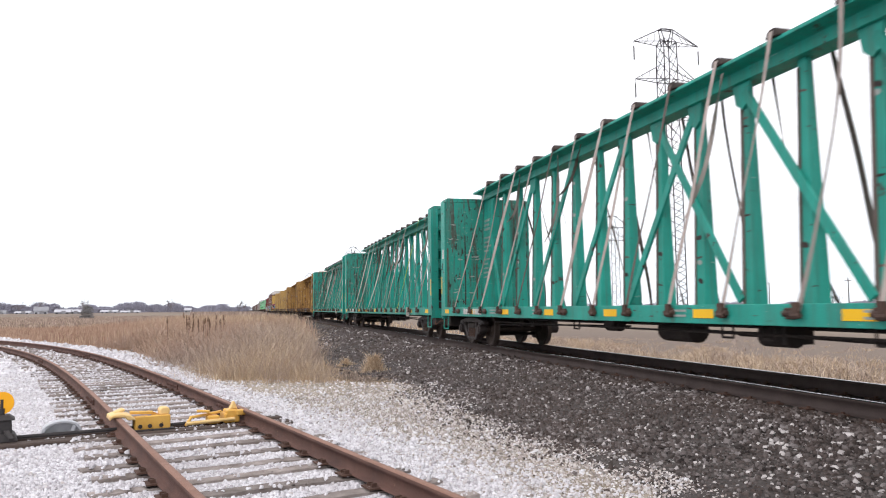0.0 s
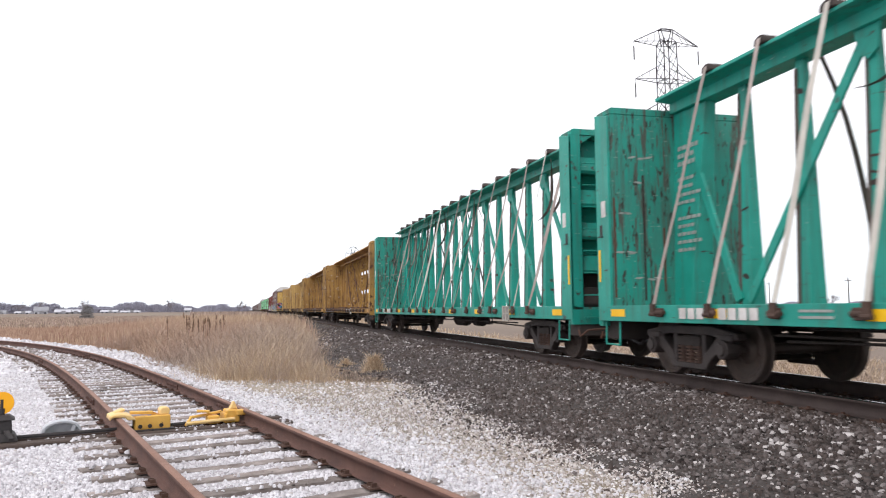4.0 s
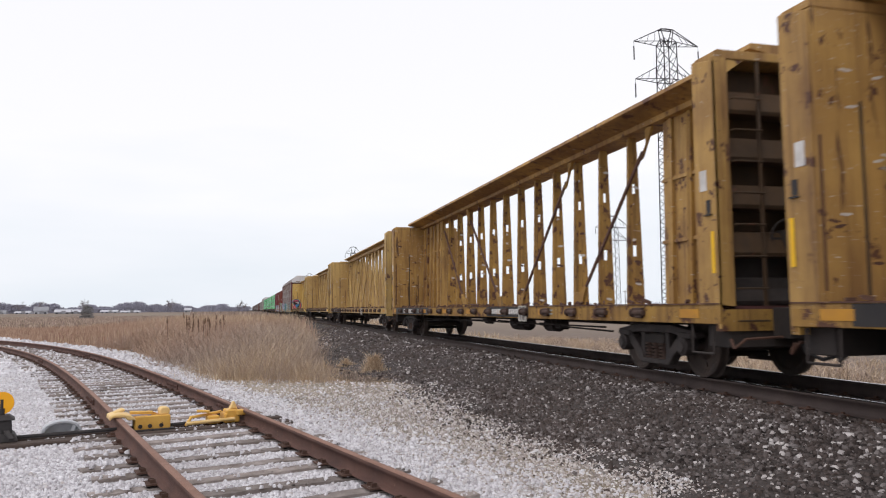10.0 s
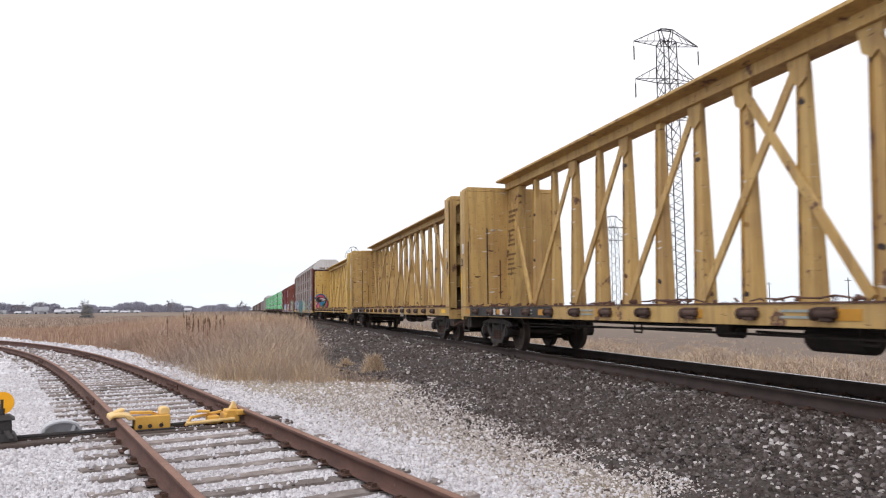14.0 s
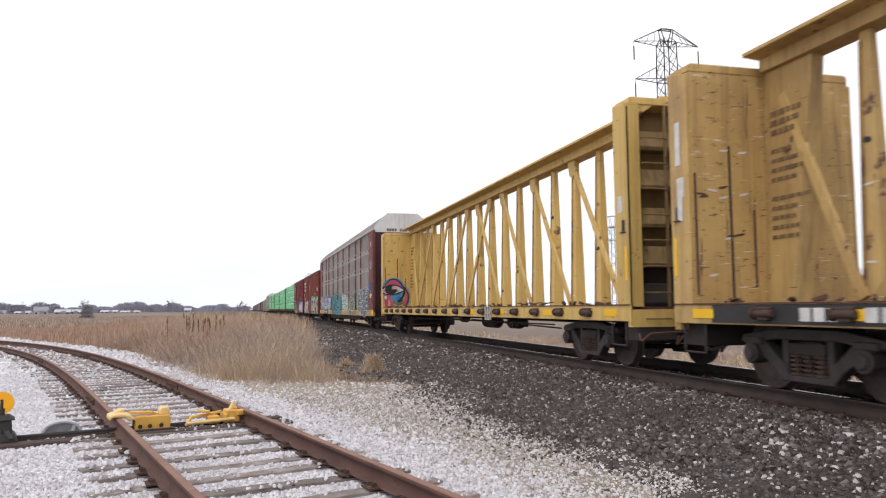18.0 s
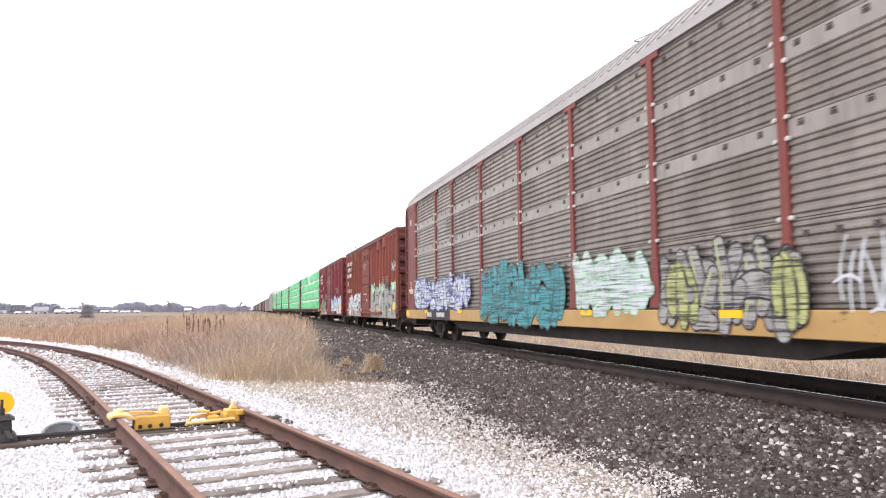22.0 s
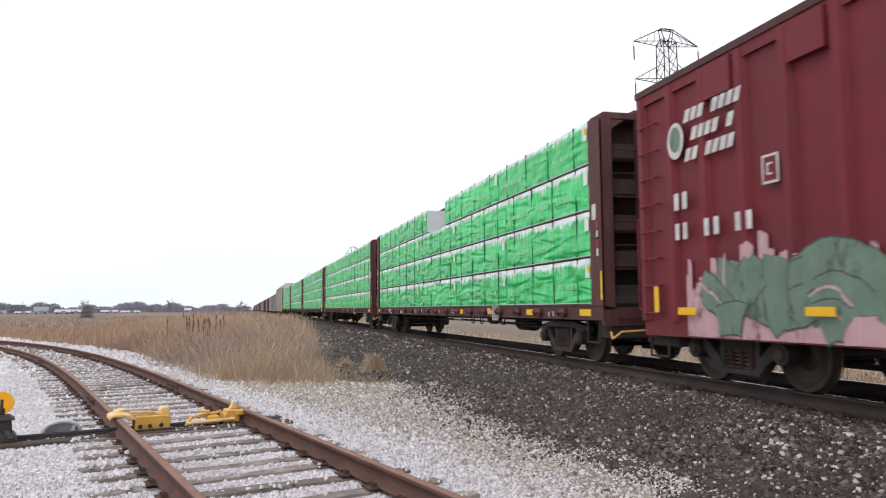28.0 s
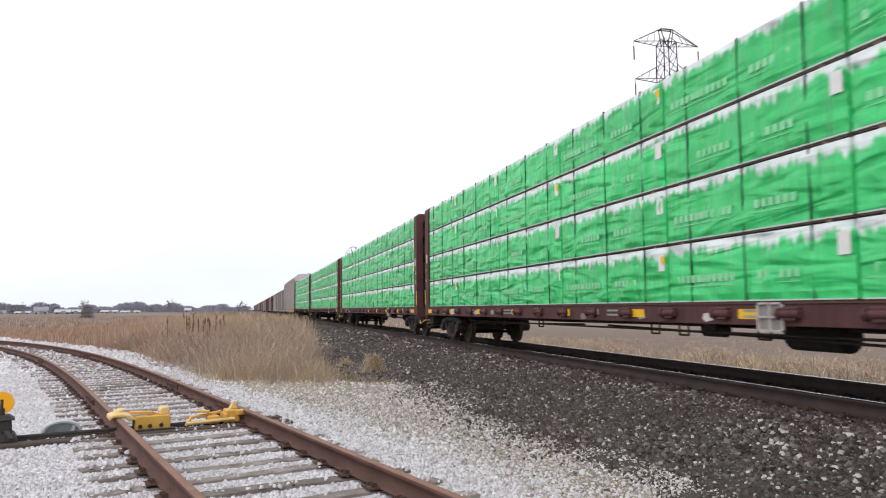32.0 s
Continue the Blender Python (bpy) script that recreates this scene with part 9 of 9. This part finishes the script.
def box_markings(car, L, seal):
    """White bars in place of the railway's name and numbers, and yellow reflectors."""
    x = -1.51
    start, pitch_, wd, ht, row = (1.42, 0.155, 0.115, 0.17, 0.27) if seal else (1.05, 0.255, 0.18, 0.22, 0.345)
    for r, n in enumerate((8, 7, 7)):
        for c in range(n):
            if (r * 8 + c) % 5 == 3:
                continue
            lean = ht * 0.18
            part("marking", lambda: Geo().prism([(-wd / 2 + lean, -ht / 2), (wd / 2 + lean, -ht / 2), (wd / 2 - lean, ht / 2), (-wd / 2 - lean, ht / 2)], "x", -0.004, 0), M["white"], car, key=("letter", seal), at=pose(x, L / 2 - start - c * pitch_, 3.65 - r * row))
    for c in range(2):
        bars(car, "marking", [(L / 2 - 1.1 - c * 0.2, 2.50)], M["white"], x, 0.11, 0.24)
    for c in (0, 1, 3.6, 4.7, 7.0, 8.1):
        bars(car, "marking", [(L / 2 - 1.1 - c * 0.19, 2.08)], M["white"], x, 0.10, 0.23)
    for k in range(6):
        bars(car, "reflector", [(-L / 2 + 1.3 + k * (L - 2.6) / 5, 0.98)], M["reflect"], x - 0.022, 0.42, 0.10, "yellow reflective strip")
    bars(car, "reflector", [(-L / 2 + 0.35, 1.15)], M["reflect"], x - 0.024, 0.5, 0.3, "yellow reflective square")
    if not seal:
        bars(car, "patch", [(-L / 2 + 1.75, 1.98)], M["black"], x - 0.03, 0.55, 0.34, "black painted square")
        bars(car, "stencil_line", [(-L / 2 + 1.75, 1.78), (-L / 2 + 1.75, 1.86)], M["white"], x - 0.034, 0.5, 0.025)
    if seal:
        s = part("round_seal", disc(Geo(), 0, 0, 0.20, 0.26, -0.004), M["white"], car, "white oval emblem", at=pose(x, L / 2 - 1.12, 3.36))
        part("seal_core", disc(Geo(), 0, 0.02, 0.13, 0.18, -0.009), SPRAY["sage"], s)
        bars(car, "reflector", [(L / 2 - 0.5, 1.15)], M["reflect"], x, 0.12, 0.42, "upright yellow reflective strip")
        f = part("plate_box", Geo().box(-0.004, 0, -0.14, 0.14, -0.17, 0.17), M["white"], car, at=pose(x, 4.35, 2.62))
        part("plate_field", Geo().box(-0.008, 0, -0.11, 0.11, -0.14, 0.14), M["boxcrim"], f)
        part("plate_letter", Geo().box(-0.012, 0, -0.04, 0.05, -0.07, -0.05).box(-0.012, 0, -0.04, 0.05, 0.05, 0.07).box(-0.012, 0, 0.03, 0.05, -0.07, 0.07), M["white"], f)
        bars(car, "notice_sticker", [(1.35, 2.95)], M["white"], -1.545, 0.26, 0.34, "white notice sticker on the door")
        bars(car, "patch", [(2.15, 1.95)], M["freightgrey"], -1.512, 0.62, 0.42, "grey painted patch")
    for r in range(4):
        for q in range(3):
            bars(car, "stencil_word", [(-L / 2 + 1.9 + q * 0.16, 2.42 - r * 0.1), (-L / 2 + 2.75 + q * 0.16, 2.42 - r * 0.1)], M["white_faint"], x, 0.12, 0.035)
    for r in range(0 if seal else 3):
        for q in range(5):
            bars(car, "stencil_word", [(0.02 + q * 0.15 + 0.03 * r, 3.3 - r * 0.11)], M["white_faint"], -1.512, 0.11, 0.06)
    for q in range(0 if seal else 9):
        bars(car, "stencil_word", [(0.75 - q * 0.13, 1.78)], M["white"], -1.512, 0.10, 0.045)
    part("round_mark", disc(Geo(), 0, 0, 0.075, 0.085, -0.004), M["white"], car, "white round mark on the door", at=pose(-1.512, -0.35, 2.95 if seal else 1.45))
    for y, z in ((-0.55, 3.62), (0.45, 3.62)):
        part("door_bracket", lambda: Geo().box(-0.05, 0.0, -0.06, 0.06, -0.13, 0.13).box(-0.03, 0.0, -0.1, 0.02, -0.13, -0.08), M["rack_dark"], car, bevel=0.008, key="dbracket", at=pose(-1.48, y, z))


box_markings(BOX_A, 16.05, False)
box_markings(BOX_B, 14.8, True)
# notices on the autorack's end panels
NX = -1.466
for y in (-12.72, 12.72):
    bars(RACK, "notice", [(y, 1.66)], M["reflect"], NX, 0.66, 0.06, "yellow stripe notice")
    bars(RACK, "notice", [(y, 1.72)], M["white"], NX, 0.66, 0.06, "white stripe notice")
    bars(RACK, "notice", [(y, 1.60)], M["white"], NX, 0.66, 0.04, "white stripe notice")
    for r in range(3):
        bars(RACK, "stencil_line", [(y, 1.98 - r * 0.09)], M["white"], NX, 0.14, 0.05)
fp = part("notice_frame", Geo().box(-0.004, 0, -0.25, 0.25, -0.20, -0.185).box(-0.004, 0, -0.25, 0.25, 0.185, 0.20).box(-0.004, 0, -0.25, -0.235, -0.185, 0.185).box(-0.004, 0, 0.235, 0.25, -0.185, 0.185), M["white"], RACK, "white outlined notice", at=pose(NX, -12.72, 3.2))
for r in range(4):
    for q in range(3):
        part("notice_word", lambda: Geo().box(-0.004, 0, -0.05, 0.05, -0.022, 0.022), M["white_faint"], fp, key="notice_word", at=pose(0, 0.14 - q * 0.14, 0.12 - r * 0.08))
graffiti(RACK, "graffiti", "small smudged blue scribble on the end panel", NX - 0.002, -12.85, -12.35, 1.85, 2.3, 2, SPRAY["blue"], BANDED["blue"], SPRAY["blue"], 31, edge=0.05, fat=0.3)
# white bars in place of the words on the gable and the end door
for q in range(11):
    if q not in (4, 8):
        part("gable_mark", lambda: Geo().box(-0.05, 0.05, -0.004, 0.0, -0.07, 0.07), M["stencil_dark"], RACK, key="gable_mark", at=pose(-0.75 + q * 0.13, -13.6 + 0.118, 4.86))
for r in range(3):
    part("door_mark", lambda: Geo().box(-0.2, 0.2, -0.004, 0.0, -0.022, 0.022), M["white_faint"], RACK, key="door_mark", at=pose(-0.9, -13.6 + 0.178, 1.85 - r * 0.09))
for r in range(6):
    bars(RACK, "stencil_line", [(8.4 - 0.1 * (r % 3), 3.72 - r * 0.12)], M["galv_light"], -1.422, 1.2 - 0.15 * (r % 4), 0.07)


def caution_sign(car, L):
    """White lettering on the top of the end bulkhead."""
    cu = bpy.data.curves.new("caution_lettering", "FONT")
    cu.body, cu.size, cu.extrude, cu.align_x, cu.align_y = "CAUTION", 0.17, 0.003, "CENTER", "CENTER"
    cu.materials.append(M["white"])
    ob = new("caution_lettering", cu)
    ob.parent = car
    ob.matrix_basis = pose(-0.25, -L / 2 - 0.006, 4.40, 90, 0, 0)
    tagged(ob, "white stencilled word")


for lumber in LUMBER:
    caution_sign(*lumber)


# ---- everything that moves ----
def motions():
    for ob, s in TRAIN:
        m = ob.matrix_basis.copy()
        n = m.copy()
        n.translation.y -= SPEED * CLIP
        walk(ob, [(0.0, m), (CLIP, n)])
    turn = math.degrees(SPEED / WHEEL_R)
    for ws, y in WHEELS:
        walk(ws, [(k / 15, pose(0, y, WHEEL_R, turn * k / 15)) for k in range(int(CLIP * 15) + 1)])


motions()
